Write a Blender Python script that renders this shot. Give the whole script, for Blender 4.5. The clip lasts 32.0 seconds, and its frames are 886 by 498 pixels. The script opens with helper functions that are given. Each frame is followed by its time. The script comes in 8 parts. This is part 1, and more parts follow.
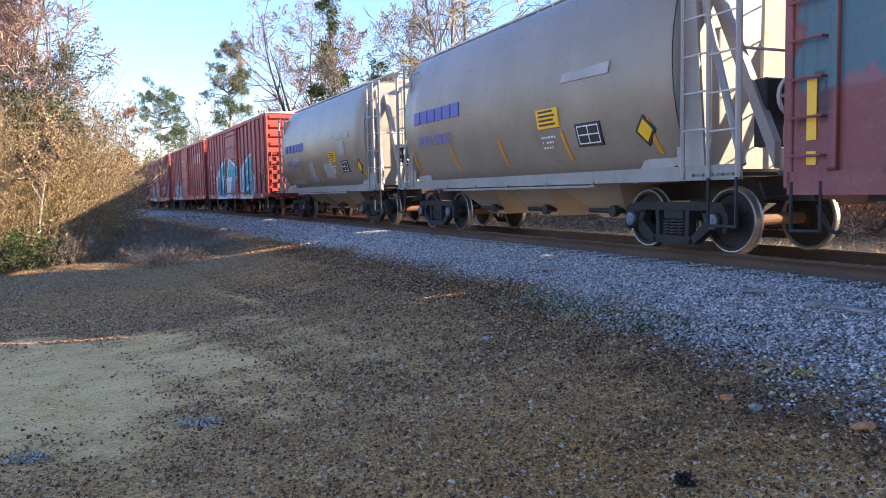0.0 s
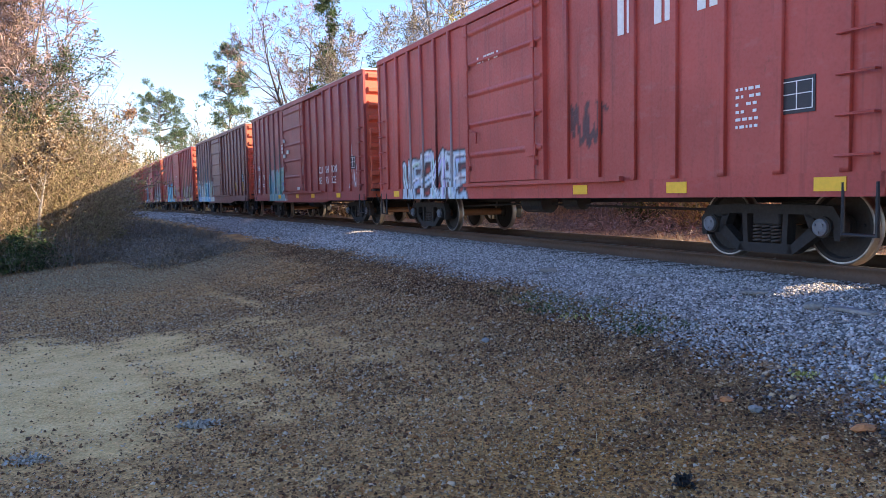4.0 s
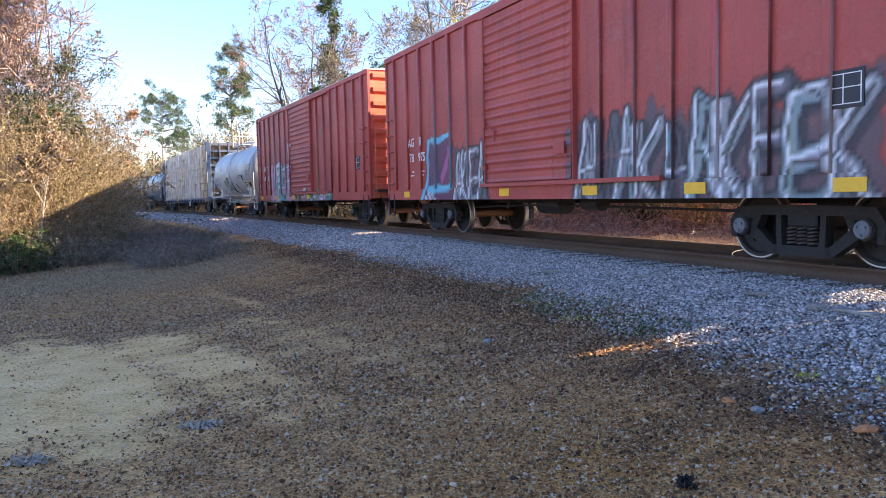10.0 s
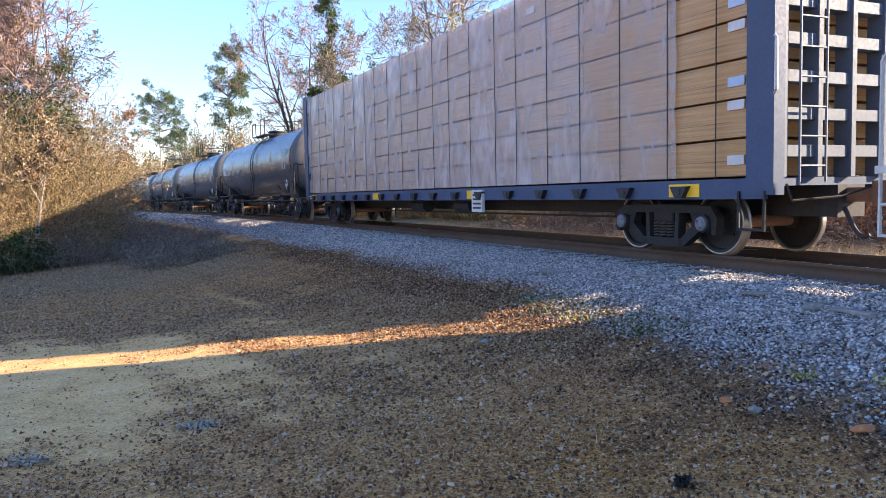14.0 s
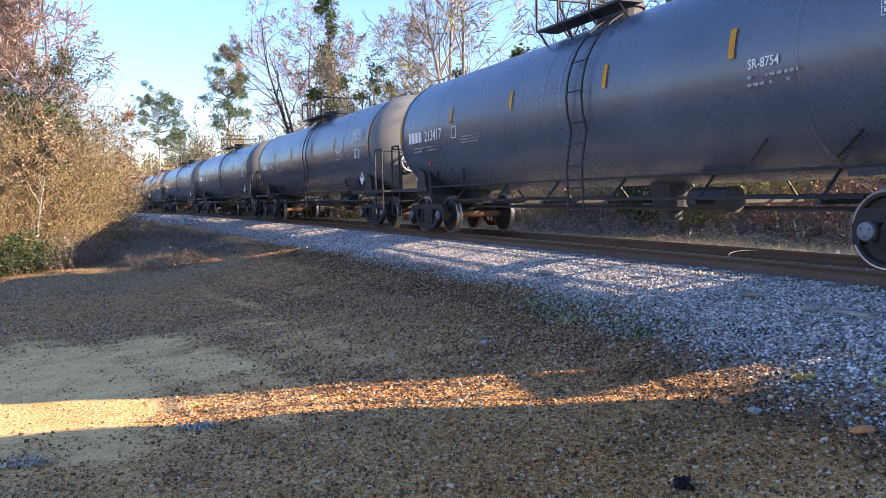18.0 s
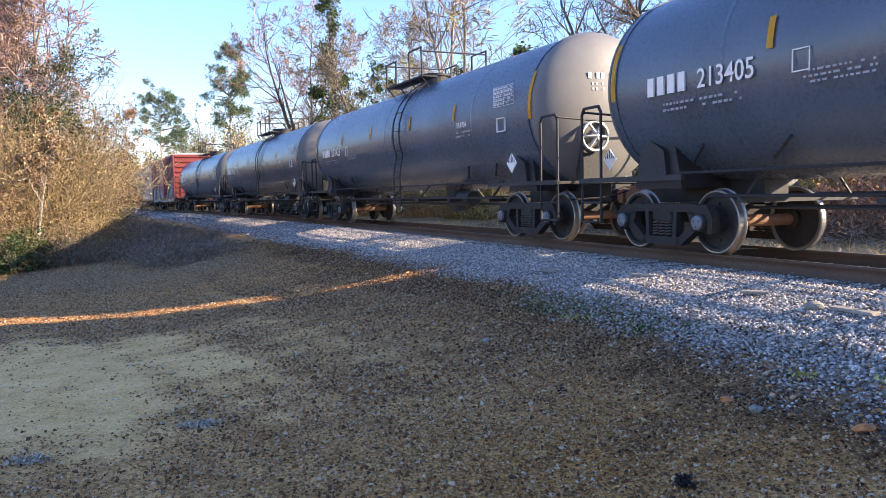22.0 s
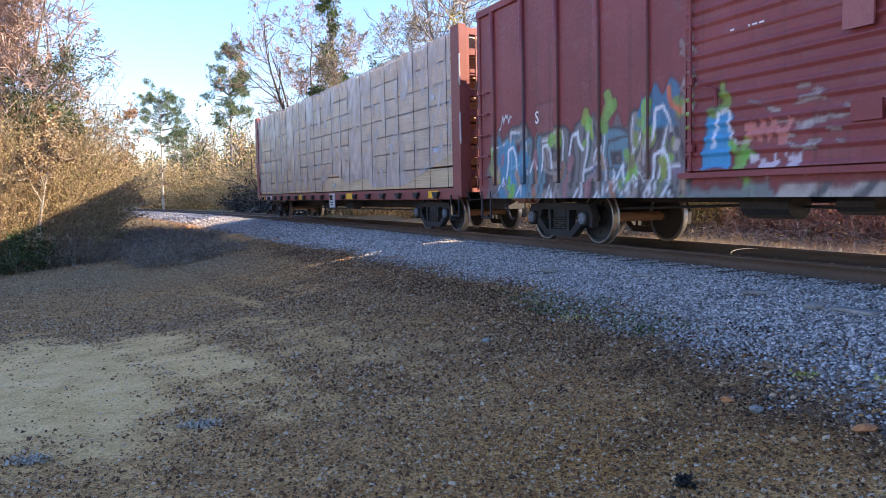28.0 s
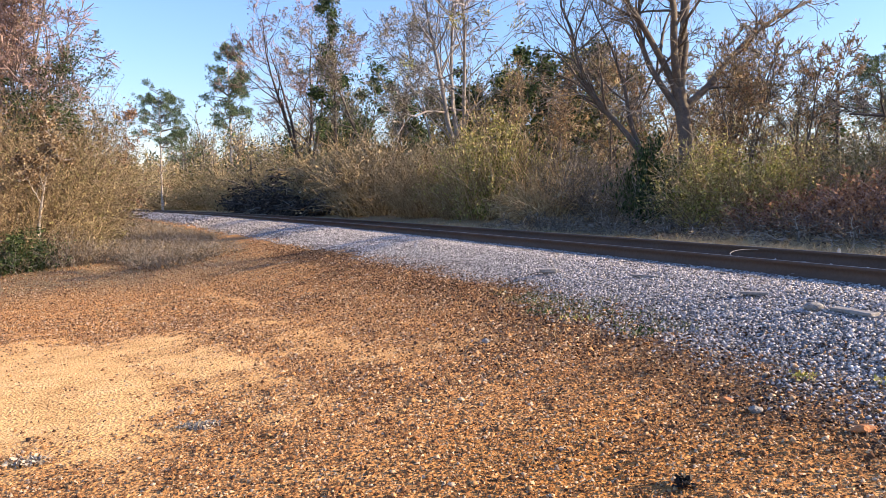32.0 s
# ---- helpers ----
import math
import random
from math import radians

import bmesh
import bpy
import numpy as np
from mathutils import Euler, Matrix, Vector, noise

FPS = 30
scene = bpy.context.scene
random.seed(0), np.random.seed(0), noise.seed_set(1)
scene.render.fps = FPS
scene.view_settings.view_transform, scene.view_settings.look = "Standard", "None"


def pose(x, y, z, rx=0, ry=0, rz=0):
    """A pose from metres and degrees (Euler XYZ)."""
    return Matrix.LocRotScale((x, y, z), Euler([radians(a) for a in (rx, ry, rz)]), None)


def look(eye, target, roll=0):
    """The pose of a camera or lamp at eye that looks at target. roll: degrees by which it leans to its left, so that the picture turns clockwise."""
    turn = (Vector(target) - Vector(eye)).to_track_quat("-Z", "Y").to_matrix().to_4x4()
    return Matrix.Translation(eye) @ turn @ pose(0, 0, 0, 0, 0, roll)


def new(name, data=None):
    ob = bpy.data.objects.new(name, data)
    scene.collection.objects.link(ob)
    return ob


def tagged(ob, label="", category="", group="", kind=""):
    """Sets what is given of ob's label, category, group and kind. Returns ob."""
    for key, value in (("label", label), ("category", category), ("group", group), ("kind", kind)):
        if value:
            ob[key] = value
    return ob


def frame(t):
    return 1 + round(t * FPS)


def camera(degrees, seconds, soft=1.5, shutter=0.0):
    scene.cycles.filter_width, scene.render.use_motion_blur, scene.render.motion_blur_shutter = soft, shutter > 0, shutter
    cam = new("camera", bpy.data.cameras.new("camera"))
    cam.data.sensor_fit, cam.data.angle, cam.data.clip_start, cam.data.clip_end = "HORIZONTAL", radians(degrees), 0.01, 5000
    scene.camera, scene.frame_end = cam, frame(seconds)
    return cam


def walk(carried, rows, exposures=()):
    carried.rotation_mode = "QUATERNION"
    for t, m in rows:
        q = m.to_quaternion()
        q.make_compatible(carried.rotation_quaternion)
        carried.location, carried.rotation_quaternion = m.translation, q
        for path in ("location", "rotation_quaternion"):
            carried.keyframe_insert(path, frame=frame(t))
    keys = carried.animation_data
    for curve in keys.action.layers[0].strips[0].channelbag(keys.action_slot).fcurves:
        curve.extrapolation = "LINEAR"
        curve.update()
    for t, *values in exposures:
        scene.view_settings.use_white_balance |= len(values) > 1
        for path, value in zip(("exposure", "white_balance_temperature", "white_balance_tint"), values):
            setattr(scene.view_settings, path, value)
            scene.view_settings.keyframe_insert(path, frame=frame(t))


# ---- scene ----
# Camera: a hand-held phone that hardly stirs. World: rail top at z = 0, x to the camera's right.
LENS = 60.0
EYE = Vector((0.0, 0.0, 0.936))
TILT, LEAN = 0.0709, -1.17
# seconds, drift of the view in thousandths of a radian (turn to the left, tilt up)
SWAY = [(0, 0.0, -3.3), (1, 0.0, -2.9), (2, -0.7, -1.9), (3, -1.1, -1.2), (5.5, 0.6, -1.0), (7, 0.8, -1.1), (9, 1.8, -1.1),
        (10, 1.8, 0.1), (11, 1.8, 0.9), (12, 0.8, 0.1), (13, 0.0, 0.0), (14.5, -1.4, 0.1), (16.5, -1.8, 1.2), (18, -1.9, 1.5),
        (19, -1.8, 1.1), (20, -0.8, 0.1), (21, -1.0, -1.0), (22, 0.0, -1.0), (23, 0.1, 0.0), (24, 1.0, 0.0), (25.5, 0.8, 0.0),
        (27.5, 0.9, -0.4), (28, 0.4, -1.0), (29, -0.7, 0.0), (30, -0.8, 0.4), (31, -0.7, 0.0), (32, -0.4, 0.0)]
cam = camera(LENS, 32.0, soft=0.55)


def aim(turn, lift):
    return look(EYE, EYE + Vector((-turn / 1000, 1.0, -math.tan(TILT - lift / 1000))), LEAN)


walk(cam, [(t, aim(a, b)) for t, a, b in SWAY], exposures=[(0, 1.84), (3.5, 1.80), (5.5, 1.98), (11.8, 1.94), (13, 1.78), (25.5, 1.76), (27.5, 1.86), (30.4, 1.84), (31.7, 1.20), (32, 1.20)])

# ---------------------------------------------------------------- light
SUN_TO = Vector((1.150, -0.098, 1.156 * math.tan(radians(22.3)))).normalized()
world = bpy.data.worlds.new("sky")
scene.world = world
world.use_nodes = True
wn = world.node_tree.nodes
sky = wn.new("ShaderNodeTexSky")
sky.sky_type, sky.sun_disc = "NISHITA", False
sky.sun_elevation = math.asin(SUN_TO.z)
sky.sun_rotation = math.atan2(SUN_TO.x, SUN_TO.y)
sky.altitude, sky.air_density, sky.dust_density, sky.ozone_density = 0, 1.45, 0.0, 5.0
wn["Background"].inputs["Strength"].default_value = 0.106
tint = wn.new("ShaderNodeMix")
tint.data_type, tint.blend_type = "RGBA", "MULTIPLY"
tint.inputs[0].default_value, tint.inputs[7].default_value = 1.0, (0.90, 0.90, 1.19, 1)
world.node_tree.links.new(sky.outputs[0], tint.inputs[6])
world.node_tree.links.new(tint.outputs[2], wn["Background"].inputs["Color"])
sun_data = bpy.data.lights.new("sun", "SUN")
sun_data.energy, sun_data.angle, sun_data.color = 4.8, radians(0.55), (1.0, 0.79, 0.57)
sun = new("sun", sun_data)
sun.matrix_world = look(SUN_TO * 100, (0, 0, 0))

# ---------------------------------------------------------------- materials
MATS = {}


def links_of(name):
    m = bpy.data.materials.new(name)
    m.use_nodes = True
    nt = m.node_tree
    return m, nt, nt.nodes, nt.links, nt.nodes["Principled BSDF"]


def noise_node(nt, co, scale, detail=4.0, rough=0.55, stretch=None):
    n = nt.nodes.new("ShaderNodeTexNoise")
    n.inputs["Scale"].default_value, n.inputs["Detail"].default_value, n.inputs["Roughness"].default_value = scale, detail, rough
    if stretch:
        mp = nt.nodes.new("ShaderNodeMapping")
        mp.inputs["Scale"].default_value = stretch
        nt.links.new(co, mp.inputs["Vector"])
        co = mp.outputs[0]
    nt.links.new(co, n.inputs["Vector"])
    return n.outputs["Fac"]


def ramp(nt, fac, stops):
    r = nt.nodes.new("ShaderNodeValToRGB")
    while len(r.color_ramp.elements) < len(stops):
        r.color_ramp.elements.new(0.5)
    for e, (p, c) in zip(r.color_ramp.elements, stops):
        e.position, e.color = p, (*c, 1) if len(c) == 3 else c
    nt.links.new(fac, r.inputs[0])
    return r.outputs[0]


def mixed(nt, fac, a, b, mode="MIX"):
    m = nt.nodes.new("ShaderNodeMix")
    m.data_type, m.blend_type = "RGBA", mode
    for value, socket in ((fac, m.inputs[0]), (a, m.inputs[6]), (b, m.inputs[7])):
        if isinstance(value, (int, float)):
            socket.default_value = value
        elif isinstance(value, tuple):
            socket.default_value = (*value, 1)
        else:
            nt.links.new(value, socket)
    return m.outputs[2]


def bump_of(nt, bsdf, height, strength, dist=0.02):
    b = nt.nodes.new("ShaderNodeBump")
    b.inputs["Strength"].default_value, b.inputs["Distance"].default_value = strength, dist
    nt.links.new(height, b.inputs["Height"])
    nt.links.new(b.outputs[0], bsdf.inputs["Normal"])


def coat(name, color, rough=0.5, dirt=0.35, grime=(0.09, 0.065, 0.05), fade=None, metal=0.0, painted=False, streak=0.5, bump=0.06):
    """Weathered paint on steel: fading, grime, streaks down the side; `painted` adds the spray paint of the sides."""
    if name in MATS:
        return MATS[name]
    m, nt, nodes, links, bsdf = links_of(name)
    co = nodes.new("ShaderNodeTexCoord").outputs["Object"]
    fade = fade or tuple(min(1, c * 1.3 + 0.008) for c in color)
    big = noise_node(nt, co, 0.7, 5)
    base = mixed(nt, ramp(nt, big, [(0.35, (0, 0, 0)), (0.7, (1, 1, 1))]), color, fade)
    if painted:
        at = nodes.new("ShaderNodeAttribute")
        at.attribute_name = "paint"
        base = mixed(nt, at.outputs["Alpha"], base, at.outputs["Color"])
    if painted:  # scuffs, chalky wear and long dark runs
        wear = ramp(nt, noise_node(nt, co, 1.6, 9, 0.74, (1.0, 1, 2.4)), [(0.55, (0, 0, 0)), (0.68, (0.38, 0.38, 0.38))])
        base = mixed(nt, wear, base, tuple(min(1, c * 0.8 + 0.09) for c in color))
        runs = ramp(nt, noise_node(nt, co, 4.0, 5, 0.6, (1.8, 1.8, 0.10)), [(0.56, (0, 0, 0)), (0.70, (0.45, 0.45, 0.45))])
        base = mixed(nt, runs, base, tuple(c * 0.35 + 0.012 for c in color))
    run = noise_node(nt, co, 3.0, 6, 0.6, (2.2, 2.2, 0.22))
    fine = noise_node(nt, co, 22.0, 5, 0.65)
    soil = mixed(nt, 0.5, run, fine)
    soil = ramp(nt, soil, [(0.5, (0, 0, 0)), (0.78, (dirt, dirt, dirt))])
    base = mixed(nt, soil, base, grime)
    spots = ramp(nt, noise_node(nt, co, 9.0, 8, 0.7), [(0.63, (0, 0, 0)), (0.70, (streak * 0.8,) * 3)])
    base = mixed(nt, spots, base, (0.13, 0.055, 0.028))
    links.new(base, bsdf.inputs["Base Color"])
    links.new(ramp(nt, fine, [(0.3, (rough - 0.1,) * 3), (0.7, (min(1, rough + 0.2),) * 3)]), bsdf.inputs["Roughness"])
    bsdf.inputs["Metallic"].default_value = metal
    bump_of(nt, bsdf, noise_node(nt, co, 5.0, 6), bump, 0.03)
    MATS[name] = m
    return m


def plain(name, color, rough=0.6, metal=0.0, vary=0.25, scale=8.0, bump=0.1, bscale=40.0, bdist=0.01):
    if name in MATS:
        return MATS[name]
    m, nt, nodes, links, bsdf = links_of(name)
    co = nodes.new("ShaderNodeTexCoord").outputs["Object"]
    a = tuple(c * (1 - vary) for c in color)
    b = tuple(min(1, c * (1 + vary)) for c in color)
    v = mixed(nt, 0.4, noise_node(nt, co, scale, 5), noise_node(nt, co, scale * 7, 3))
    links.new(ramp(nt, v, [(0.3, a), (0.7, b)]), bsdf.inputs["Base Color"])
    bsdf.inputs["Roughness"].default_value, bsdf.inputs["Metallic"].default_value = rough, metal
    bump_of(nt, bsdf, noise_node(nt, co, bscale, 4), bump, bdist)
    MATS[name] = m
    return m


def scatter_mat(name, stops, rough=0.85, trans=0.0, spec=0.3):
    """Colour by random island: stones, leaves, twigs."""
    m, nt, nodes, links, bsdf = links_of(name)
    g = nodes.new("ShaderNodeNewGeometry")
    col = ramp(nt, g.outputs["Random Per Island"], stops)
    co = nodes.new("ShaderNodeTexCoord").outputs["Object"]
    col = mixed(nt, 0.35, col, ramp(nt, noise_node(nt, co, 60, 3), [(0.3, (0.35, 0.35, 0.35)), (0.7, (1, 1, 1))]), "MULTIPLY")
    links.new(col, bsdf.inputs["Base Color"])
    bsdf.inputs["Roughness"].default_value = rough
    bsdf.inputs["Specular IOR Level"].default_value = spec
    if trans:
        t = nodes.new("ShaderNodeBsdfTranslucent")
        links.new(col, t.inputs["Color"])
        mx = nodes.new("ShaderNodeMixShader")
        mx.inputs[0].default_value = trans
        links.new(bsdf.outputs[0], mx.inputs[1])
        links.new(t.outputs[0], mx.inputs[2])
        links.new(mx.outputs[0], nodes["Material Output"].inputs["Surface"])
    MATS[name] = m
    return m


# ---------------------------------------------------------------- track geometry
HEADING, BEND0, BEND1, BEND2 = -1.1430, -0.001938, -0.005149, -0.001976
START_Y, GRADE = 21.69, -0.406
_g = np.arange(-420.0, 480.01, 0.5)
_b = np.clip(_g, -130, 30)
_th = HEADING + BEND0 * _b + BEND1 * _b ** 2 / 200 + BEND2 * _b ** 3 / 3e4
_cx, _cy = np.cumsum(np.cos(_th)) * 0.5, np.cumsum(np.sin(_th)) * 0.5
_i0 = int(np.searchsorted(_g, 0.0))
_cx, _cy = _cx - _cx[_i0], _cy - _cy[_i0] + START_Y


def rail_z(s):
    return GRADE * (np.clip(s, -170, 0) / 100) ** 2


def spot(s, side=0.0):
    """Plan point at s metres along the line, `side` metres from its centre towards the camera."""
    th = np.interp(s, _g, _th)
    return np.interp(s, _g, _cx) + side * np.sin(th), np.interp(s, _g, _cy) - side * np.cos(th)


def advance(t):
    return 11.2206 * (t - 16) - 0.0110905 * (t - 16) ** 2


# ---------------------------------------------------------------- mesh helpers
def part(name, bm, material, parent, label="", at=None, smooth=False):
    me = bpy.data.meshes.new(name)
    if smooth:
        for f in bm.faces:
            f.smooth = True
    bm.to_mesh(me)
    bm.free()
    me.materials.append(material)
    return again(name, me, parent, at, label)


def again(name, me, parent, at=None, label=""):
    ob = new(name, me)
    ob.parent = parent
    if at is not None:
        ob.matrix_local = at
    if label:
        ob["label"] = label
    return ob


def raw_mesh(name, verts, faces, material, smooth=False):
    me = bpy.data.meshes.new(name)
    v = np.asarray(verts, dtype=np.float32)
    f = np.asarray(faces, dtype=np.int32)
    n = f.shape[1]
    me.vertices.add(len(v))
    me.vertices.foreach_set("co", v.ravel())
    me.loops.add(f.size)
    me.loops.foreach_set("vertex_index", f.ravel())
    me.polygons.add(len(f))
    me.polygons.foreach_set("loop_start", np.arange(0, f.size, n, dtype=np.int32))
    me.polygons.foreach_set("loop_total", np.full(len(f), n, dtype=np.int32))
    if smooth:
        me.polygons.foreach_set("use_smooth", np.ones(len(f), dtype=bool))
    me.update(calc_edges=True)
    me.materials.append(material)
    return me


def box(bm, x0, x1, y0, y1, z0, z1):
    v = [bm.verts.new(p) for p in ((x0, y0, z0), (x1, y0, z0), (x1, y1, z0), (x0, y1, z0), (x0, y0, z1), (x1, y0, z1), (x1, y1, z1), (x0, y1, z1))]
    for q in ((3, 2, 1, 0), (4, 5, 6, 7), (0, 1, 5, 4), (1, 2, 6, 5), (2, 3, 7, 6), (3, 0, 4, 7)):
        bm.faces.new([v[i] for i in q])
    return v


def bar(bm, p, q, r, n=6, r2=None):
    """A round bar from p to q."""
    p, q = Vector(p), Vector(q)
    d = (q - p).normalized()
    u = d.orthogonal().normalized()
    w = d.cross(u)
    r2 = r if r2 is None else r2
    a = [bm.verts.new(p + (u * math.cos(i * math.tau / n) + w * math.sin(i * math.tau / n)) * r) for i in range(n)]
    b = [bm.verts.new(q + (u * math.cos(i * math.tau / n) + w * math.sin(i * math.tau / n)) * r2) for i in range(n)]
    for i in range(n):
        bm.faces.new((a[i], a[(i + 1) % n], b[(i + 1) % n], b[i]))
    bm.faces.new(a[::-1])
    bm.faces.new(b)


def pipe(bm, pts, r, n=6):
    """One bent tube through the points."""
    pts = [Vector(p) for p in pts]
    ring, u = [], None
    for i, p in enumerate(pts):
        a = (p - pts[i - 1]).normalized() if i else (pts[1] - p).normalized()
        b = (pts[i + 1] - p).normalized() if i < len(pts) - 1 else a
        d = (a + b).normalized()
        u = d.orthogonal().normalized() if u is None else (u - d * u.dot(d)).normalized()
        w = d.cross(u)
        k = r / max(0.6, d.dot(a))
        ring.append([bm.verts.new(p + (u * math.cos(j * math.tau / n) + w * math.sin(j * math.tau / n)) * k) for j in range(n)])
    for p, q in zip(ring, ring[1:]):
        for j in range(n):
            bm.faces.new((p[j], p[(j + 1) % n], q[(j + 1) % n], q[j]))
    bm.faces.new(ring[0][::-1])
    bm.faces.new(ring[-1])


def prism(bm, pts, y0, y1):
    """A plate with an outline in x and z, from y0 to y1."""
    a = [bm.verts.new((x, y0, z)) for x, z in pts]
    b = [bm.verts.new((x, y1, z)) for x, z in pts]
    n = len(pts)
    bm.faces.new(a)
    bm.faces.new(b[::-1])
    for i in range(n):
        bm.faces.new((a[(i + 1) % n], a[i], b[i], b[(i + 1) % n]))


def lathe(bm, prof, n=32, axis="y", at=(0, 0, 0)):
    """Turns (along, radius) pairs about an axis through `at`."""
    rings = []
    for h, r in prof:
        ring = []
        for i in range(n):
            c, s = math.cos(i * math.tau / n) * r, math.sin(i * math.tau / n) * r
            p = {"y": (c, h, s), "x": (h, c, s), "z": (c, s, h)}[axis]
            ring.append(bm.verts.new((p[0] + at[0], p[1] + at[1], p[2] + at[2])))
        rings.append(ring)
    for a, b in zip(rings, rings[1:]):
        for i in range(n):
            bm.faces.new((a[i], a[(i + 1) % n], b[(i + 1) % n], b[i]))
    bm.faces.new(rings[0][::-1])
    bm.faces.new(rings[-1])
    bmesh.ops.recalc_face_normals(bm, faces=bm.faces)


def bm_new():
    return bmesh.new()


def rounded(bm, w=0.012, seg=1):
    bmesh.ops.bevel(bm, geom=list(bm.edges), offset=w, segments=seg, affect="EDGES", clamp_overlap=True)
    return bm


LETTERS = {}


def letters(text, height, material, parent, at, label="", width=1.0, name="lettering", align="LEFT"):
    """Words in the built-in font, laid on the near side of a car; `at` is x, y, z of their foot."""
    key = (text, round(height, 3), material.name, align)
    if key not in LETTERS:
        cu = bpy.data.curves.new("lettering", "FONT")
        cu.body, cu.size, cu.align_x, cu.resolution_u, cu.offset = text, height * 1.38, align, 3, 0.012 * height
        tmp = new("lettering", cu)
        dg = bpy.context.evaluated_depsgraph_get()
        me = bpy.data.meshes.new_from_object(tmp.evaluated_get(dg))
        bpy.data.objects.remove(tmp)
        me.materials.clear()
        me.materials.append(material)
        LETTERS[key] = me
    m = Matrix.Translation(at) @ pose(0, 0, 0, 90) @ Matrix.Diagonal((width, 1, 1, 1))
    return again(name, LETTERS[key], parent, m, label)

# ---------------------------------------------------------------- paints
IRON = coat("truck iron", (0.020, 0.018, 0.017), 0.8, 0.4, (0.045, 0.034, 0.026), streak=0.2)
RUST = coat("rusty steel", (0.16, 0.075, 0.038), 0.75, 0.5, (0.06, 0.035, 0.022), streak=0.3)
BLACK = coat("black steel", (0.014, 0.014, 0.016), 0.6, 0.4, (0.035, 0.03, 0.026), streak=0.15)
TREAD = plain("worn wheel steel", (0.30, 0.28, 0.26), 0.4, 0.8, 0.2)
SPRING = coat("spring steel", (0.045, 0.035, 0.03), 0.6, 0.5)
WHITE = plain("white stencil paint", (0.78, 0.77, 0.74), 0.6, 0, 0.12, 14)
DARKINK = plain("dark stencil paint", (0.03, 0.03, 0.035), 0.6, 0, 0.2)
BLUEINK = plain("blue stencil paint", (0.10, 0.12, 0.40), 0.55, 0, 0.2)
YELLOW = plain("yellow reflective tape", (0.85, 0.48, 0.02), 0.45, 0, 0.12, 5)
ORANGE = plain("orange reflective tape", (0.62, 0.24, 0.035), 0.5, 0, 0.15, 5)
PLACARD = plain("white placard", (0.58, 0.57, 0.55), 0.55, 0, 0.15)
GALV = coat("galvanised steel", (0.45, 0.45, 0.44), 0.45, 0.5, (0.14, 0.11, 0.08), metal=0.3, streak=0.3)

# ---------------------------------------------------------------- running gear, shared by all cars
R_WHEEL, WHEELBASE = 0.457, 1.778


def mesh_of(bm, name, material, smooth=False):
    me = bpy.data.meshes.new(name)
    if smooth:
        for f in bm.faces:
            f.smooth = True
    bm.to_mesh(me)
    bm.free()
    me.materials.append(material)
    return me


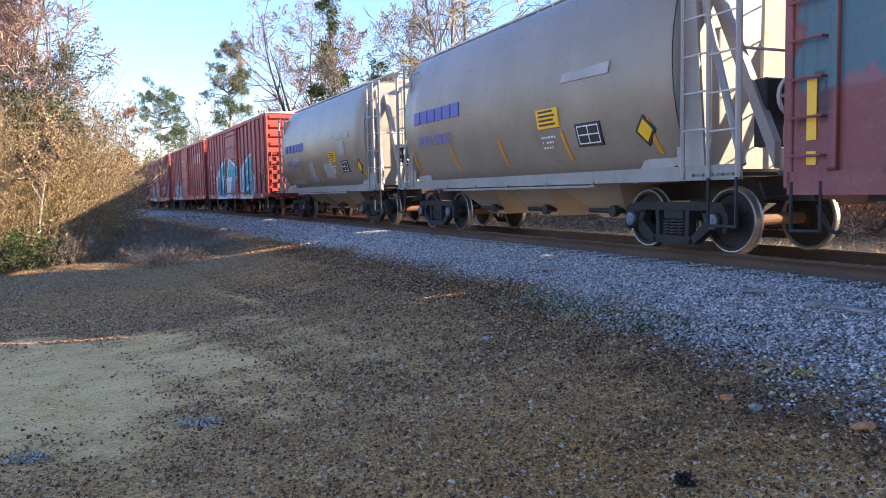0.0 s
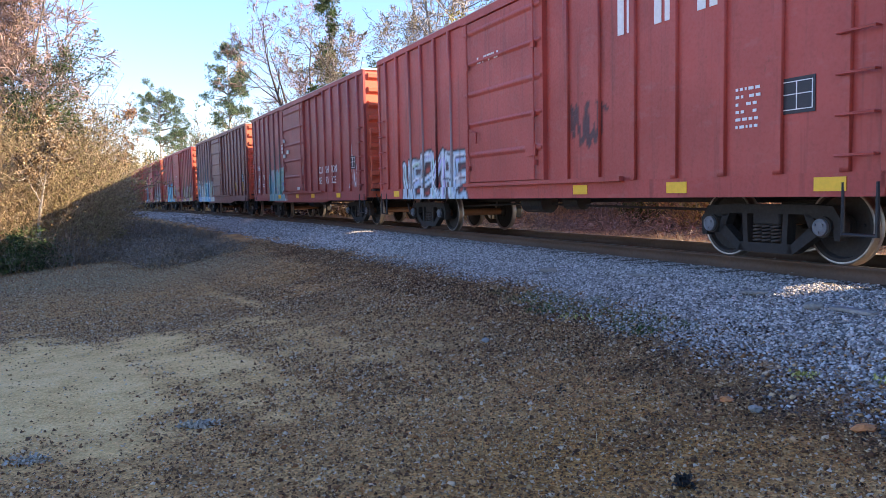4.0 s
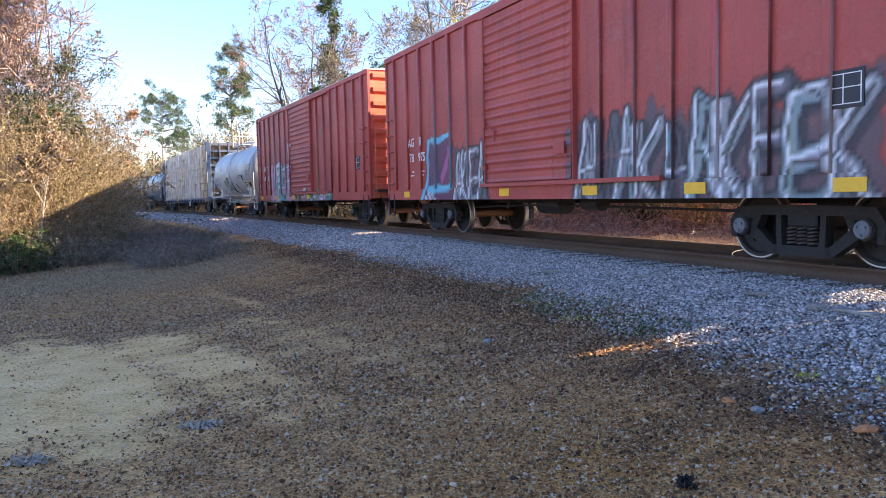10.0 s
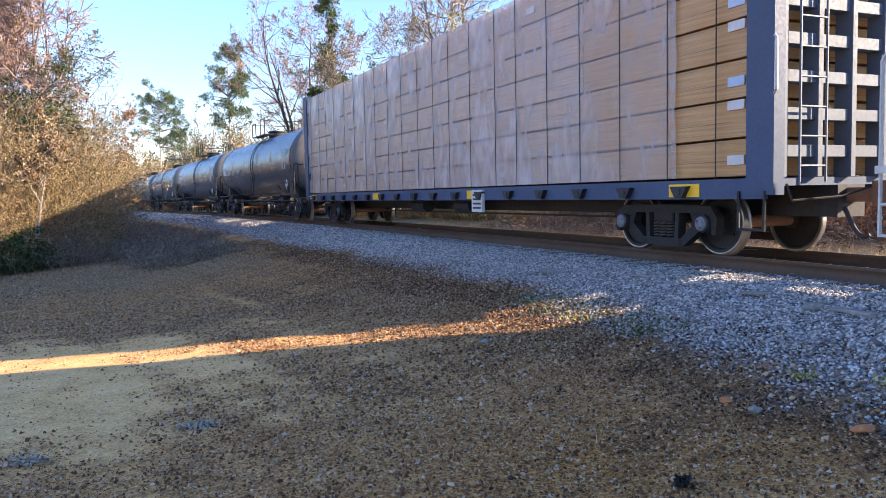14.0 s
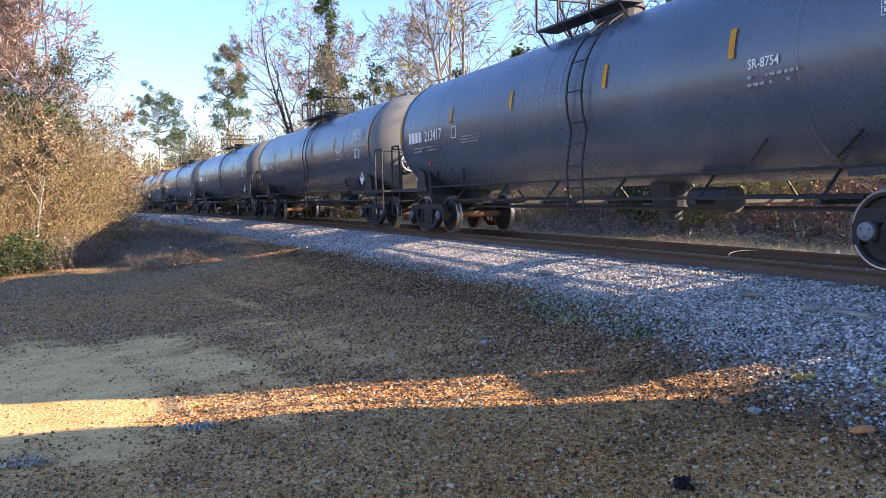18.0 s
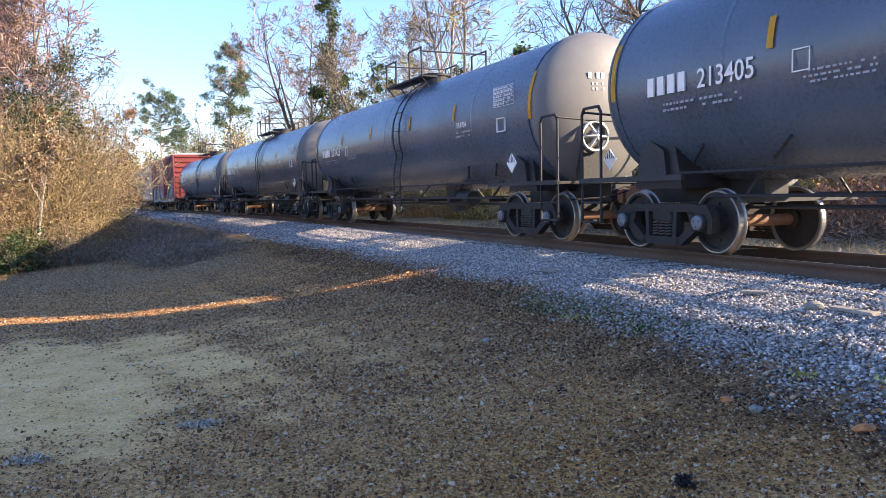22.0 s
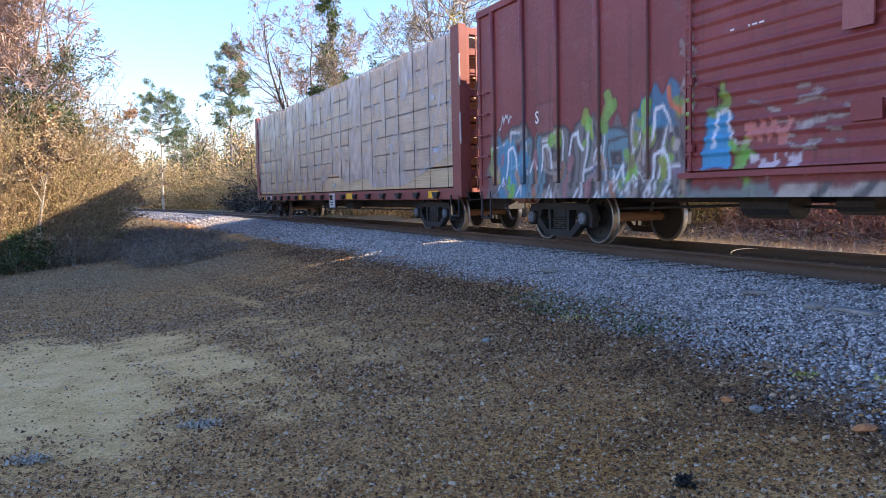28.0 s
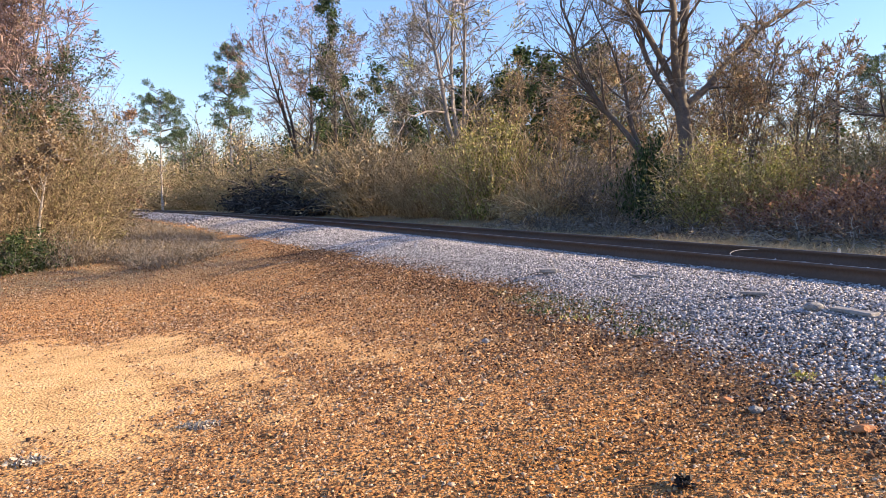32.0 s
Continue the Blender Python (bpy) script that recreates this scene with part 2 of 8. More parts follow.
def build_gear():
    g = {}
    bm = bm_new()  # side frame, cast steel with two windows and a spring pocket
    for m in (-1, 1):
        def P(*pts):
            prism(bm, [(m * x, z) for x, z in (pts if m == 1 else pts[::-1])], -0.07, 0.07)
        P((0, 0.60), (0.62, 0.60), (0.62, 0.72), (0, 0.72))
        P((0.62, 0.57), (1.00, 0.53), (1.07, 0.60), (1.00, 0.70), (0.62, 0.72))
        P((1.00, 0.53), (1.02, 0.30), (1.10, 0.30), (1.12, 0.52), (1.07, 0.60))
        P((0.60, 0.60), (0.66, 0.46), (0.78, 0.33), (0.80, 0.40), (0.74, 0.54), (0.72, 0.60))
        P((0.34, 0.12), (0.46, 0.12), (0.78, 0.34), (0.70, 0.46), (0.40, 0.22))
        P((0.27, 0.22), (0.35, 0.22), (0.37, 0.60), (0.29, 0.60))
        P((0, 0.11), (0.44, 0.11), (0.40, 0.23), (0, 0.23))
    g["side_frame"] = mesh_of(bm, "side_frame", IRON)
    bm = bm_new()
    for sx in (0.0,):  # a coil spring
        pts = [(sx + 0.062 * math.cos(a), 0.062 * math.sin(a), 0.23 + 0.22 * a / (math.tau * 5)) for a in np.linspace(0, math.tau * 5, 41)]
        pipe(bm, pts, 0.017, 5)
    g["spring"] = mesh_of(bm, "spring", SPRING, True)
    bm = bm_new()
    box(bm, -0.22, 0.22, -1.05, 1.05, 0.46, 0.66)
    box(bm, -0.27, 0.27, -0.5, 0.5, 0.5, 0.75)
    rounded(bm, 0.02)
    g["bolster"] = mesh_of(bm, "bolster", IRON)
    bm = bm_new()
    lathe(bm, [(-0.09, 0.10), (-0.09, 0.125), (0.13, 0.13), (0.13, 0.09)], 20)
    g["bearing"] = mesh_of(bm, "bearing", IRON, False)
    bm = bm_new()
    lathe(bm, [(-0.14, 0.02), (-0.14, 0.06), (-0.125, 0.10), (-0.09, 0.105)], 20)
    for i in range(3):
        a = i * math.tau / 3 + 0.5
        lathe(bm, [(-0.155, 0.018), (-0.13, 0.018)], 6, "y", (0.06 * math.cos(a), 0, 0.06 * math.sin(a)))
    g["end_cap"] = mesh_of(bm, "end_cap", plain("bearing cap paint", (0.15, 0.165, 0.19), 0.6, 0, 0.3))
    bm = bm_new()
    for m in (-1, 1):
        lathe(bm, [(m * 0.56, 0.09), (m * 0.60, 0.14), (m * 0.79, 0.14), (m * 0.805, 0.10)], 20)
        lathe(bm, [(m * 0.665, 0.13), (m * 0.700, 0.36), (m * 0.700, 0.425), (m * 0.798, 0.425), (m * 0.798, 0.385), (m * 0.740, 0.365), (m * 0.705, 0.13)], 36)
    for m in (-1, 1):
        for i in range(2):
            a = i * math.pi + 0.4
            lathe(bm, [(m * 0.69, 0.02), (m * 0.755, 0.02)], 6, "y", (0.26 * math.cos(a), 0, 0.26 * math.sin(a)))
    bar(bm, (0, -1.14, 0), (0, 1.14, 0), 0.07, 10)
    g["wheelset"] = mesh_of(bm, "wheelset", IRON, False)
    bm = bm_new()
    bar(bm, (0, -1.15, 0), (0, 1.15, 0), 0.085, 14)
    g["axle"] = mesh_of(bm, "axle", RUST)
    bm = bm_new()
    for m in (-1,):
        lathe(bm, [(m * 0.690, 0.42), (m * 0.672, 0.445), (m * 0.672, 0.475), (m * 0.692, 0.483), (m * 0.702, 0.465), (m * 0.712, R_WHEEL), (m * 0.795, R_WHEEL - 0.004), (m * 0.802, 0.440), (m * 0.800, 0.424)], 48)
    bmesh.ops.delete(bm, geom=[f for f in bm.faces if len(f.verts) > 4], context="FACES_ONLY")
    g["tyre"] = mesh_of(bm, "tyre", TREAD, False)
    bm = bm_new()  # coupler
    box(bm, -0.1, 0.62, -0.09, 0.09, 0.74, 0.92)
    prism(bm, [(0.50, 0.68), (0.78, 0.68), (0.86, 0.74), (0.86, 0.94), (0.78, 1.0), (0.50, 1.0)], -0.17, 0.05)
    prism(bm, [(0.60, 0.70), (0.74, 0.70), (0.74, 0.98), (0.60, 0.98)], 0.04, 0.17)
    rounded(bm, 0.012)
    g["coupler"] = mesh_of(bm, "coupler", RUST)
    bm = bm_new()  # air hose
    pts = [(0.25 + 0.35 * t, -0.32, 0.68 - 0.36 * math.sin(t * math.pi * 0.62)) for t in np.linspace(0, 1, 8)]
    pipe(bm, pts, 0.028, 6)
    g["air_hose"] = mesh_of(bm, "air_hose", BLACK, True)
    bm = bm_new()
    pipe(bm, [(0.18, -1.35, 0.98), (0.22, -1.3, 0.78), (0.30, -0.55, 0.82), (0.42, -0.1, 0.95), (0.3, 0.5, 0.95)], 0.014, 5)
    g["uncoupling_lever"] = mesh_of(bm, "uncoupling_lever", IRON)
    bm = bm_new()
    ring = [(0, 0.29 * math.cos(a), 0.27 * math.sin(a)) for a in np.linspace(0, math.tau, 21)]
    pipe(bm, ring, 0.03, 6)
    for a in np.linspace(0, math.tau, 7)[:-1]:
        bar(bm, (0.05, 0, 0), (0, 0.26 * math.cos(a), 0.26 * math.sin(a)), 0.036, 6, 0.024)
    bar(bm, (-0.16, 0, 0), (0.06, 0, 0), 0.035, 8)
    g["brake_wheel"] = mesh_of(bm, "brake_wheel", GALV)
    return g


GEAR = build_gear()
WHEELS = []  # (wheelset, offset along its car, car)
CARS = []    # (car, middle at 16 s, truck half distance)


def running_gear(car, half, length):
    """Two trucks, four wheelsets, couplers and hoses under a car."""
    for m in (-1, 1):
        truck = again("truck", GEAR["bolster"], car, pose(m * half, 0, 0), "black cast-steel truck with coil springs")
        for n in (-1, 1):
            again("side_frame", GEAR["side_frame"], truck, pose(0, n * 1.0, 0))
            for sx in (-0.15, 0.0, 0.15):
                again("spring", GEAR["spring"], truck, pose(sx, n * 1.0, 0))
            for k in (-1, 1):
                again("bearing", GEAR["bearing"], truck, pose(k * WHEELBASE / 2, n * 1.02, R_WHEEL, 0, 0, 0 if n < 0 else 180))
                again("end_cap", GEAR["end_cap"], truck, pose(k * WHEELBASE / 2, n * 1.03, R_WHEEL, 0, 0, 0 if n < 0 else 180))
        for k in (-1, 1):
            x = m * half + k * WHEELBASE / 2
            w = again("wheelset", GEAR["wheelset"], car, pose(x, 0, R_WHEEL), "dark steel wheels on one axle")
            again("axle", GEAR["axle"], w, None, "rust-brown axle")
            again("tyre", GEAR["tyre"], w, None, "bright worn wheel tread")
            again("tyre", GEAR["tyre"], w, pose(0, 0, 0, 0, 0, 180), "bright worn wheel tread")
            WHEELS.append((w, x, car))
        turn = 0 if m > 0 else 180
        again("coupler", GEAR["coupler"], car, pose(m * (length / 2 - 0.1), 0, 0, 0, 0, turn), "rusty knuckle coupler")
        again("air_hose", GEAR["air_hose"], car, pose(m * (length / 2 - 0.1), 0, 0, 0, 0, turn))
        again("uncoupling_lever", GEAR["uncoupling_lever"], car, pose(m * (length / 2), 0, 0, 0, 0, turn))


def new_car(name, s0, s1, half, label, category):
    """A car between s0 and s1 (places of its body ends at 16 s)."""
    car = new(name)
    tagged(car, label, category, "freight train")
    CARS.append((car, (s0 + s1) / 2, half))
    return car


# ---------------------------------------------------------------- spray paint
def seg_dist(px, pz, a, b):
    ax, az = a
    bx, bz = b
    dx, dz = bx - ax, bz - az
    t = np.clip(((px - ax) * dx + (pz - az) * dz) / (dx * dx + dz * dz + 1e-9), 0, 1)
    return np.hypot(px - ax - t * dx, pz - az - t * dz)


INK_SHADE = (0.035, 0.03, 0.04)


class Spray:
    """Layers of spray paint on the near side of a car."""

    def __init__(self):
        self.layers = []
        self.dx = 0.0

    def stroke(self, pts, w, color, soft=0.03, alpha=1.0):
        self.layers.append(("s", pts, w, color, soft, alpha))
        return self

    def patch(self, x0, x1, z0, z1, color, ragged=0.1, alpha=1.0):
        self.layers.append(("p", (x0, x1, z0, z1), ragged, color, 0.03, alpha))
        return self

    def poly(self, pts, color, soft=0.03, alpha=1.0, line=None):
        if line:
            self.stroke(pts + pts[:1], 0.05, line, 0.02)
        self.layers.append(("f", pts, 0, color, soft, alpha))
        return self

    def piece(self, x0, x1, z0, z1, n, fills, line, shine, seed, fat=0.17, haze=None):
        """A row of n swollen letters with outlines."""
        rng = random.Random(seed)
        if haze:
            self.patch(x0 - 0.1, x1 + 0.1, z0, z1 - 0.15, haze, 0.35, 0.9)
        cell = (x1 - x0) / n
        shapes = []
        for i in range(n):
            a, b = x0 + cell * (i + 0.12), x0 + cell * (i + 0.92)
            lo, hi = z0 + rng.uniform(0, 0.08) * (z1 - z0), z1 - rng.uniform(0, 0.25) * (z1 - z0)
            kind = rng.randrange(6)
            mid, mz = (a + b) / 2 + rng.uniform(-0.1, 0.1) * cell, (lo + hi) / 2 + rng.uniform(-0.12, 0.12)
            lean = rng.uniform(-0.12, 0.2) * cell
            if kind == 0:
                sh = [[(a, lo), (a + lean, hi), (b, hi - 0.1), (b - lean, mz), (a + lean, mz)], [(mid, mz), (b + lean, lo)]]
            elif kind == 1:
                sh = [[(a, lo), (mid, hi), (b, lo)], [(a + 0.1, mz - 0.1), (b, mz - 0.05)]]
            elif kind == 2:
                sh = [[(b, hi), (a, hi - 0.08), (a + lean, mz), (b, mz - 0.1), (b - lean, lo), (a, lo)]]
            elif kind == 3:
                sh = [[(a, hi), (a + lean, lo), (b, lo + 0.06)], [(a, mz), (b - lean, mz + 0.1)], [(a, hi), (b, hi + 0.05)]]
            elif kind == 4:
                sh = [[(a, lo), (a + lean, hi)], [(a, mz), (b, hi)], [(a, mz), (b + lean, lo)]]
            else:
                sh = [[(a, hi), (a + lean * 0.5, mz), (a + 0.1, lo), (b - 0.1, lo), (b, mz), (b - lean * 0.5, hi)]]
            shapes.append((sh, fills[i % len(fills)]))
        for sh, _ in shapes:
            for pts in sh:
                self.stroke([(x + 0.07, z - 0.06) for x, z in pts], fat + 0.05, INK_SHADE, 0.03, 0.85)
                self.stroke(pts, fat + 0.05, line, 0.02)
        for sh, col in shapes:
            for pts in sh:
                self.stroke(pts, fat, col, 0.03)
        for k, (sh, col) in enumerate(shapes):
            other = fills[(k + 1) % len(fills)]
            for pts in sh:
                (ax, az), (bx, bz) = pts[0], pts[1]
                t0, t1 = rng.uniform(0.05, 0.4), rng.uniform(0.6, 1.0)
                p, q = (ax + (bx - ax) * t0, az + (bz - az) * t0), (ax + (bx - ax) * t1, az + (bz - az) * t1)
                self.stroke([p, q], fat * 0.45, tuple(c * rng.uniform(0.6, 1.25) for c in other), 0.06, 0.8)
                self.stroke([(x + fat * rng.uniform(-0.5, 0.5), z + rng.uniform(-0.1, 0.1)) for x, z in pts], 0.02, line, 0.02, 0.9)
                self.stroke([(x - fat * 0.45, z + fat * 0.4) for x, z in pts[:2]], 0.022, shine, 0.02)
            x = rng.uniform(x0, x1)
            self.stroke([(x, z0 + 0.3), (x + 0.01, z0 - rng.uniform(0.0, 0.25))], 0.015, col, 0.015, 0.8)
        return self

    def tag(self, x0, x1, z0, z1, color, seed, w=0.018, n=14):
        rng = random.Random(seed)
        pts = [(x0 + (x1 - x0) * (i + rng.uniform(-0.6, 0.6)) / n, rng.uniform(z0, z1) if i % 2 else rng.choice((z0, z1))) for i in range(n)]
        return self.stroke(pts, w, color, 0.012, 0.85)

    def top(self):
        return max((p[3] if k == "p" else max(z for _, z in p)) + 0.35 for k, p, *_ in self.layers)

    def at(self, x, z):
        out = np.zeros((len(x), 4), dtype=np.float32)
        x = x - self.dx
        wob = 0.02 * np.sin(7.1 * x + 3 * z) + 0.02 * np.sin(11.3 * z - 5 * x)
        for kind, pts, w, color, soft, alpha in self.layers:
            if kind == "s":
                d = np.full(len(x), 9.0)
                for a, b in zip(pts, pts[1:]):
                    d = np.minimum(d, seg_dist(x + wob, z + wob, a, b))
                k = np.clip((w - d) / soft + 0.5, 0, 1) * alpha
            elif kind == "f":
                d, odd = np.full(len(x), 9.0), np.zeros(len(x), bool)
                px, pz = x + wob, z + wob
                for (ax, az), (bx, bz) in zip(pts, pts[1:] + pts[:1]):
                    d = np.minimum(d, seg_dist(px, pz, (ax, az), (bx, bz)))
                    odd ^= ((az > pz) != (bz > pz)) & (px < (bx - ax) * (pz - az) / (bz - az + 1e-9) + ax)
                k = np.clip(np.where(odd, d, -d) / soft + 0.5, 0, 1) * alpha
            else:
                x0, x1, z0, z1 = pts
                rag = w * (np.sin(3.7 * x + 1.3) + 0.6 * np.sin(9.1 * x + 2.2) + 0.5 * np.sin(21 * x)) * 0.5
                d = np.minimum(np.minimum(x - x0 + wob * 3, x1 - x + wob * 3), np.minimum(z - z0, z1 - z + rag))
                k = np.clip(d / 0.06 + 0.5, 0, 1) * alpha
            out[:, :3] = out[:, :3] * (1 - k[:, None]) + np.array(color) * k[:, None]
            out[:, 3] = np.maximum(out[:, 3], k) if kind == "p" else out[:, 3] + (1 - out[:, 3]) * k
        return out


def plate(name, x0, x1, z0, z1, y, material, parent, spray=None, step=0.05, depth=0.0, label="", wave=None):
    """A sheet on the near side (facing -y) with spray paint on it; `depth` gives it returns, `wave` a relief over z."""
    fine = spray is not None
    nx, nz = (max(2, int((x1 - x0) / step) + 1), max(2, int((z1 - z0) / step) + 1)) if fine else (2, 2)
    if wave:
        nz = max(nz, int((z1 - z0) / 0.025))
    xs, zs = np.linspace(x0, x1, nx), np.linspace(z0, z1, nz)
    if fine and not wave and spray.layers:
        hi = min(z1, spray.top() + 0.1)
        zs = np.append(np.linspace(z0, hi, max(2, int((hi - z0) / step) + 1)), z1) if hi < z1 - 0.1 else zs
        nz = len(zs)
    elif fine and not spray.layers and not wave:
        xs, zs, nx, nz = np.array([x0, x1]), np.array([z0, z1]), 2, 2
    X, Z = np.meshgrid(xs, zs)
    Y = np.full_like(X, y)
    if wave:
        Y = Y - wave(Z)
    v = np.stack([X.ravel(), Y.ravel(), Z.ravel()], 1)
    i = np.arange(nx * nz).reshape(nz, nx)
    f = np.stack([i[:-1, :-1], i[:-1, 1:], i[1:, 1:], i[1:, :-1]], -1).reshape(-1, 4)
    if depth:
        base = len(v)
        v = np.concatenate([v, [(x0, y + depth, z0), (x1, y + depth, z0), (x1, y + depth, z1), (x0, y + depth, z1)]])
        c = [i[0, 0], i[0, -1], i[-1, -1], i[-1, 0]]
        f = np.concatenate([f, [(c[b], c[a], base + a, base + b) for a, b in ((0, 1), (1, 2), (2, 3), (3, 0))]])
    me = raw_mesh(name, v, f, material)
    if fine:
        at = me.color_attributes.new("paint", "FLOAT_COLOR", "POINT")
        col = spray.at(v[:, 0], v[:, 2])
        at.data.foreach_set("color", np.asarray(col, dtype=np.float32).ravel())
    return again(name, me, parent, None, label)


# ---------------------------------------------------------------- boxcar
def boxcar(s0, s1, label, color, ends=None, top=4.60, half=None, spray=None, door=(-1.6, 1.4), rib_n=14, sill_drop=0.0,
           marks=(), yellow=(), plates=(), door_style="plug", sill_color=None, roof_peak=0.14, step=0.05, left_ribs=6, dx=0.0, board=None):
    L = s1 - s0
    a, b = -L / 2, L / 2
    half = half or L / 2 - 2.15
    car = new_car("boxcar", s0, s1, half, label, "boxcar")
    key = label[:18] + str(round(s0))
    skin = coat("boxcar paint " + key, color, 0.52, 0.42, painted=True)
    bare = coat("boxcar trim " + key, color, 0.55, 0.45)
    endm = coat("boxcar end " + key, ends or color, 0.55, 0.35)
    sillm = coat("boxcar sill " + key, sill_color or color, 0.6, 0.5, painted=True)
    sp = spray or Spray()
    sp.dx = dx
    # WF: unseen far side, set further out to keep sun from the gaps
    W, WF, lo = 1.60, 1.66, 1.02
    door = (door[0] + dx, door[1] + dx)
    d0, d1 = door
    # near side in two fields beside the door, far side in one
    plate("side_panel", a, d0, lo, top, -W, skin, car, sp, step)
    plate("side_panel", d1, b, lo, top, -W, skin, car, sp, step)
    bm = bm_new()
    box(bm, a, b, WF - 0.06, WF, lo, top)
    part("side_wall", bm, bare, car)
    bm = bm_new()
    box(bm, a + 0.05, b - 0.05, -W + 0.05, W - 0.08, lo + 0.02, lo + 0.14)
    part("floor", bm, bare, car)
    # ribs
    ribs = np.concatenate([np.linspace(a + 0.62, d0 - 0.9, left_ribs), np.linspace(d1 + 0.65, b - 0.45, 7)])
    for x in ribs:
        plate("side_rib", x - 0.055, x + 0.055, lo + 0.06, top - 0.10, -W - 0.055, skin, car, sp, 0.055, 0.055)
    bm = bm_new()
    box(bm, -0.055, 0.055, 0, 0.055, lo + 0.06, top - 0.1)
    rib_far = mesh_of(bm, "side_rib", bare)
    for x in ribs:
        again("side_rib", rib_far, car, pose(x, WF, 0))
    # corner posts, top chord, sill; far posts, unseen, widened to block sun between cars
    for x in (a, b):
        for y, k in ((-W - 0.03, 0.06), (WF - 0.05, 0.11)):
            bm = bm_new()
            box(bm, x - k, x + k, y, y + 0.09, lo - 0.12, top)
            part("corner_post", rounded(bm, 0.012), bare, car)
    for y in (-W - 0.05, WF - 0.06):
        bm = bm_new()
        box(bm, a - 0.05, b + 0.05, y, y + 0.11, top - 0.12, top + 0.02)
        part("top_chord", rounded(bm, 0.012), bare, car)
    plate("side_sill", a, b, lo - 0.20 - sill_drop * 0.3, lo + 0.06, -W - 0.03, sillm, car, sp, 0.06, 0.06)
    bm = bm_new()
    box(bm, a, b, WF - 0.03, WF + 0.03, lo - 0.20, lo + 0.06)
    if sill_drop:
        prism(bm, [(a + 3.4, lo - 0.2), (a + 4.2, lo - 0.2 - sill_drop), (b - 4.2, lo - 0.2 - sill_drop), (b - 3.4, lo - 0.2)], -W, -W + 0.05)
    part("far_sill", bm, bare, car)
    # roof with seams
    bm = bm_new()
    prism_pts = [(-W - 0.04, top), (WF + 0.04, top), (WF + 0.04, top + 0.03), (0, top + roof_peak), (-W - 0.04, top + 0.03)]
    va = [bm.verts.new((a - 0.05, y, z)) for y, z in prism_pts]
    vb = [bm.verts.new((b + 0.05, y, z)) for y, z in prism_pts]
    bm.faces.new(va)
    bm.faces.new(vb[::-1])
    for i in range(5):
        bm.faces.new((va[(i + 1) % 5], va[i], vb[i], vb[(i + 1) % 5]))
    for x in np.arange(a + 0.6, b, 1.18):
        for y in (-1, 1):
            bar(bm, (x, y * (W + 0.03), top + 0.035), (x, 0, top + roof_peak + 0.01), 0.025, 4)
    part("roof", bm, GALV, car)
    # ends: pressed ridges
    for m, x in ((-1, a), (1, b)):
        bm = bm_new()
        box(bm, min(x, x - m * 0.06), max(x, x - m * 0.06), -W, WF, lo - 0.15, top)
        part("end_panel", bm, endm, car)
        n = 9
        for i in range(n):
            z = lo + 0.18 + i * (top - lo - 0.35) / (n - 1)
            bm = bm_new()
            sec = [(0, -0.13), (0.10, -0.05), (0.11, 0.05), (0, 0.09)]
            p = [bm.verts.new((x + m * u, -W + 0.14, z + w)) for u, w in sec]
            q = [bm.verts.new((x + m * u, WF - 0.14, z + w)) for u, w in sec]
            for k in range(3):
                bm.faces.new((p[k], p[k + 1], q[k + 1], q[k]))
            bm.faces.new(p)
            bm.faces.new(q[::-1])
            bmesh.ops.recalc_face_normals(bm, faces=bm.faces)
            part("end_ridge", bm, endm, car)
        # crossover platform and ladder on the end
        bm = bm_new()
        box(bm, min(x, x + m * 0.32), max(x, x + m * 0.32), -W + 0.15, W - 0.15, 1.06, 1.11)
        part("end_platform", bm, BLACK, car)
        bm = bm_new()
        lx = x + m * 0.12
        for y in (-W + 0.16, -W + 0.58):
            bar(bm, (lx, y, 1.0), (lx, y, 2.9), 0.016, 5)
        for z in np.arange(1.15, 2.95, 0.38):
            bar(bm, (lx, -W + 0.16, z), (lx, -W + 0.58, z), 0.014, 5)
        part("end_ladder", bm, endm, car)
        # side ladder rungs near this corner, and the step under it
        for z in np.arange(1.25, 3.0, 0.42):
            bm = bm_new()
            p0, p1 = x - m * 0.08, x - m * 0.52
            pipe(bm, [(p0, -W - 0.02, z), (p0, -W - 0.10, z), (p1, -W - 0.10, z), (p1, -W - 0.02, z)], 0.013, 5)
            part("grab_iron", bm, bare, car)
        bm = bm_new()
        p0, p1 = x - m * 0.07, x - m * 0.47
        pipe(bm, [(p0, -W - 0.03, lo - 0.05), (p0, -W - 0.03, 0.42), (p1, -W - 0.03, 0.42), (p1, -W - 0.03, lo - 0.05)], 0.02, 5)
        part("sill_step", bm, BLACK, car)
    again("brake_wheel", GEAR["brake_wheel"], car, pose(b + 0.24, -0.25, 2.15))
    bm = bm_new()
    box(bm, b + 0.08, b + 0.20, -0.45, -0.05, 1.85, 2.4)
    rounded(bm, 0.02)
    part("brake_gear", bm, BLACK, car)
    # door
    dz0, dz1 = lo + 0.14, top - 0.2
    if door_style == "ribbed":
        wave = lambda z: 0.03 * (np.mod(z - dz0, 0.18) < 0.05)
    elif door_style == "plug":
        wave = lambda z: 0.035 * (np.mod(z - dz0 + 0.1, 0.62) < 0.07)
    else:
        wave = lambda z: 0.03 * (np.mod(z - dz0 + 0.05, 0.30) < 0.06)
    dr = plate("door", d0 + 0.04, d1 - 0.04, dz0, dz1, -W - 0.075, skin, car, sp, 0.05, 0.075, "", wave)
    for x in (d0, d1 - 0.09):
        bm = bm_new()
        box(bm, x, x + 0.09, -W - 0.085, -W + 0.02, dz0 - 0.06, dz1 + 0.06)
        part("door_post", bm, bare, car)
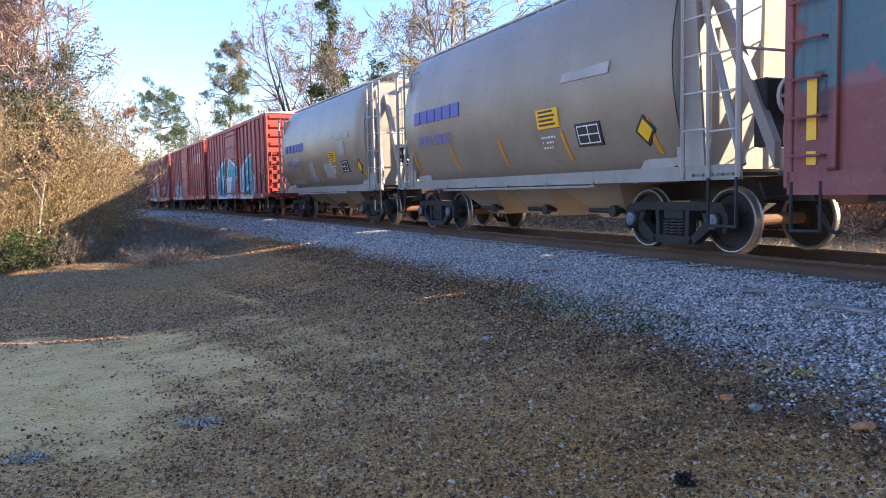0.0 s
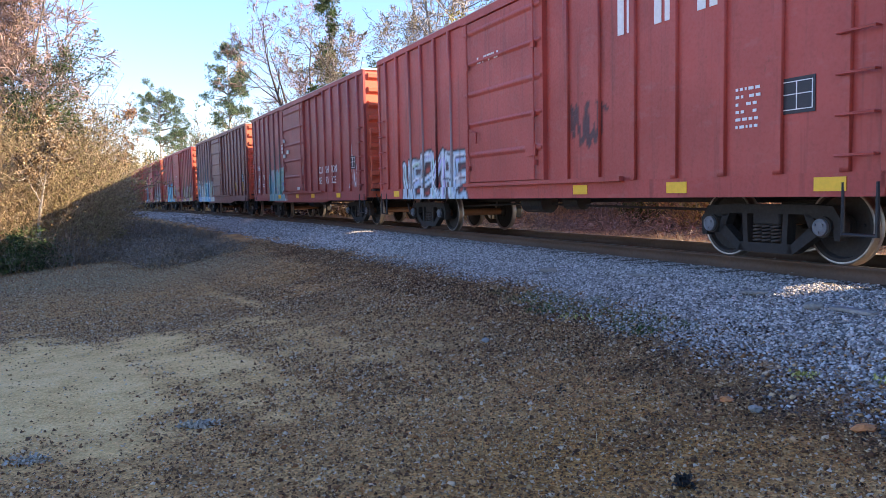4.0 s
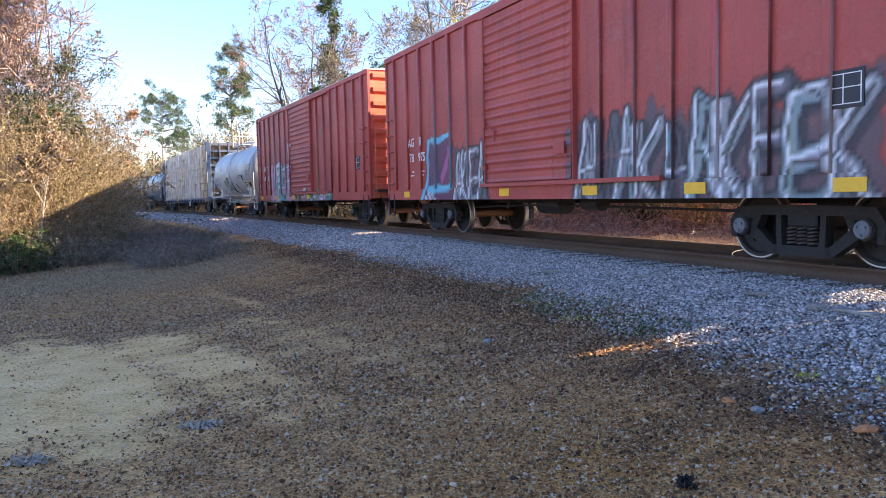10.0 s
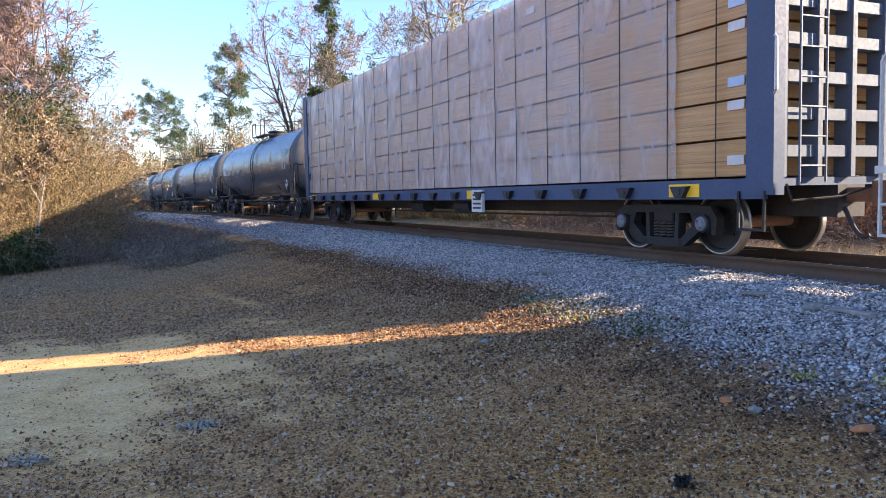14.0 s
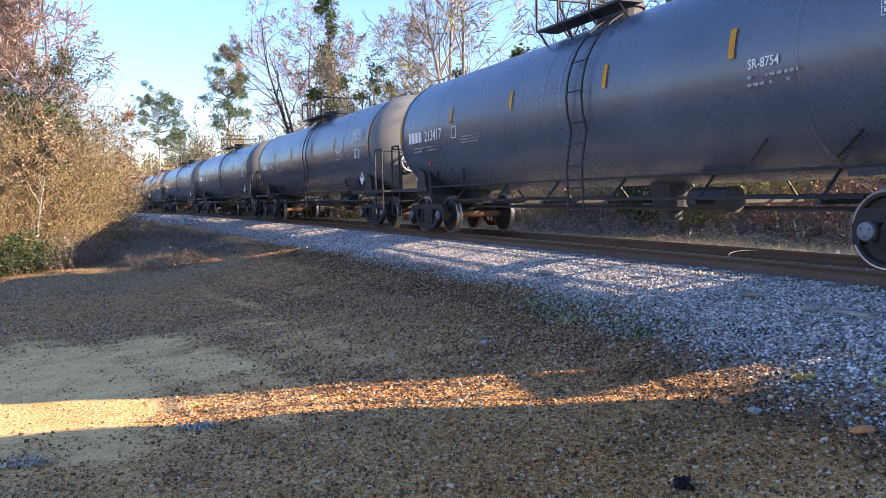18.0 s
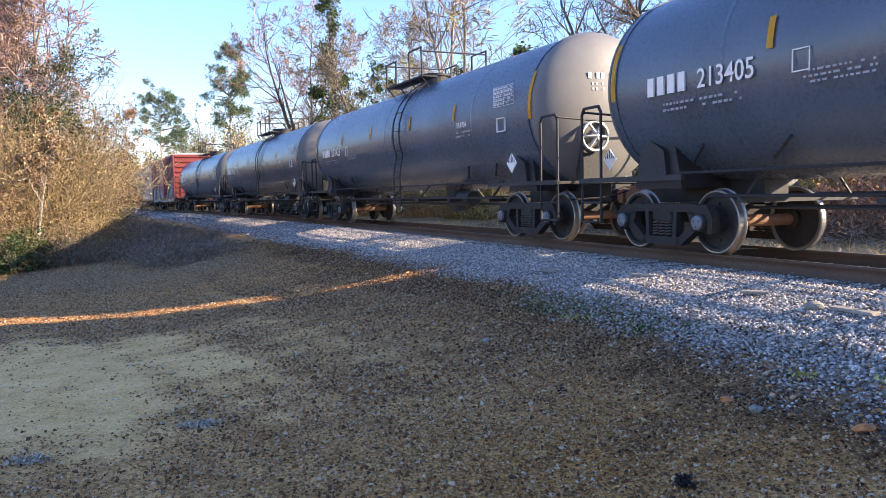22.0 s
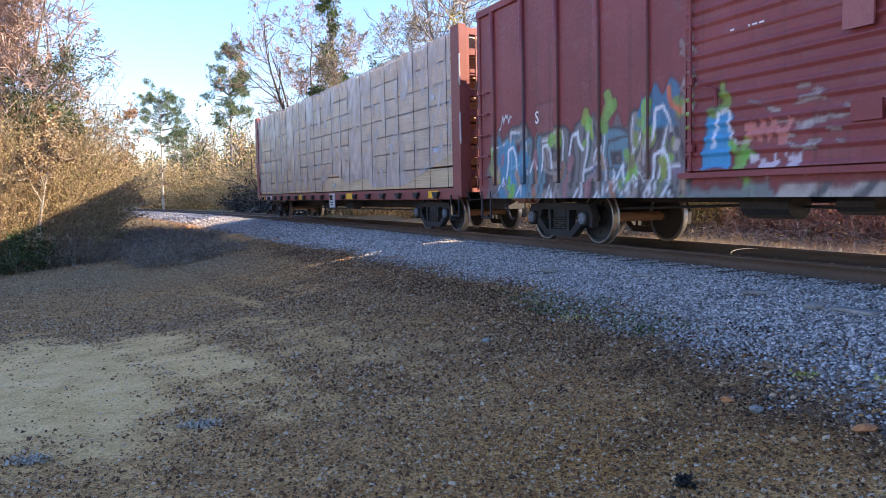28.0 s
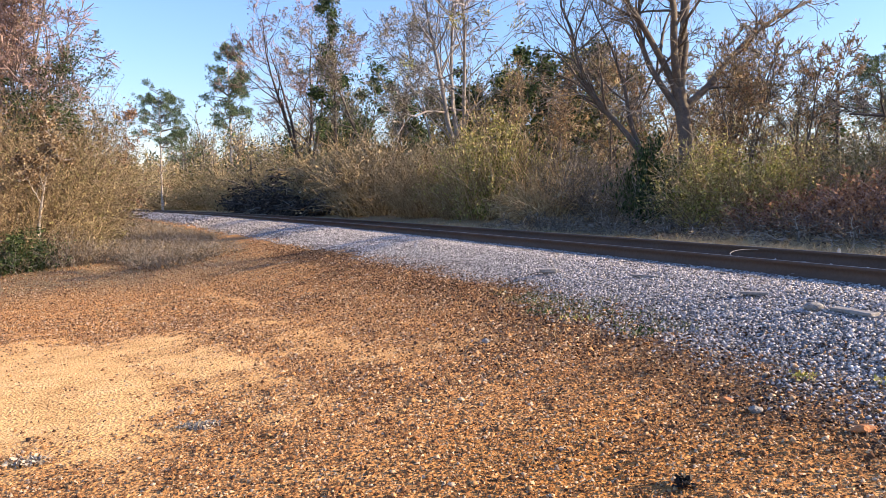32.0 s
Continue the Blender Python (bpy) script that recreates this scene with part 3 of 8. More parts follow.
    bm = bm_new()
    box(bm, d0 - 0.1, d1 + 2.2, -W - 0.12, -W - 0.04, dz0 - 0.09, dz0 - 0.02)
    part("door_track", bm, bare, car)
    bm = bm_new()
    box(bm, d0 - 0.1, d1 + 2.2, -W - 0.11, -W - 0.03, dz1 + 0.02, dz1 + 0.09)
    part("door_track", bm, bare, car)
    for x in ((d0 + 0.22, d1 - 0.25) if door_style == "plug" else (d0 + 0.16,)):
        bm = bm_new()
        bar(bm, (x, -W - 0.125, dz0), (x, -W - 0.125, dz1), 0.018, 6)
        for z in (dz0 + 0.25, dz0 + 1.1, dz0 + 2.3):
            box(bm, x - 0.05, x + 0.05, -W - 0.15, -W - 0.10, z, z + 0.09)
        part("lock_bar", bm, bare, dr)
    bm = bm_new()
    x = d0 + 0.35
    pipe(bm, [(x, -W - 0.12, dz0 + 1.05), (x + 0.28, -W - 0.15, dz0 + 0.98), (x + 0.3, -W - 0.15, dz0 + 0.78)], 0.022, 6)
    part("door_handle", bm, bare, dr)
    bm = bm_new()
    box(bm, d1 - 0.55, d1 - 0.2, -W - 0.13, -W - 0.10, dz0 + 0.42, dz0 + 0.62)
    part("door_bracket", bm, bare, dr)
    # underframe
    bm = bm_new()
    box(bm, a - 0.1, b + 0.1, -0.2, 0.2, 0.72, 1.04)
    for x in np.linspace(a + 1.2, b - 1.2, 7):
        box(bm, x - 0.06, x + 0.06, -W + 0.05, W - 0.05, 0.86, 1.04)
    part("centre_sill", bm, BLACK, car)
    bm = bm_new()
    bar(bm, (-0.9, -0.75, 0.72), (-0.1, -0.75, 0.72), 0.2, 14)
    bar(bm, (0.5, -0.7, 0.74), (1.0, -0.7, 0.74), 0.15, 14)
    pipe(bm, [(-half + 1.2, -0.6, 0.62), (-0.9, -0.7, 0.7), (half - 1.2, -0.55, 0.62)], 0.022, 5)
    part("brake_cylinder", bm, BLACK, car)
    # stencils
    for text, x, z, h in marks:
        letters(text, h, WHITE, car, (x + dx, -W - 0.058, z))
    for x in (q + dx for q in yellow):
        bm = bm_new()
        box(bm, x - 0.20, x + 0.20, -W - 0.040, -W - 0.0325, lo - 0.14, lo + 0.01)
        part("reflector", bm, YELLOW, car, "yellow reflective plate")
    for x, z, w, h in ((q + dx, *others) for q, *others in plates):
        bm = bm_new()
        box(bm, x, x + w, -W - 0.145, -W - 0.118, z, z + h) if d0 < x < d1 else box(bm, x, x + w, -W - 0.012, -W - 0.004, z, z + h)
        part("placard_board", bm, board or PLACARD, car)
    # consolidated stencil panel
    bm = bm_new()
    box(bm, b - 1.35, b - 0.85, -W - 0.012, -W - 0.003, 1.75, 2.15)
    st = part("stencil_panel", bm, DARKINK, car)
    bm = bm_new()
    for z0_, z1_ in ((1.79, 1.80), (1.96, 1.97), (2.10, 2.11)):
        box(bm, b - 1.32, b - 0.88, -W - 0.016, -W - 0.012, z0_, z1_)
    for xx in (b - 1.32, b - 1.1, b - 0.89):
        box(bm, xx, xx + 0.012, -W - 0.016, -W - 0.012, 1.79, 2.11)
    part("stencil_lines", bm, WHITE, st)
    running_gear(car, half, L)
    return car


def on_shell(bm, r, zc, cuts=4):
    """Lays flat marks made at the shell's widest line on its round side."""
    bmesh.ops.subdivide_edges(bm, edges=list(bm.edges), cuts=cuts, use_grid_fill=True)
    for v in bm.verts:
        v.co.y += r - math.sqrt(max(0.01, r * r - (v.co.z - zc) ** 2))
    return bm


def small_print(car, x, z, rows, w, material=None, y=-1.606, h=0.05, seed=1):
    """Writing too small to read: short bars."""
    rng = random.Random(seed)
    bm = bm_new()
    for i in range(rows):
        xx = x
        while xx < x + w:
            k = rng.uniform(0.025, 0.08)
            if rng.random() < 0.85:
                box(bm, xx, min(xx + k, x + w + 0.1), y - 0.005, y, z - i * h * 1.8, z - i * h * 1.8 + h * 0.72)
            xx += k + 0.03
    ob = part("small_print", bm, material or WHITE, car)
    ob["kind"] = "stuff"
    return ob


# ---------------------------------------------------------------- tank car
def shell(bm, x0, x1, r, zc, bulge=0.42, n=40, rings=()):
    prof = []
    k = 8
    head = [(bulge * (1 - math.cos(math.pi / 2 * i / k)), max(0.02, r * math.sin(math.pi / 2 * i / k))) for i in range(k + 1)]
    prof += [(x0 + d, q) for d, q in head]
    for x in rings:
        prof += [(x - 0.06, r), (x - 0.03, r), (x - 0.02, r + 0.005), (x + 0.02, r + 0.005), (x + 0.03, r), (x + 0.06, r)]
    prof = prof[:k + 1] + [(x0 + bulge + 0.04, r)] + prof[k + 1:] + [(x1 - bulge - 0.04, r)]
    prof += [(x1 - d, q) for d, q in head[::-1]]
    lathe(bm, prof, n, "x", (0, 0, zc))


def tank_car(s0, s1, number, material, headm, label, r=1.46, zc=2.50, tank=None, white=False, half=None, stripes=(-6.7, -5.2, -2.6, 0.0, 2.4, 4.7, 6.6)):
    L = s1 - s0
    half = half or L / 2 - 1.73
    car = new_car("tank_car", s0, s1, half, label, "tank car")
    t0, t1 = tank or (-L / 2 + 0.54, L / 2 - (0.62 if white else 0.38))
    bm = bm_new()
    shell(bm, t0, t1, r, zc, 0.46, 56, (t0 + 2.9, -0.28, 0.28, t1 - 2.9))
    part("tank", bm, material, car, smooth=True)
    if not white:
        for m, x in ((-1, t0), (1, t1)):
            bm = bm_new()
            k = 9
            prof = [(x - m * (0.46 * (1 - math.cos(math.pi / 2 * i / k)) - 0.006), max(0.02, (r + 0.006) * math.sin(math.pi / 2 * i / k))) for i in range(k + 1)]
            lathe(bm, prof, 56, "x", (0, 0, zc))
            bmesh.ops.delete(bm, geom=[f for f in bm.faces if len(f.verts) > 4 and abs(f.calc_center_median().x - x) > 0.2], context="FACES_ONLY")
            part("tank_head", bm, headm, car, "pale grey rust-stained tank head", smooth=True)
    trim = headm if white else BLACK
    metal = material if white else BLACK
    # belts round the ends and the middle
    for x in (t0 + 0.58, t1 - 0.58):
        bm = bm_new()
        lathe(bm, [(x - 0.05, r + 0.0), (x - 0.05, r + 0.02), (x + 0.05, r + 0.02), (x + 0.05, r)], 44, "x", (0, 0, zc))
        part("jacket_band", bm, material, car)
    # yellow strips on the shell
    for x in stripes:
        bm = bm_new()
        lo, hi = (math.radians(-8), math.radians(27)) if abs(x) > 5.5 and not white else (math.radians(2), math.radians(17))
        ring = [(math.cos(q), math.sin(q)) for q in np.linspace(lo, hi, 7)]
        p = [bm.verts.new((x - 0.05, -(r + 0.022) * c, zc + (r + 0.022) * s)) for c, s in ring]
        q2 = [bm.verts.new((x + 0.05, -(r + 0.022) * c, zc + (r + 0.022) * s)) for c, s in ring]
        for i in range(6):
            bm.faces.new((p[i], q2[i], q2[i + 1], p[i + 1]))
        bmesh.ops.solidify(bm, geom=list(bm.faces), thickness=0.006)
        part("reflector", bm, ORANGE if white else YELLOW, car, "upright reflective strip")
    # top platform, dome and rails
    zt = zc + r
    bm = bm_new()
    lathe(bm, [(zt - 0.1, 0.42), (zt + 0.22, 0.42), (zt + 0.24, 0.46), (zt + 0.30, 0.46), (zt + 0.33, 0.2)], 24, "z")
    part("manway", bm, metal, car)
    bm = bm_new()
    for y0, y1 in ((-0.95, -0.5), (0.5, 0.95)):
        box(bm, -1.3, 1.3, y0, y1, zt + 0.05, zt + 0.09)
    for x in np.linspace(-1.25, 1.25, 4):
        bar(bm, (x, -0.95, zt + 0.06), (x, -0.7, zt - 0.24), 0.02, 5)
        bar(bm, (x, 0.95, zt + 0.06), (x, 0.7, zt - 0.24), 0.02, 5)
    part("top_platform", bm, metal, car)
    bm = bm_new()
    for m in (-1, 1):
        y = m * 0.95
        pipe(bm, [(-1.3, y, zt + 0.05), (-1.3, y, zt + 0.72), (-0.55, y, zt + 0.72), (-0.55, y, zt + 0.05)], 0.022, 6)
        part("safety_rail", bm, metal, car)
        bm = bm_new()
        pipe(bm, [(0.45, y, zt + 0.05), (0.45, y, zt + 0.80), (1.3, y, zt + 0.80), (1.3, y, zt + 0.05)], 0.022, 6)
        part("safety_rail", bm, metal, car)
        bm = bm_new()
    for x in (-1.3, 1.3):
        pipe(bm, [(x, -0.95, zt + 0.70), (x, 0.95, zt + 0.70)], 0.022, 6)
        part("safety_rail", bm, metal, car)
        bm = bm_new()
    bm.free()
    # ladder at the middle
    la = 0.0 if white else 0.85
    for x in (la - 0.22, la + 0.22):
        bm = bm_new()
        pts = [(x, -(r + 0.09) * math.cos(q), zc + (r + 0.09) * math.sin(q)) for q in np.linspace(math.radians(-20), math.radians(62), 9)]
        pipe(bm, [(x, -r - 0.06, 0.62), (x, -r - 0.09, 1.4)] + pts, 0.02, 5)
        part("ladder_rail", bm, metal, car)
    steps = [((r + 0.09) * math.cos(q), zc + (r + 0.09) * math.sin(q)) for q in np.linspace(math.radians(-15), math.radians(60), 5)] + [(r + 0.08, z) for z in np.arange(0.66, 1.9, 0.36)]
    for c_, z in steps:
        bm = bm_new()
        bar(bm, (la - 0.22, -c_, z), (la + 0.22, -c_, z), 0.013, 5)
        part("rung", bm, metal, car)
    # sills, saddles, end platforms
    for m in (-1, 1):
        bm = bm_new()
        x0, x1 = sorted((m * (half - 1.2), m * (L / 2 - 0.05)))
        box(bm, x0, x1, -0.22, 0.22, 0.72, 1.12)
        part("stub_sill", bm, metal, car)
        bm = bm_new()
        prism(bm, [(m * half - 0.55, 0.95), (m * half + 0.55, 0.95), (m * half + 0.35, 1.75), (m * half - 0.35, 1.75)], -1.12, 1.12)
        part("saddle", bm, metal, car)
        for y in (-1.36, 0.9):
            bm = bm_new()
            prism(bm, [(m * half - 0.30, 1.12), (m * half + 0.30, 1.12), (m * half + 0.24, 1.50), (m * half - 0.10, 1.68)], y + 0.16, y + 0.46)
            part("jacking_pad", bm, metal, car)
        bm = bm_new()
        x0, x1 = sorted((m * (half - 0.9), m * (L / 2 - 0.02)))
        for y in (-1.42, 1.36):
            box(bm, x0, x1, y, y + 0.06, 1.06, 1.14)
            part("side_beam", bm, metal, car)
            bm = bm_new()
        xa, xb = sorted((m * (L / 2 - 0.55), m * (L / 2 - 0.02)))
        box(bm, xa, xb, -1.4, 1.4, 1.07, 1.12)
        part("end_platform", bm, metal, car)
        e = m * (L / 2 - 0.06)
        i = m * (L / 2 - 0.62)
        for y in (-1.38, 1.38):
            bm = bm_new()
            pipe(bm, [(e, y, 1.1), (e, y, 2.2), (e - m * 0.07, y, 2.3), (i + m * 0.07, y, 2.3), (i, y, 2.2), (i, y, 1.1)], 0.024, 6)
            pipe(bm, [(e, y, 1.1), (e, y, 0.42), (i, y, 0.42), (i, y, 1.1)], 0.02, 5)
            bar(bm, (e, y, 0.74), (i, y, 0.74), 0.018, 5)
            part("handrail", bm, metal, car)
        bm = bm_new()
        pipe(bm, [(e, -1.38, 2.25), (e, -0.45, 2.2), (e, 0.45, 2.2), (e, 1.38, 2.25)], 0.02, 6)
        part("crossover_rail", bm, metal, car)
    # braces under the belly, piping, outlet
    bm = bm_new()
    for x in np.linspace(-half + 1.6, half - 1.6, 6):
        box(bm, x - 0.05, x + 0.05, -1.05, 1.05, 0.74, 0.80)
        for m in (-1, 1):
            bar(bm, (x, m * 1.0, 0.78), (x, m * 0.62, zc - r + 0.16), 0.022, 5)
    for y, z in ((-1.02, 0.83), (-0.35, 0.66), (0.35, 0.66), (1.02, 0.83)):
        bar(bm, (-half + 1.0, y, z), (half - 1.0, y, z), 0.024, 6)
    part("brake_piping", bm, metal, car)
    for y in (-1.22, 1.22):
        bm = bm_new()
        bar(bm, (-half + 0.6, y, 1.16), (half - 0.6, y, 1.16), 0.02, 6)
        part("side_rail", bm, metal, car)
    bm = bm_new()
    lathe(bm, [(0.46, 0.12), (0.46, 0.18), (0.62, 0.18), (0.66, 0.30), (zc - r + 0.08, 0.34)], 16, "z", (1.4, 0, 0))
    part("outlet_valve", bm, metal, car)
    bm = bm_new()
    bar(bm, (2.6, -0.55, 0.80), (3.4, -0.55, 0.80), 0.19, 12)
    part("brake_cylinder", bm, metal, car)
    for x, k in ((-half + 1.1, 1), (-half + 2.6, 1), (half - 2.2, 1), (half - 0.9, 1)):
        bm = bm_new()
        bar(bm, (x, -r * 0.78 - 0.07, zc - 0.66 * r), (x - 0.48 * k, -r * 0.62 - 0.07, zc - 0.82 * r), 0.024, 6)
        part("brace", bm, metal, car)
    again("brake_wheel", GEAR["brake_wheel"], car, pose(L / 2 - 0.36, -0.35, 1.95))
    bm = bm_new()
    box(bm, L / 2 - 0.62, L / 2 - 0.45, -0.6, 0.1, 1.12, 1.85)
    part("brake_gear", bm, metal, car)
    for x, yy in ((L / 2 - 1.55, -1.46), (L / 2 - 0.05, -0.25)):  # white diamond placards with dark stripes
        bm = bm_new()
        prism(bm, [(x - 0.19, 1.50), (x, 1.31), (x + 0.19, 1.50), (x, 1.69)], yy - 0.01, yy + 0.01)
        dm = part("hazard_placard", bm, WHITE, car, "white diamond with dark stripes")
        for k in (-2, -1, 0, 1, 2):
            bm = bm_new()
            box(bm, x + k * 0.055 - 0.011, x + k * 0.055 + 0.011, yy - 0.014, yy - 0.01, 1.515, 1.67 - abs(k) * 0.055)
            part("stripe", bm, DARKINK, dm)
    mark, num = number
    if not white:
        ob = letters(num, 0.12, WHITE, car, (0, 0, 0), width=0.9)
        ob.matrix_local = Matrix.Translation((t1 - 0.02, 0.0, zc + 0.52)) @ pose(0, 0, 0, 90, 0, 90)
        for k, (zz, w0, w1, hh) in enumerate(((zc + 0.52, -0.45, -0.06, 0.11), (zc + 0.40, -0.38, 0.3, 0.05), (zc + 0.30, -0.38, 0.3, 0.05))):  # bars of lettering on the head
            yy = w0
            while yy < w1:
                rho = math.hypot(yy + 0.06, zz - zc) / r
                xx = t1 - 0.46 * (1 - math.sqrt(max(0.05, 1 - rho * rho)))
                bm = bm_new()
                wd = 0.065 if k == 0 else 0.035
                box(bm, xx - 0.06, xx + 0.01, yy, yy + wd, zz, zz + hh)
                part("head_mark", bm, WHITE, car, "white painted bar")
                yy += wd + 0.04 + (0.07 if int(yy * 20) % 3 == 0 else 0)
    # number and data
    ink = DARKINK if white else WHITE
    y = -r - 0.016
    curve = lambda z: -math.sqrt(max(0.01, (r + 0.018) ** 2 - (z - zc) ** 2))
    x = t0 + (1.12 if white or num in ("213452", "213417") else 1.42)
    zl = 2.26 if not white else 2.02
    if mark == "G":
        bm = bm_new()  # the owner's mark, as plain bars
        for i in range(4):
            box(bm, x + i * 0.22, x + i * 0.22 + 0.14, y - 0.004, y + 0.02, zl, zl + 0.26)
        part("owner_mark", bm, ink, car)
        letters(num, 0.26, ink, car, (x + 1.04, y - 0.004, zl), width=0.95)
    else:
        letters(mark + " " + num, 0.22, ink, car, (x, y - 0.004, zl), width=0.72)
    dim = DARKINK if white else plain("faded white stencil paint", (0.30, 0.31, 0.33), 0.6)
    small_print(car, x + 0.35, zl - 0.16, 2, 1.5, dim, y, 0.045, 3)
    small_print(car, t1 - 3.6, zc - 0.24, 2, 0.8, dim, y, 0.05, 5)
    if not white:
        letters("SR-8754", 0.12, WHITE, car, (t1 - 3.6, y - 0.004, zc - 0.12), width=0.85)
    if not white:
        bm = bm_new()  # chart of unreadable figures
        for i in range(6):
            box(bm, t1 - 1.85, t1 - 1.05, y - 0.006, y, zc + 0.14 + i * 0.076, zc + 0.147 + i * 0.076)
        for i in range(5):
            box(bm, t1 - 1.85 + i * 0.198, t1 - 1.843 + i * 0.198, y - 0.006, y, zc + 0.14, zc + 0.52)
        dp = part("data_chart", bm, WHITE, car, "white ruled chart of unreadable figures")
        small_print(car, t1 - 1.82, zc + 0.475, 5, 0.72, WHITE, y, 0.042, 7)
        bm = bm_new()
        x2, z2 = t1 - 1.75, zc - 0.36
        for q in ((x2, x2 + 0.34, z2, z2 + 0.02), (x2, x2 + 0.34, z2 + 0.26, z2 + 0.28), (x2, x2 + 0.02, z2, z2 + 0.28), (x2 + 0.32, x2 + 0.34, z2, z2 + 0.28)):
            box(bm, q[0], q[1], y - 0.006, y + 0.03, q[2], q[3])
        part("stencil_frame", bm, WHITE, car, "white-ruled stencil frame")
        bm = bm_new()
        x2 = x + 2.62
        for q in ((x2, x2 + 0.25, 2.22, 2.235), (x2, x2 + 0.25, 2.465, 2.48), (x2, x2 + 0.015, 2.22, 2.48), (x2 + 0.235, x2 + 0.25, 2.22, 2.48)):
            box(bm, q[0], q[1], y - 0.006, y, q[2], q[3])
        part("stencil_frame", bm, WHITE, car, "white-ruled stencil frame")
    else:
        bm = bm_new()
        box(bm, t1 - 1.55, t1 - 1.15, y - 0.006, y + 0.02, 1.58, 1.80)
        part("stencil_panel", on_shell(bm, r, zc), DARKINK, car)
    small_print(car, t0 + 4.2, zc - 0.3, 3, 0.9, dim, y, 0.035, 8)
    running_gear(car, half, L)
    return car, (t0, t1, y, zc, r)


# ---------------------------------------------------------------- covered hopper
FADED = plain("faded paint patch", (0.37, 0.36, 0.33), 0.55, 0, 0.3, 3)


def hopper(s0, s1, number, label, patches=None):
    L = s1 - s0
    half = L / 2 - 1.75
    car = new_car("hopper_car", s0, s1, half, label, "hopper car")
    skin = MATS.get("hopper paint") or coat("hopper paint", (0.245, 0.205, 0.15), 0.30, 0.42, (0.15, 0.105, 0.06), streak=0.25)
    pale = coat("hopper end paint", (0.30, 0.285, 0.25), 0.5, 0.4, (0.2, 0.13, 0.07), streak=0.35)
    streaked = coat("rust-streaked panel", (0.50, 0.40, 0.27), 0.6, 0.75, (0.30, 0.13, 0.05), streak=0.6)
    e0, e1 = -L / 2 + 0.85, L / 2 - 1.27
    sh = 0.35
    # section: swollen sides from the sill to the roof
    sec = []
    for a in np.linspace(-62, 62, 17):
        q = math.radians(a)
        sec.append((1.52 * math.cos(q) ** 0.55, 2.72 + 1.62 * math.sin(q) / math.sin(math.radians(62)) * 0.98))
    ring = [(-y, z) for y, z in sec] + [(y, z) for y, z in sec[::-1]]
    bm = bm_new()
    xs = [e0, e0 + 0.06] + list(np.linspace(e0 + 1.0, e1 - 1.0, 8)) + [e1 - 0.06, e1]
    rows = []
    for x in xs:
        k = 0.975 if x in (e0, e1) else 1.0
        rows.append([bm.verts.new((x, y * k, 2.72 + (z - 2.72) * k)) for y, z in ring])
    n = len(ring)
    for p, q in zip(rows, rows[1:]):
        for i in range(n):
            bm.faces.new((p[i], p[(i + 1) % n], q[(i + 1) % n], q[i]))
    bmesh.ops.recalc_face_normals(bm, faces=bm.faces)
    part("body", bm, skin, car, smooth=True)
    for m, x in ((-1, e0), (1, e1)):
        bm = bm_new()  # sloping end sheet and flat end plate
        rr = [bm.verts.new((x + m * 0.01, y * 0.97, 2.72 + (z - 2.72) * 0.97)) for y, z in ring]
        bm.faces.new(rr if m > 0 else rr[::-1])
        part("end_plate", bm, pale, car)
        bm = bm_new()
        prism(bm, [(x, 2.6), (x, 1.3), (x - m * 1.2, 1.0)], -1.2, 1.2)
        part("slope_sheet", bm, pale, car)
        o = m * (L / 2 - 0.10)
        for y in (-1.28, 1.24):  # flat sheets that close the sides beyond the barrel
            bm = bm_new()
            prism(bm, [(x - m * 0.45, 4.0), (x - m * 0.1, 1.2), (x + m * 0.42, 1.2), (x + m * 0.20, 4.0)][::m], y, y + 0.04)
            part("side_sheet", bm, pale, car)
        for y in (-1.42, 1.42):
            for u in (0.0, 0.53, 1.02):
                bm = bm_new()
                bar(bm, (o - m * u, y, 1.05), (o - m * u, y, 4.15), 0.03 if u else 0.042, 6)
                part("ladder_post", bm, pale, car)
            for z in np.arange(1.3, 4.1, 0.495):
                bm = bm_new()
                bar(bm, (o, y, z + 0.36), (o - m * 0.53, y, z + 0.36), 0.014, 5)
                part("rung", bm, GALV, car)
                bm = bm_new()
                bar(bm, (o - m * 0.53, y, z + 0.40), (o - m * 1.02, y, z + 0.40), 0.014, 5)
                part("rung", bm, GALV, car)
            bm = bm_new()
            bar(bm, (x, y * 0.75, 4.0), (o, y * 0.95, 1.2), 0.05, 6)
            part("end_brace", bm, pale, car)
        bm = bm_new()
        bar(bm, (o, -1.42, 2.66), (o, 1.42, 2.66), 0.02, 5)
        part("crossover_rail", bm, GALV, car)
        for y in (-0.75, 0.75):
            bm = bm_new()
            prism(bm, [(x, 3.95), (x, 3.6), (o, 1.15), (o, 1.5)][::m], y - 0.06, y + 0.06)
            part("end_brace", bm, pale, car)
        bm = bm_new()
        prism(bm, [(o - m * 0.55, 1.45), (o - m * 0.50, 4.0), (o - m * 0.44, 4.0), (o - m * 0.49, 1.45)][::m], -0.52, 0.10)
        part("streaked_panel", bm, streaked, car, "tan panel with long rust streaks")
        for k in range(9):
            bm = bm_new()
            u = 0.08 + 0.09 * k
            box(bm, min(o - m * u, o - m * (u + 0.05)), max(o - m * u, o - m * (u + 0.05)), -1.4, 1.4, 1.07, 1.11)
            part("platform_slat", bm, GALV if k % 2 else BLACK, car)
        if m > 0:
            again("brake_wheel", GEAR["brake_wheel"], car, pose(o - 0.1, -0.35, 2.1))
            bm = bm_new()
            box(bm, o - 0.42, o - 0.2, -0.75, -0.05, 1.45, 2.35)
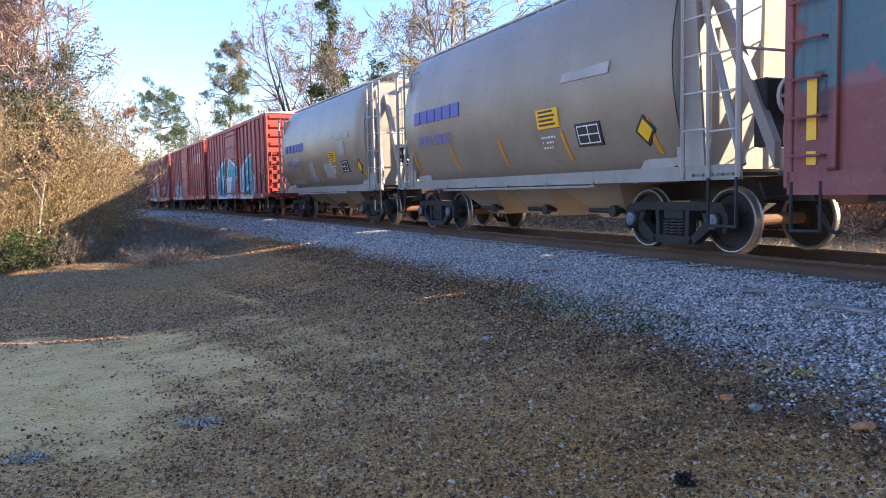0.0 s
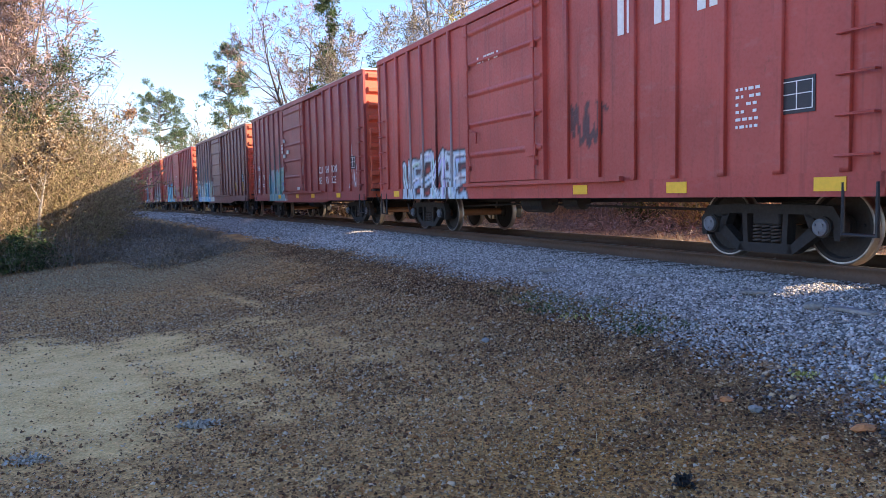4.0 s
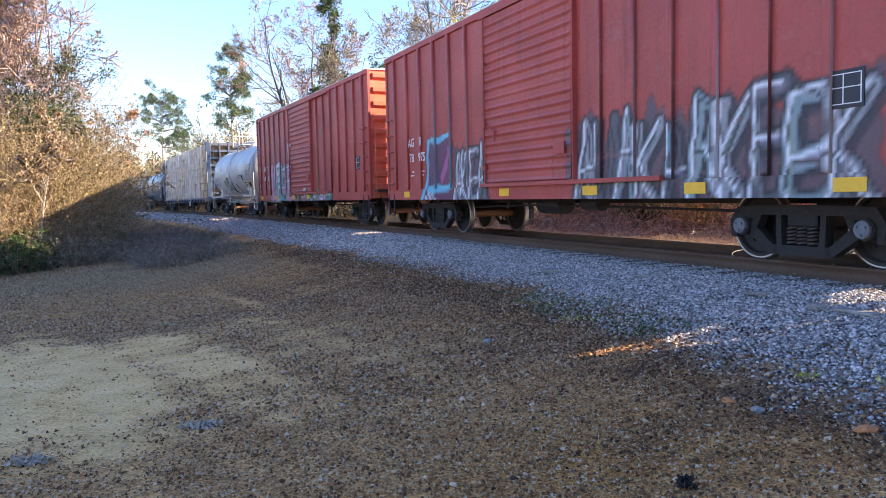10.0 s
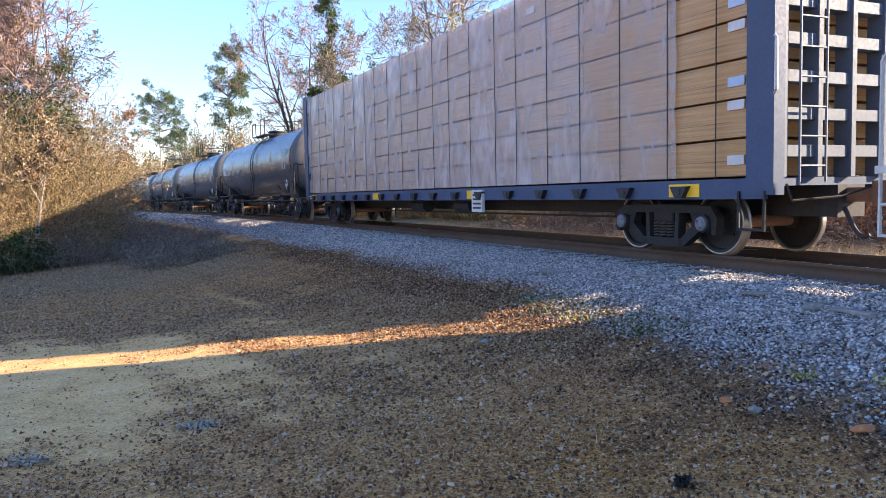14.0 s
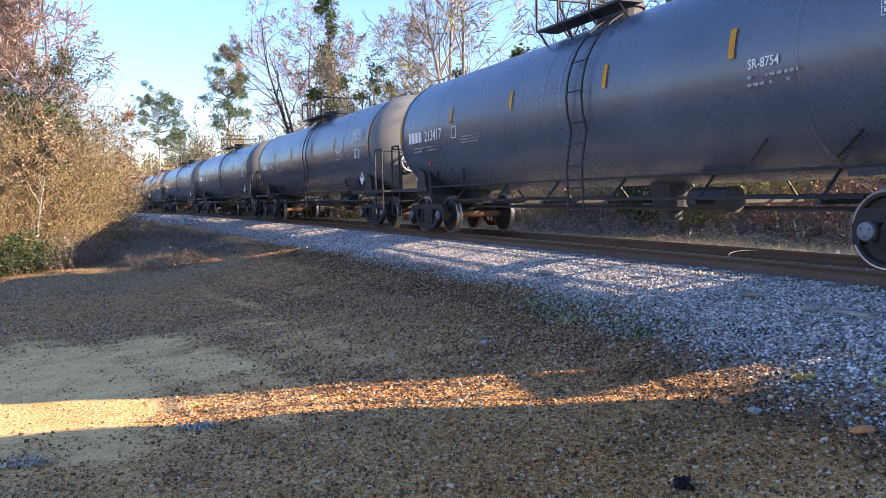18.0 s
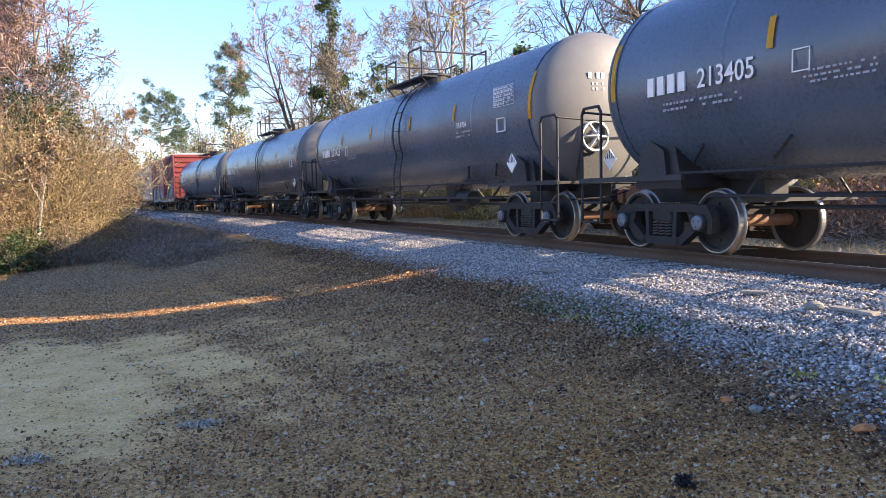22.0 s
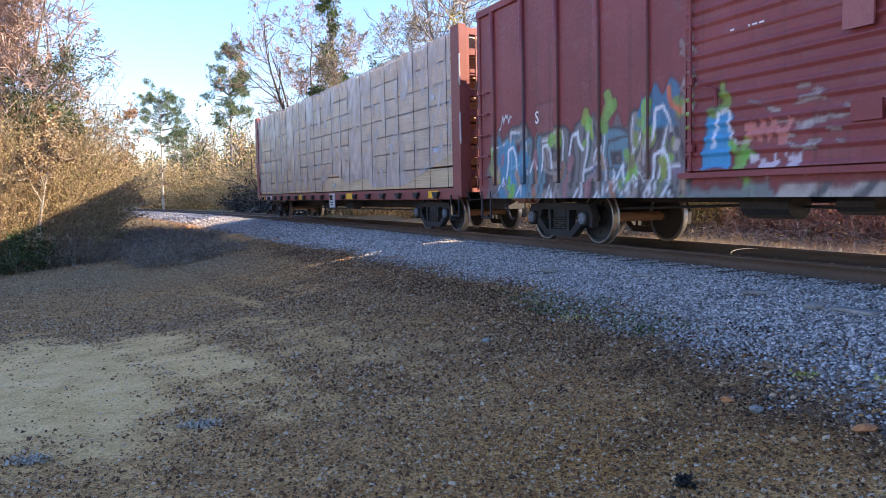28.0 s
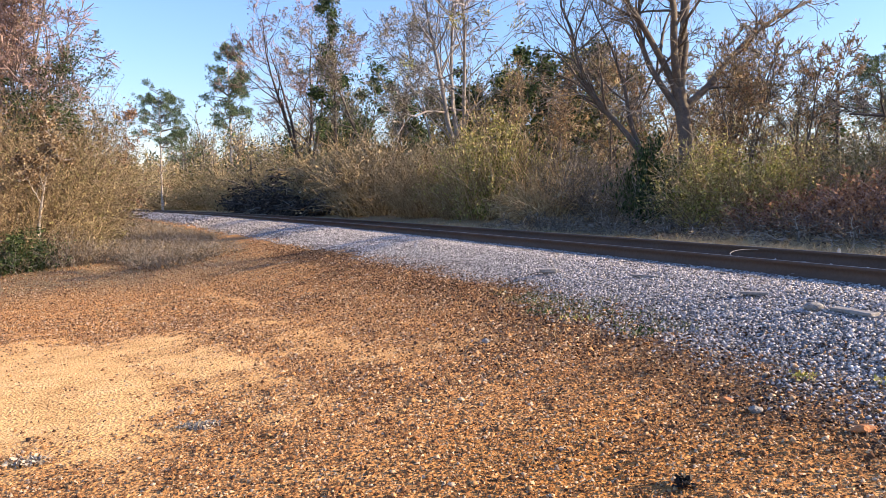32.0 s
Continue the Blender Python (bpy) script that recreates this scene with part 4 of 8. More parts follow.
            part("brake_gear", rounded(bm, 0.02), BLACK, car)
        bm = bm_new()
        pipe(bm, [(o, -1.45, 1.05), (o, -1.45, 0.42), (o - m * 0.5, -1.45, 0.42), (o - m * 0.5, -1.45, 1.05)], 0.022, 5)
        part("sill_step", bm, BLACK, car)
    bm = bm_new()
    for y in (-1.40, 1.34):
        box(bm, -L / 2 + 0.1, L / 2 - 0.1, y, y + 0.06, 1.02, 1.22)
    for y in (-1.46, 1.42):
        bar(bm, (-half + 1.4, y, 0.97), (half - 1.4, y, 0.97), 0.024, 6)
        for x in np.linspace(-half + 1.5, half - 1.5, 5):
            bar(bm, (x, y, 0.97), (x, y * 0.96, 1.06), 0.018, 5)
    part("side_sill", bm, coat("hopper sill paint", (0.25, 0.235, 0.205), 0.55, 0.6, (0.12, 0.09, 0.06), streak=0.4), car)
    bm = bm_new()
    box(bm, -L / 2, L / 2, -0.2, 0.2, 0.72, 1.06)
    part("centre_sill", bm, BLACK, car)
    for x in (-2.2, 0.0, 2.2):  # discharge pockets
        bm = bm_new()
        top = [bm.verts.new((x + a, b, 1.10)) for a, b in ((-1.05, -1.15), (1.05, -1.15), (1.05, 1.15), (-1.05, 1.15))]
        bot = [bm.verts.new((x + a, b, 0.42)) for a, b in ((-0.35, -0.45), (0.35, -0.45), (0.35, 0.45), (-0.35, 0.45))]
        bm.faces.new(bot[::-1])
        for i in range(4):
            bm.faces.new((top[i], bot[i], bot[(i + 1) % 4], top[(i + 1) % 4]))
        bm.faces.new(top)
        bmesh.ops.recalc_face_normals(bm, faces=bm.faces)
        pk = part("discharge_pocket", bm, skin, car)
        bm = bm_new()
        bar(bm, (x - 0.5, -0.62, 0.55), (x + 0.5, -0.62, 0.55), 0.05, 8)
        lathe(bm, [(-0.82, 0.02), (-0.82, 0.10), (-0.72, 0.10), (-0.72, 0.02)], 12, "y", (x + 0.42, 0, 0.55))
        part("gate", bm, BLACK, pk)
    bm = bm_new()  # roof walk and hatches
    zt = 4.36
    for y0 in (-0.75, 0.45):
        box(bm, e0 - 0.7, e1 + 0.7, y0, y0 + 0.30, zt + 0.10, zt + 0.13)
    for x in np.arange(e0 - 0.6, e1 + 0.7, 0.55):
        bar(bm, (x, -0.74, zt + 0.10), (x, -0.74, zt - 0.06), 0.015, 5)
        bar(bm, (x, 0.74, zt + 0.10), (x, 0.74, zt - 0.06), 0.015, 5)
    part("roof_walk", bm, GALV, car)
    bm = bm_new()
    box(bm, e0 + 0.4, e1 - 0.4, -0.32, 0.32, zt - 0.1, zt + 0.10)
    rounded(bm, 0.03)
    part("hatch", bm, pale, car)
    curve = lambda z: next(-(1.52 * math.cos(q) ** 0.55) for q in [math.asin(max(-1, min(1, (z - 2.72) / 1.62 * math.sin(math.radians(62)) / 0.98)))])
    y = -1.53

    def hug(bm):
        """Lays flat marks on the swollen side."""
        bmesh.ops.subdivide_edges(bm, edges=list(bm.edges), cuts=3, use_grid_fill=True)
        for v in bm.verts:
            v.co.y += curve(v.co.z) + 1.514
        return bm
    x = e0 + 0.75
    for i in range(6):  # the owner's name, as plain blocks
        bm = bm_new()
        box(bm, x + i * 0.45, x + i * 0.45 + 0.34, y - 0.006, y + 0.05, 2.60, 2.90)
        part("owner_mark", hug(bm), BLUEINK, car, "blue painted block")
    letters(number, 0.24, BLUEINK, car, (x + 0.1, curve(2.32) - 0.012, 2.06), "blue number")
    for xx in np.linspace(e0 + 0.5, e1 - 0.5, 5):
        bm = bm_new()
        prism(bm, [(xx, 1.42), (xx + 0.09, 1.42), (xx - 0.03, 1.95), (xx - 0.12, 1.95)], y - 0.004, y + 0.02)
        part("reflector", hug(bm), ORANGE, car, "slanted orange strip")
    bm = bm_new()
    box(bm, sh + 0.95, sh + 1.66, y - 0.008, y + 0.02, 2.02, 2.36)
    nb = part("notice", hug(bm), YELLOW, car, "yellow notice board")
    bm = bm_new()
    for i in range(4):
        box(bm, sh + 1.02, sh + 1.55 - 0.05 * (i % 2), y - 0.012, y - 0.008, 2.07 + i * 0.075, 2.105 + i * 0.075)
    part("notice_lines", hug(bm), DARKINK, nb)
    bm = bm_new()
    box(bm, sh + 2.12, sh + 2.82, y - 0.008, y + 0.02, 1.64, 2.02)
    st = part("stencil_panel", hug(bm), DARKINK, car)
    bm = bm_new()
    for i in range(3):
        box(bm, sh + 2.17, sh + 2.77, y - 0.012, y - 0.008, 1.68 + i * 0.14, 1.70 + i * 0.14)
        box(bm, sh + 2.17 + i * 0.29, sh + 2.19 + i * 0.29, y - 0.012, y - 0.008, 1.68, 1.98)
    part("stencil_lines", hug(bm), WHITE, st)
    bm = bm_new()
    prism(bm, [(sh + 3.67, 1.78), (sh + 3.90, 1.55), (sh + 4.13, 1.78), (sh + 3.90, 2.01)], y - 0.010, y + 0.02)
    dm = part("hazard_placard", hug(bm), DARKINK, car, "black diamond with a yellow field")
    bm = bm_new()
    prism(bm, [(sh + 3.73, 1.78), (sh + 3.90, 1.61), (sh + 4.07, 1.78), (sh + 3.90, 1.95)], y - 0.014, y - 0.010)
    part("placard_field", hug(bm), YELLOW, dm)
    bm = bm_new()
    prism(bm, [(sh + 1.8, 2.74), (sh + 3.15, 2.72), (sh + 3.2, 2.9), (sh + 1.85, 2.88)], y - 0.006, y + 0.02)
    part("paint_patch", hug(bm), FADED, car, "pale painted-over patch")
    for xx, zz, w2, h2 in (patches or ()):
        bm = bm_new()
        box(bm, sh + xx, sh + xx + w2, y - 0.005, y + 0.02, zz, zz + h2)
        part("paint_patch", hug(rounded(bm, 0.003)), FADED, car, "pale painted-over patch")
    fine = small_print(car, sh + 1.0, 1.85, 3, 0.45, WHITE, y, 0.05, 4)
    for v in fine.data.vertices:
        v.co.y += curve(v.co.z) + 1.52
    running_gear(car, half, L)
    return car


# ---------------------------------------------------------------- centre-beam flat car with wrapped lumber
def lumber_mat(name, color):
    """Sawn boards under a thin dusty film: long grain, dark board joints, a film's dull patches."""
    m, nt, nodes, links, bsdf = links_of(name)
    co = nodes.new("ShaderNodeTexCoord").outputs["Object"]
    rnd = nodes.new("ShaderNodeObjectInfo").outputs["Random"]
    grain = noise_node(nt, co, 3.0, 5, 0.65, (0.3, 1, 10))
    joint = noise_node(nt, co, 2.0, 3, 0.6, (0.16, 1, 12))
    patch = noise_node(nt, co, 1.1, 4)
    base = ramp(nt, grain, [(0.3, tuple(c * 0.72 for c in color)), (0.55, color), (0.75, tuple(min(1, c * 1.2) for c in color))])
    base = mixed(nt, ramp(nt, joint, [(0.33, (0.6, 0.6, 0.6)), (0.38, (0, 0, 0))]), base, tuple(c * 0.28 for c in color))
    base = mixed(nt, 0.25, base, ramp(nt, rnd, [(0, (0.6, 0.6, 0.6)), (1, (1, 1, 1))]), "MULTIPLY")
    links.new(base, bsdf.inputs["Base Color"])
    links.new(ramp(nt, patch, [(0.4, (0.7, 0.7, 0.7)), (0.7, (0.35, 0.35, 0.35))]), bsdf.inputs["Roughness"])
    bump_of(nt, bsdf, mixed(nt, 0.5, joint, noise_node(nt, co, 4.0, 5, 0.6, (1.6, 1, 0.9))), 0.5, 0.03)
    return m


def film_mat():
    """Thin clear plastic: mostly see-through, dulled in streaks and folds."""
    m, nt, nodes, links, bsdf = links_of("packing film")
    co = nodes.new("ShaderNodeTexCoord").outputs["Object"]
    tilt = nodes.new("ShaderNodeMapping")
    tilt.inputs["Rotation"].default_value, tilt.inputs["Scale"].default_value = (0, 0.5, 0), (0.9, 1, 0.35)
    links.new(co, tilt.inputs["Vector"])
    streaks = noise_node(nt, tilt.outputs[0], 2.6, 6, 0.62)
    broad = noise_node(nt, co, 0.45, 3)
    dull = ramp(nt, mixed(nt, 0.5, streaks, broad), [(0.36, (0.20, 0.20, 0.20)), (0.52, (0.38, 0.38, 0.38)), (0.66, (0.72, 0.72, 0.72))])
    bsdf.inputs["Base Color"].default_value = (0.60, 0.55, 0.56, 1)
    bsdf.inputs["Roughness"].default_value = 0.28
    bump_of(nt, bsdf, streaks, 0.6, 0.05)
    clear = nodes.new("ShaderNodeBsdfTransparent")
    mx = nodes.new("ShaderNodeMixShader")
    links.new(dull, mx.inputs[0])
    links.new(clear.outputs[0], mx.inputs[1])
    links.new(bsdf.outputs[0], mx.inputs[2])
    links.new(mx.outputs[0], nodes["Material Output"].inputs["Surface"])
    return m


FILM = film_mat()
RAWLUMBER = lumber_mat("bare yellow lumber", (0.52, 0.29, 0.105))


def lumber_car(s0, s1, label, steel, wrap, number, rows, seed, box_at=0.0, sunlit_steel=None, bare_end=False, ragged=False):
    L = s1 - s0
    half = L / 2 - 2.35
    car = new_car("lumber_car", s0, s1, half, label, "flat car")
    a, b = -L / 2, L / 2
    st = coat("flat car steel " + str(seed), steel, 0.55, 0.45)
    # bulkheads: sunlight is put into the colour as a paler steel
    lit = coat("sunlit bulkhead steel " + str(seed), sunlit_steel or tuple(min(1, c * 1.15) for c in steel), 0.55, 0.35)
    deck, top = 1.06, 4.55
    bm = bm_new()
    box(bm, a + 0.1, b - 0.1, -1.36, 1.36, deck - 0.10, deck)
    part("deck", bm, st, car)
    bm = bm_new()
    for y in (-1.40, 1.34):
        box(bm, a + 0.1, b - 0.1, y, y + 0.06, 0.80, deck)
    part("side_sill", bm, st, car)
    bm = bm_new()
    box(bm, a, b, -0.25, 0.25, 0.55, 0.96)
    part("centre_sill", bm, BLACK, car)
    for x in np.arange(a + 1.2, b - 0.8, 1.22):
        bm = bm_new()
        prism(bm, [(x - 0.17, 0.98), (x + 0.17, 0.98), (x + 0.07, 0.82), (x - 0.07, 0.82)], -1.49, -1.40)
        lathe(bm, [(-1.50, 0.02), (-1.50, 0.055), (-1.38, 0.055), (-1.38, 0.02)], 8, "y", (x, 0, 0.90))
        part("strap_winch", bm, BLACK, car)
    bm = bm_new()
    box(bm, -half + 1.5, half - 1.5, -0.06, 0.06, deck, top - 0.05)
    part("centre_beam", bm, st, car)
    for m, x in ((-1, a), (1, b)):
        x0_, x1_ = sorted((x - m * 0.05, x - m * 0.28))
        for y in (-1.42, 1.24):
            bm = bm_new()
            box(bm, x0_ - 0.10, x1_ + 0.10, y, y + 0.18, 0.85, top + 0.16)
            part("bulkhead_post", bm, st, car)
        bh = new("bulkhead")  # an open grid of posts and ribs
        bh.parent = car
        for y in (-1.22, -0.62, -0.02, 0.58, 1.14):
            bm = bm_new()
            box(bm, min(x, x - m * 0.26), max(x, x - m * 0.26), y, y + 0.09, deck, top + 0.1)
            part("bulkhead_upright", rounded(bm, 0.006), lit, bh)
        for z in np.linspace(deck + 0.25, top - 0.05, 8):
            bm = bm_new()
            box(bm, min(x - m * 0.04, x - m * 0.24), max(x - m * 0.04, x - m * 0.24), -1.24, 1.24, z, z + 0.15)
            part("bulkhead_rib", rounded(bm, 0.006), lit, bh)
        for z0_ in (2.6, 3.9):
            bm = bm_new()
            pipe(bm, [(x + m * 0.03, -1.40, z0_ - 0.55), (x + m * 0.10, -1.44, z0_ - 0.5), (x + m * 0.10, -1.44, z0_ + 0.1), (x + m * 0.03, -1.40, z0_ + 0.15)], 0.018, 5)
            part("grab_iron", bm, GALV, car)
        bm = bm_new()
        for y in (-1.0, -0.55):
            bar(bm, (x + m * 0.06, y, 1.0), (x + m * 0.06, y, top), 0.018, 5)
        for z in np.arange(1.2, top, 0.36):
            bar(bm, (x + m * 0.06, -1.0, z), (x + m * 0.06, -0.55, z), 0.014, 5)
        part("end_ladder", bm, lit, car)
        bm = bm_new()
        pipe(bm, [(x - m * 0.08, -1.42, 0.9), (x - m * 0.08, -1.42, 0.42), (x - m * 0.5, -1.42, 0.42), (x - m * 0.5, -1.42, 0.9)], 0.02, 5)
        part("sill_step", bm, BLACK, car)
    # packs of lumber, with a film over the near side
    rng = random.Random(seed)
    n, k = rows
    x0, x1 = a + 0.42, b - 0.42
    wide = (x1 - x0) / n
    zs = np.linspace(deck + 0.03, top + 0.02, k + 1)
    pitch = zs[1] - zs[0]
    protos = []
    for i in range(4):
        bm = bm_new()
        box(bm, 0.004, wide - 0.004, -1.33, -0.08, 0.0, pitch - 0.034)
        bmesh.ops.bevel(bm, geom=list(bm.edges), offset=0.008, segments=1, affect="EDGES")
        for v in bm.verts:
            v.co += Vector((0, rng.uniform(-0.012, 0.012), rng.uniform(-0.007, 0.007)))
        protos.append(mesh_of(bm, "lumber_pack", wrap))
    raw = [me.copy() for me in protos[:2]]
    for me in raw:
        me.materials.clear()
        me.materials.append(RAWLUMBER)
    for i in range(n):
        for j in range(k):
            for sd in (0, 1):
                at = pose(x0 + i * wide, 0, zs[j]) if sd == 0 else pose(x0 + (i + 1) * wide, 0, zs[j], 0, 0, 180)
                bare = bare_end and i == n - 1
                again("lumber_pack", raw[rng.randrange(2)] if bare else protos[rng.randrange(4)], car, at, "bare yellow lumber pack" if bare else "")
    # film: hangs in a ragged sheet, wrinkled, open at one end
    fx1 = x1 - (1.25 if bare_end else 0.02)
    xs, zz = np.arange(x0 - 0.02, fx1, 0.09), np.linspace(0, 1, 40)
    low = deck + 0.03 + 0 * xs
    if ragged:
        low = deck + 0.10 + 0.55 * np.clip(np.sin(xs * 0.55 + 0.6) + 0.45 * np.sin(xs * 1.7), 0, 2) * np.clip((xs + 7) / 12, 0.05, 1) + 0.9 * np.clip((xs - 7.5) / 4, 0, 1)
    X, T = np.meshgrid(xs, zz)
    Z = low[None, :] + (top + 0.045 - low[None, :]) * T
    fold = 0.010 * np.sin(X * 5.1 + Z * 3.3) + 0.008 * np.sin(X * 9.7 - Z * 6.1 + 1.3) + 0.006 * np.sin(X * 2.2 + Z * 11.0)
    v = np.stack([X.ravel(), (-1.385 + fold).ravel(), Z.ravel()], 1)
    ii = np.arange(v.shape[0]).reshape(X.shape)
    f = np.stack([ii[:-1, :-1], ii[:-1, 1:], ii[1:, 1:], ii[1:, :-1]], -1).reshape(-1, 4)
    again("plastic_film", raw_mesh("plastic_film", v, f, FILM, True), car, None, "torn, wrinkled see-through film" if ragged else "wrinkled see-through film")
    bm = bm_new()
    box(bm, x0, fx1, -1.37, 1.37, top + 0.046, top + 0.052)
    part("film_top", bm, FILM, car)
    for i in range(n):  # paper labels on the packs
        for j in range(k):
            if rng.random() < (0.3 if i < n - 1 else 0.9):
                bm = bm_new()
                xx, zq = x0 + i * wide + (rng.uniform(0.3, wide - 0.6) if i < n - 1 or not bare_end else wide - 0.34), zs[j] + 0.15 + 0.2 * (j % 2)
                box(bm, xx, xx + 0.28, -1.352, -1.338, zq, zq + 0.12)
                part("paper_label", bm, PLACARD if rng.random() < 0.6 else plain("pale blue label", (0.40, 0.52, 0.66), 0.6), car, "small paper label")
    for q in np.arange(x0 + 0.5, x1 - 0.2, 1.02):  # straps over the load
        xx = q + rng.uniform(-0.12, 0.12)
        bm = bm_new()
        box(bm, xx - 0.008, xx + 0.008, -1.408, -1.400, deck, top + 0.05)
        box(bm, xx - 0.008, xx + 0.008, -1.40, 1.40, top + 0.055, top + 0.060)
        part("tie_down_strap", bm, BLACK, car)
    bm = bm_new()
    box(bm, box_at - 0.24, box_at + 0.24, -1.46, -1.40, 0.55, 1.02)
    nb = part("notice", bm, PLACARD, car, "white notice board on the sill")
    bm = bm_new()
    for i in range(4):
        box(bm, box_at - 0.18, box_at + 0.18, -1.466, -1.46, 0.62 + i * 0.09, 0.66 + i * 0.09)
    part("notice_lines", bm, DARKINK, nb)
    for x in (a + 1.1, a + 8.0, b - 8.0, b - 1.5):
        bm = bm_new()
        box(bm, x - 0.30, x + 0.30, -1.412, -1.400, 0.83, 1.01)
        part("reflector", bm, YELLOW, car, "yellow reflective plate")
    letters(number, 0.17, WHITE, car, (a + 1.75, -1.408, 0.84))
    small_print(car, a + 0.3, 0.95, 2, 0.5, WHITE, -1.403, 0.04, seed)
    bm = bm_new()
    for x in (-1.5, 1.2):
        bar(bm, (x, -0.8, 0.66), (x + 0.8, -0.8, 0.66), 0.18, 12)
    pipe(bm, [(-half + 1.4, -0.7, 0.5), (half - 1.4, -0.7, 0.5)], 0.02, 5)
    part("brake_cylinder", bm, BLACK, car)
    running_gear(car, half, L)
    return car

# ---------------------------------------------------------------- ground, ballast and rails
PROFILE = ([-600, -60, -14, -8, -5, -4.2, -3.0, -2.3, -1.9, -1.2, 1.2, 1.7, 2.5, 3.3, 4.5, 6, 8, 11, 20, 60, 600],
           [-0.6, -0.5, -0.25, -0.30, -0.5, -0.5, -0.38, -0.28, -0.21, -0.19, -0.19, -0.21, -0.34, -0.52, -0.67, -0.82, -0.93, -1.0, -1.08, -1.3, -1.6])


def lump(x, y, scale, seed=0.0):
    """Smooth value noise over arrays."""
    out = np.zeros_like(x)
    for k, (fx, fy, ph) in enumerate(((1.0, 0.63, 0.3), (-0.71, 1.13, 1.7), (1.9, -1.37, 4.1), (0.37, 2.21, 2.6), (2.7, 1.9, 5.2))):
        out += np.sin((x * fx + y * fy) / scale + ph + seed * (k + 1)) / (1 + 0.5 * k)
    return out / 2.6


def ground_z(s, l):
    z = np.interp(l, *PROFILE) + rail_z(s)
    y = spot(s, l)[1]
    z = z - 0.37 * np.clip((l - 3.5) / 5, 0, 1) * np.clip((12 - s) / 9, 0, 1) * np.clip((25 - y) / 5, 0, 1)  # the lot dips away from the bank
    z = z + 0.08 * np.clip((l - 3.5) / 3, 0, 1) * np.clip((s - 7) / 7, 0, 1)
    rough = np.clip((np.abs(l) - 2.0) / 2, 0, 1)
    return z + rough * (0.05 * lump(s, l, 1.7) + 0.02 * lump(s, l, 0.45, 2))


def dense(edges):
    out = []
    for a, b, st in edges:
        out += list(np.arange(a, b - 1e-6, st))
    return np.array(out + [edges[-1][1]])


GS = dense([(-420, -180, 20), (-180, -60, 3), (-60, -20, 1.0), (-20, -4, 0.2), (-4, 20, 0.11), (20, 26, 0.3), (26, 60, 2), (60, 480, 20)])
GL = dense([(-600, -60, 60), (-60, -20, 5), (-20, -5, 0.7), (-5, 2, 0.16), (2, 11, 0.09), (11, 13, 0.2), (13, 30, 1.5), (30, 90, 8), (90, 600, 60)])


def zones(s, l):
    """How far each spot is stone, sand, straw, moss, dark leaf mould and orange clay."""
    x, y = spot(s, l)
    n1, n2, n3 = lump(x, y, 0.9, 1), lump(x, y, 0.25, 3), lump(x, y, 0.11, 5)
    edge = 3.15 + 0.30 * n1 + 0.22 * n2 + 0.12 * n3 + 0.5 * np.clip((s - 8) / 8, 0, 1)
    stone = np.clip((edge - np.abs(l)) / 0.9 + 0.5, 0, 1) * (l > -2.9 + 0.3 * n1)
    far = np.clip((y - 6) / 6, 0, 1)
    sand = np.clip((1.0 - np.hypot((x + 5.1) / 4.9, (y - 8.4) / 4.3) + 0.30 * n1 + 0.22 * n2 + 0.10 * n3) * (2.2 - 0.5 * far), 0, 1)
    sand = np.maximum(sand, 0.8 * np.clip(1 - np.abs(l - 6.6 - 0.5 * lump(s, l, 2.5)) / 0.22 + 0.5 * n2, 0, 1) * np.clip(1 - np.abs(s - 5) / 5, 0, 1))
    straw = np.clip((-2.6 - l) / 0.5 + 0.3 * n1, 0, 1) + np.clip((l - 4.0 + 0.6 * n1) / 1.0, 0, 1) * np.clip((1 - s) / 4, 0, 1)
    moss = np.clip(1.2 - np.hypot((s - 11.5) / 2.6, (l - 3.3) / 0.5), 0, 1) * np.clip(0.6 + n2, 0, 1)
    mould = np.clip(1.3 - np.abs(l - 3.75 - 0.3 * n1) / 0.75 + 0.6 * n2 + 0.3 * n3, 0, 1) * np.clip((s + 6) / 4, 0, 1) * (l > 0)
    mould = np.maximum(0.8 * mould, 0.45 * np.clip((n1 + 0.6 * n2 - 0.25) * 2.2, 0, 1) * (1 - sand) * np.clip((7.5 - l) / 2, 0, 1) * (l > 3))
    clay = np.clip(1.25 - np.hypot((x - 0.9) / 1.6, (y - 4.85) / 1.2) + 0.3 * n1, 0, 1)
    return stone, sand, np.clip(straw, 0, 1), moss, mould, clay


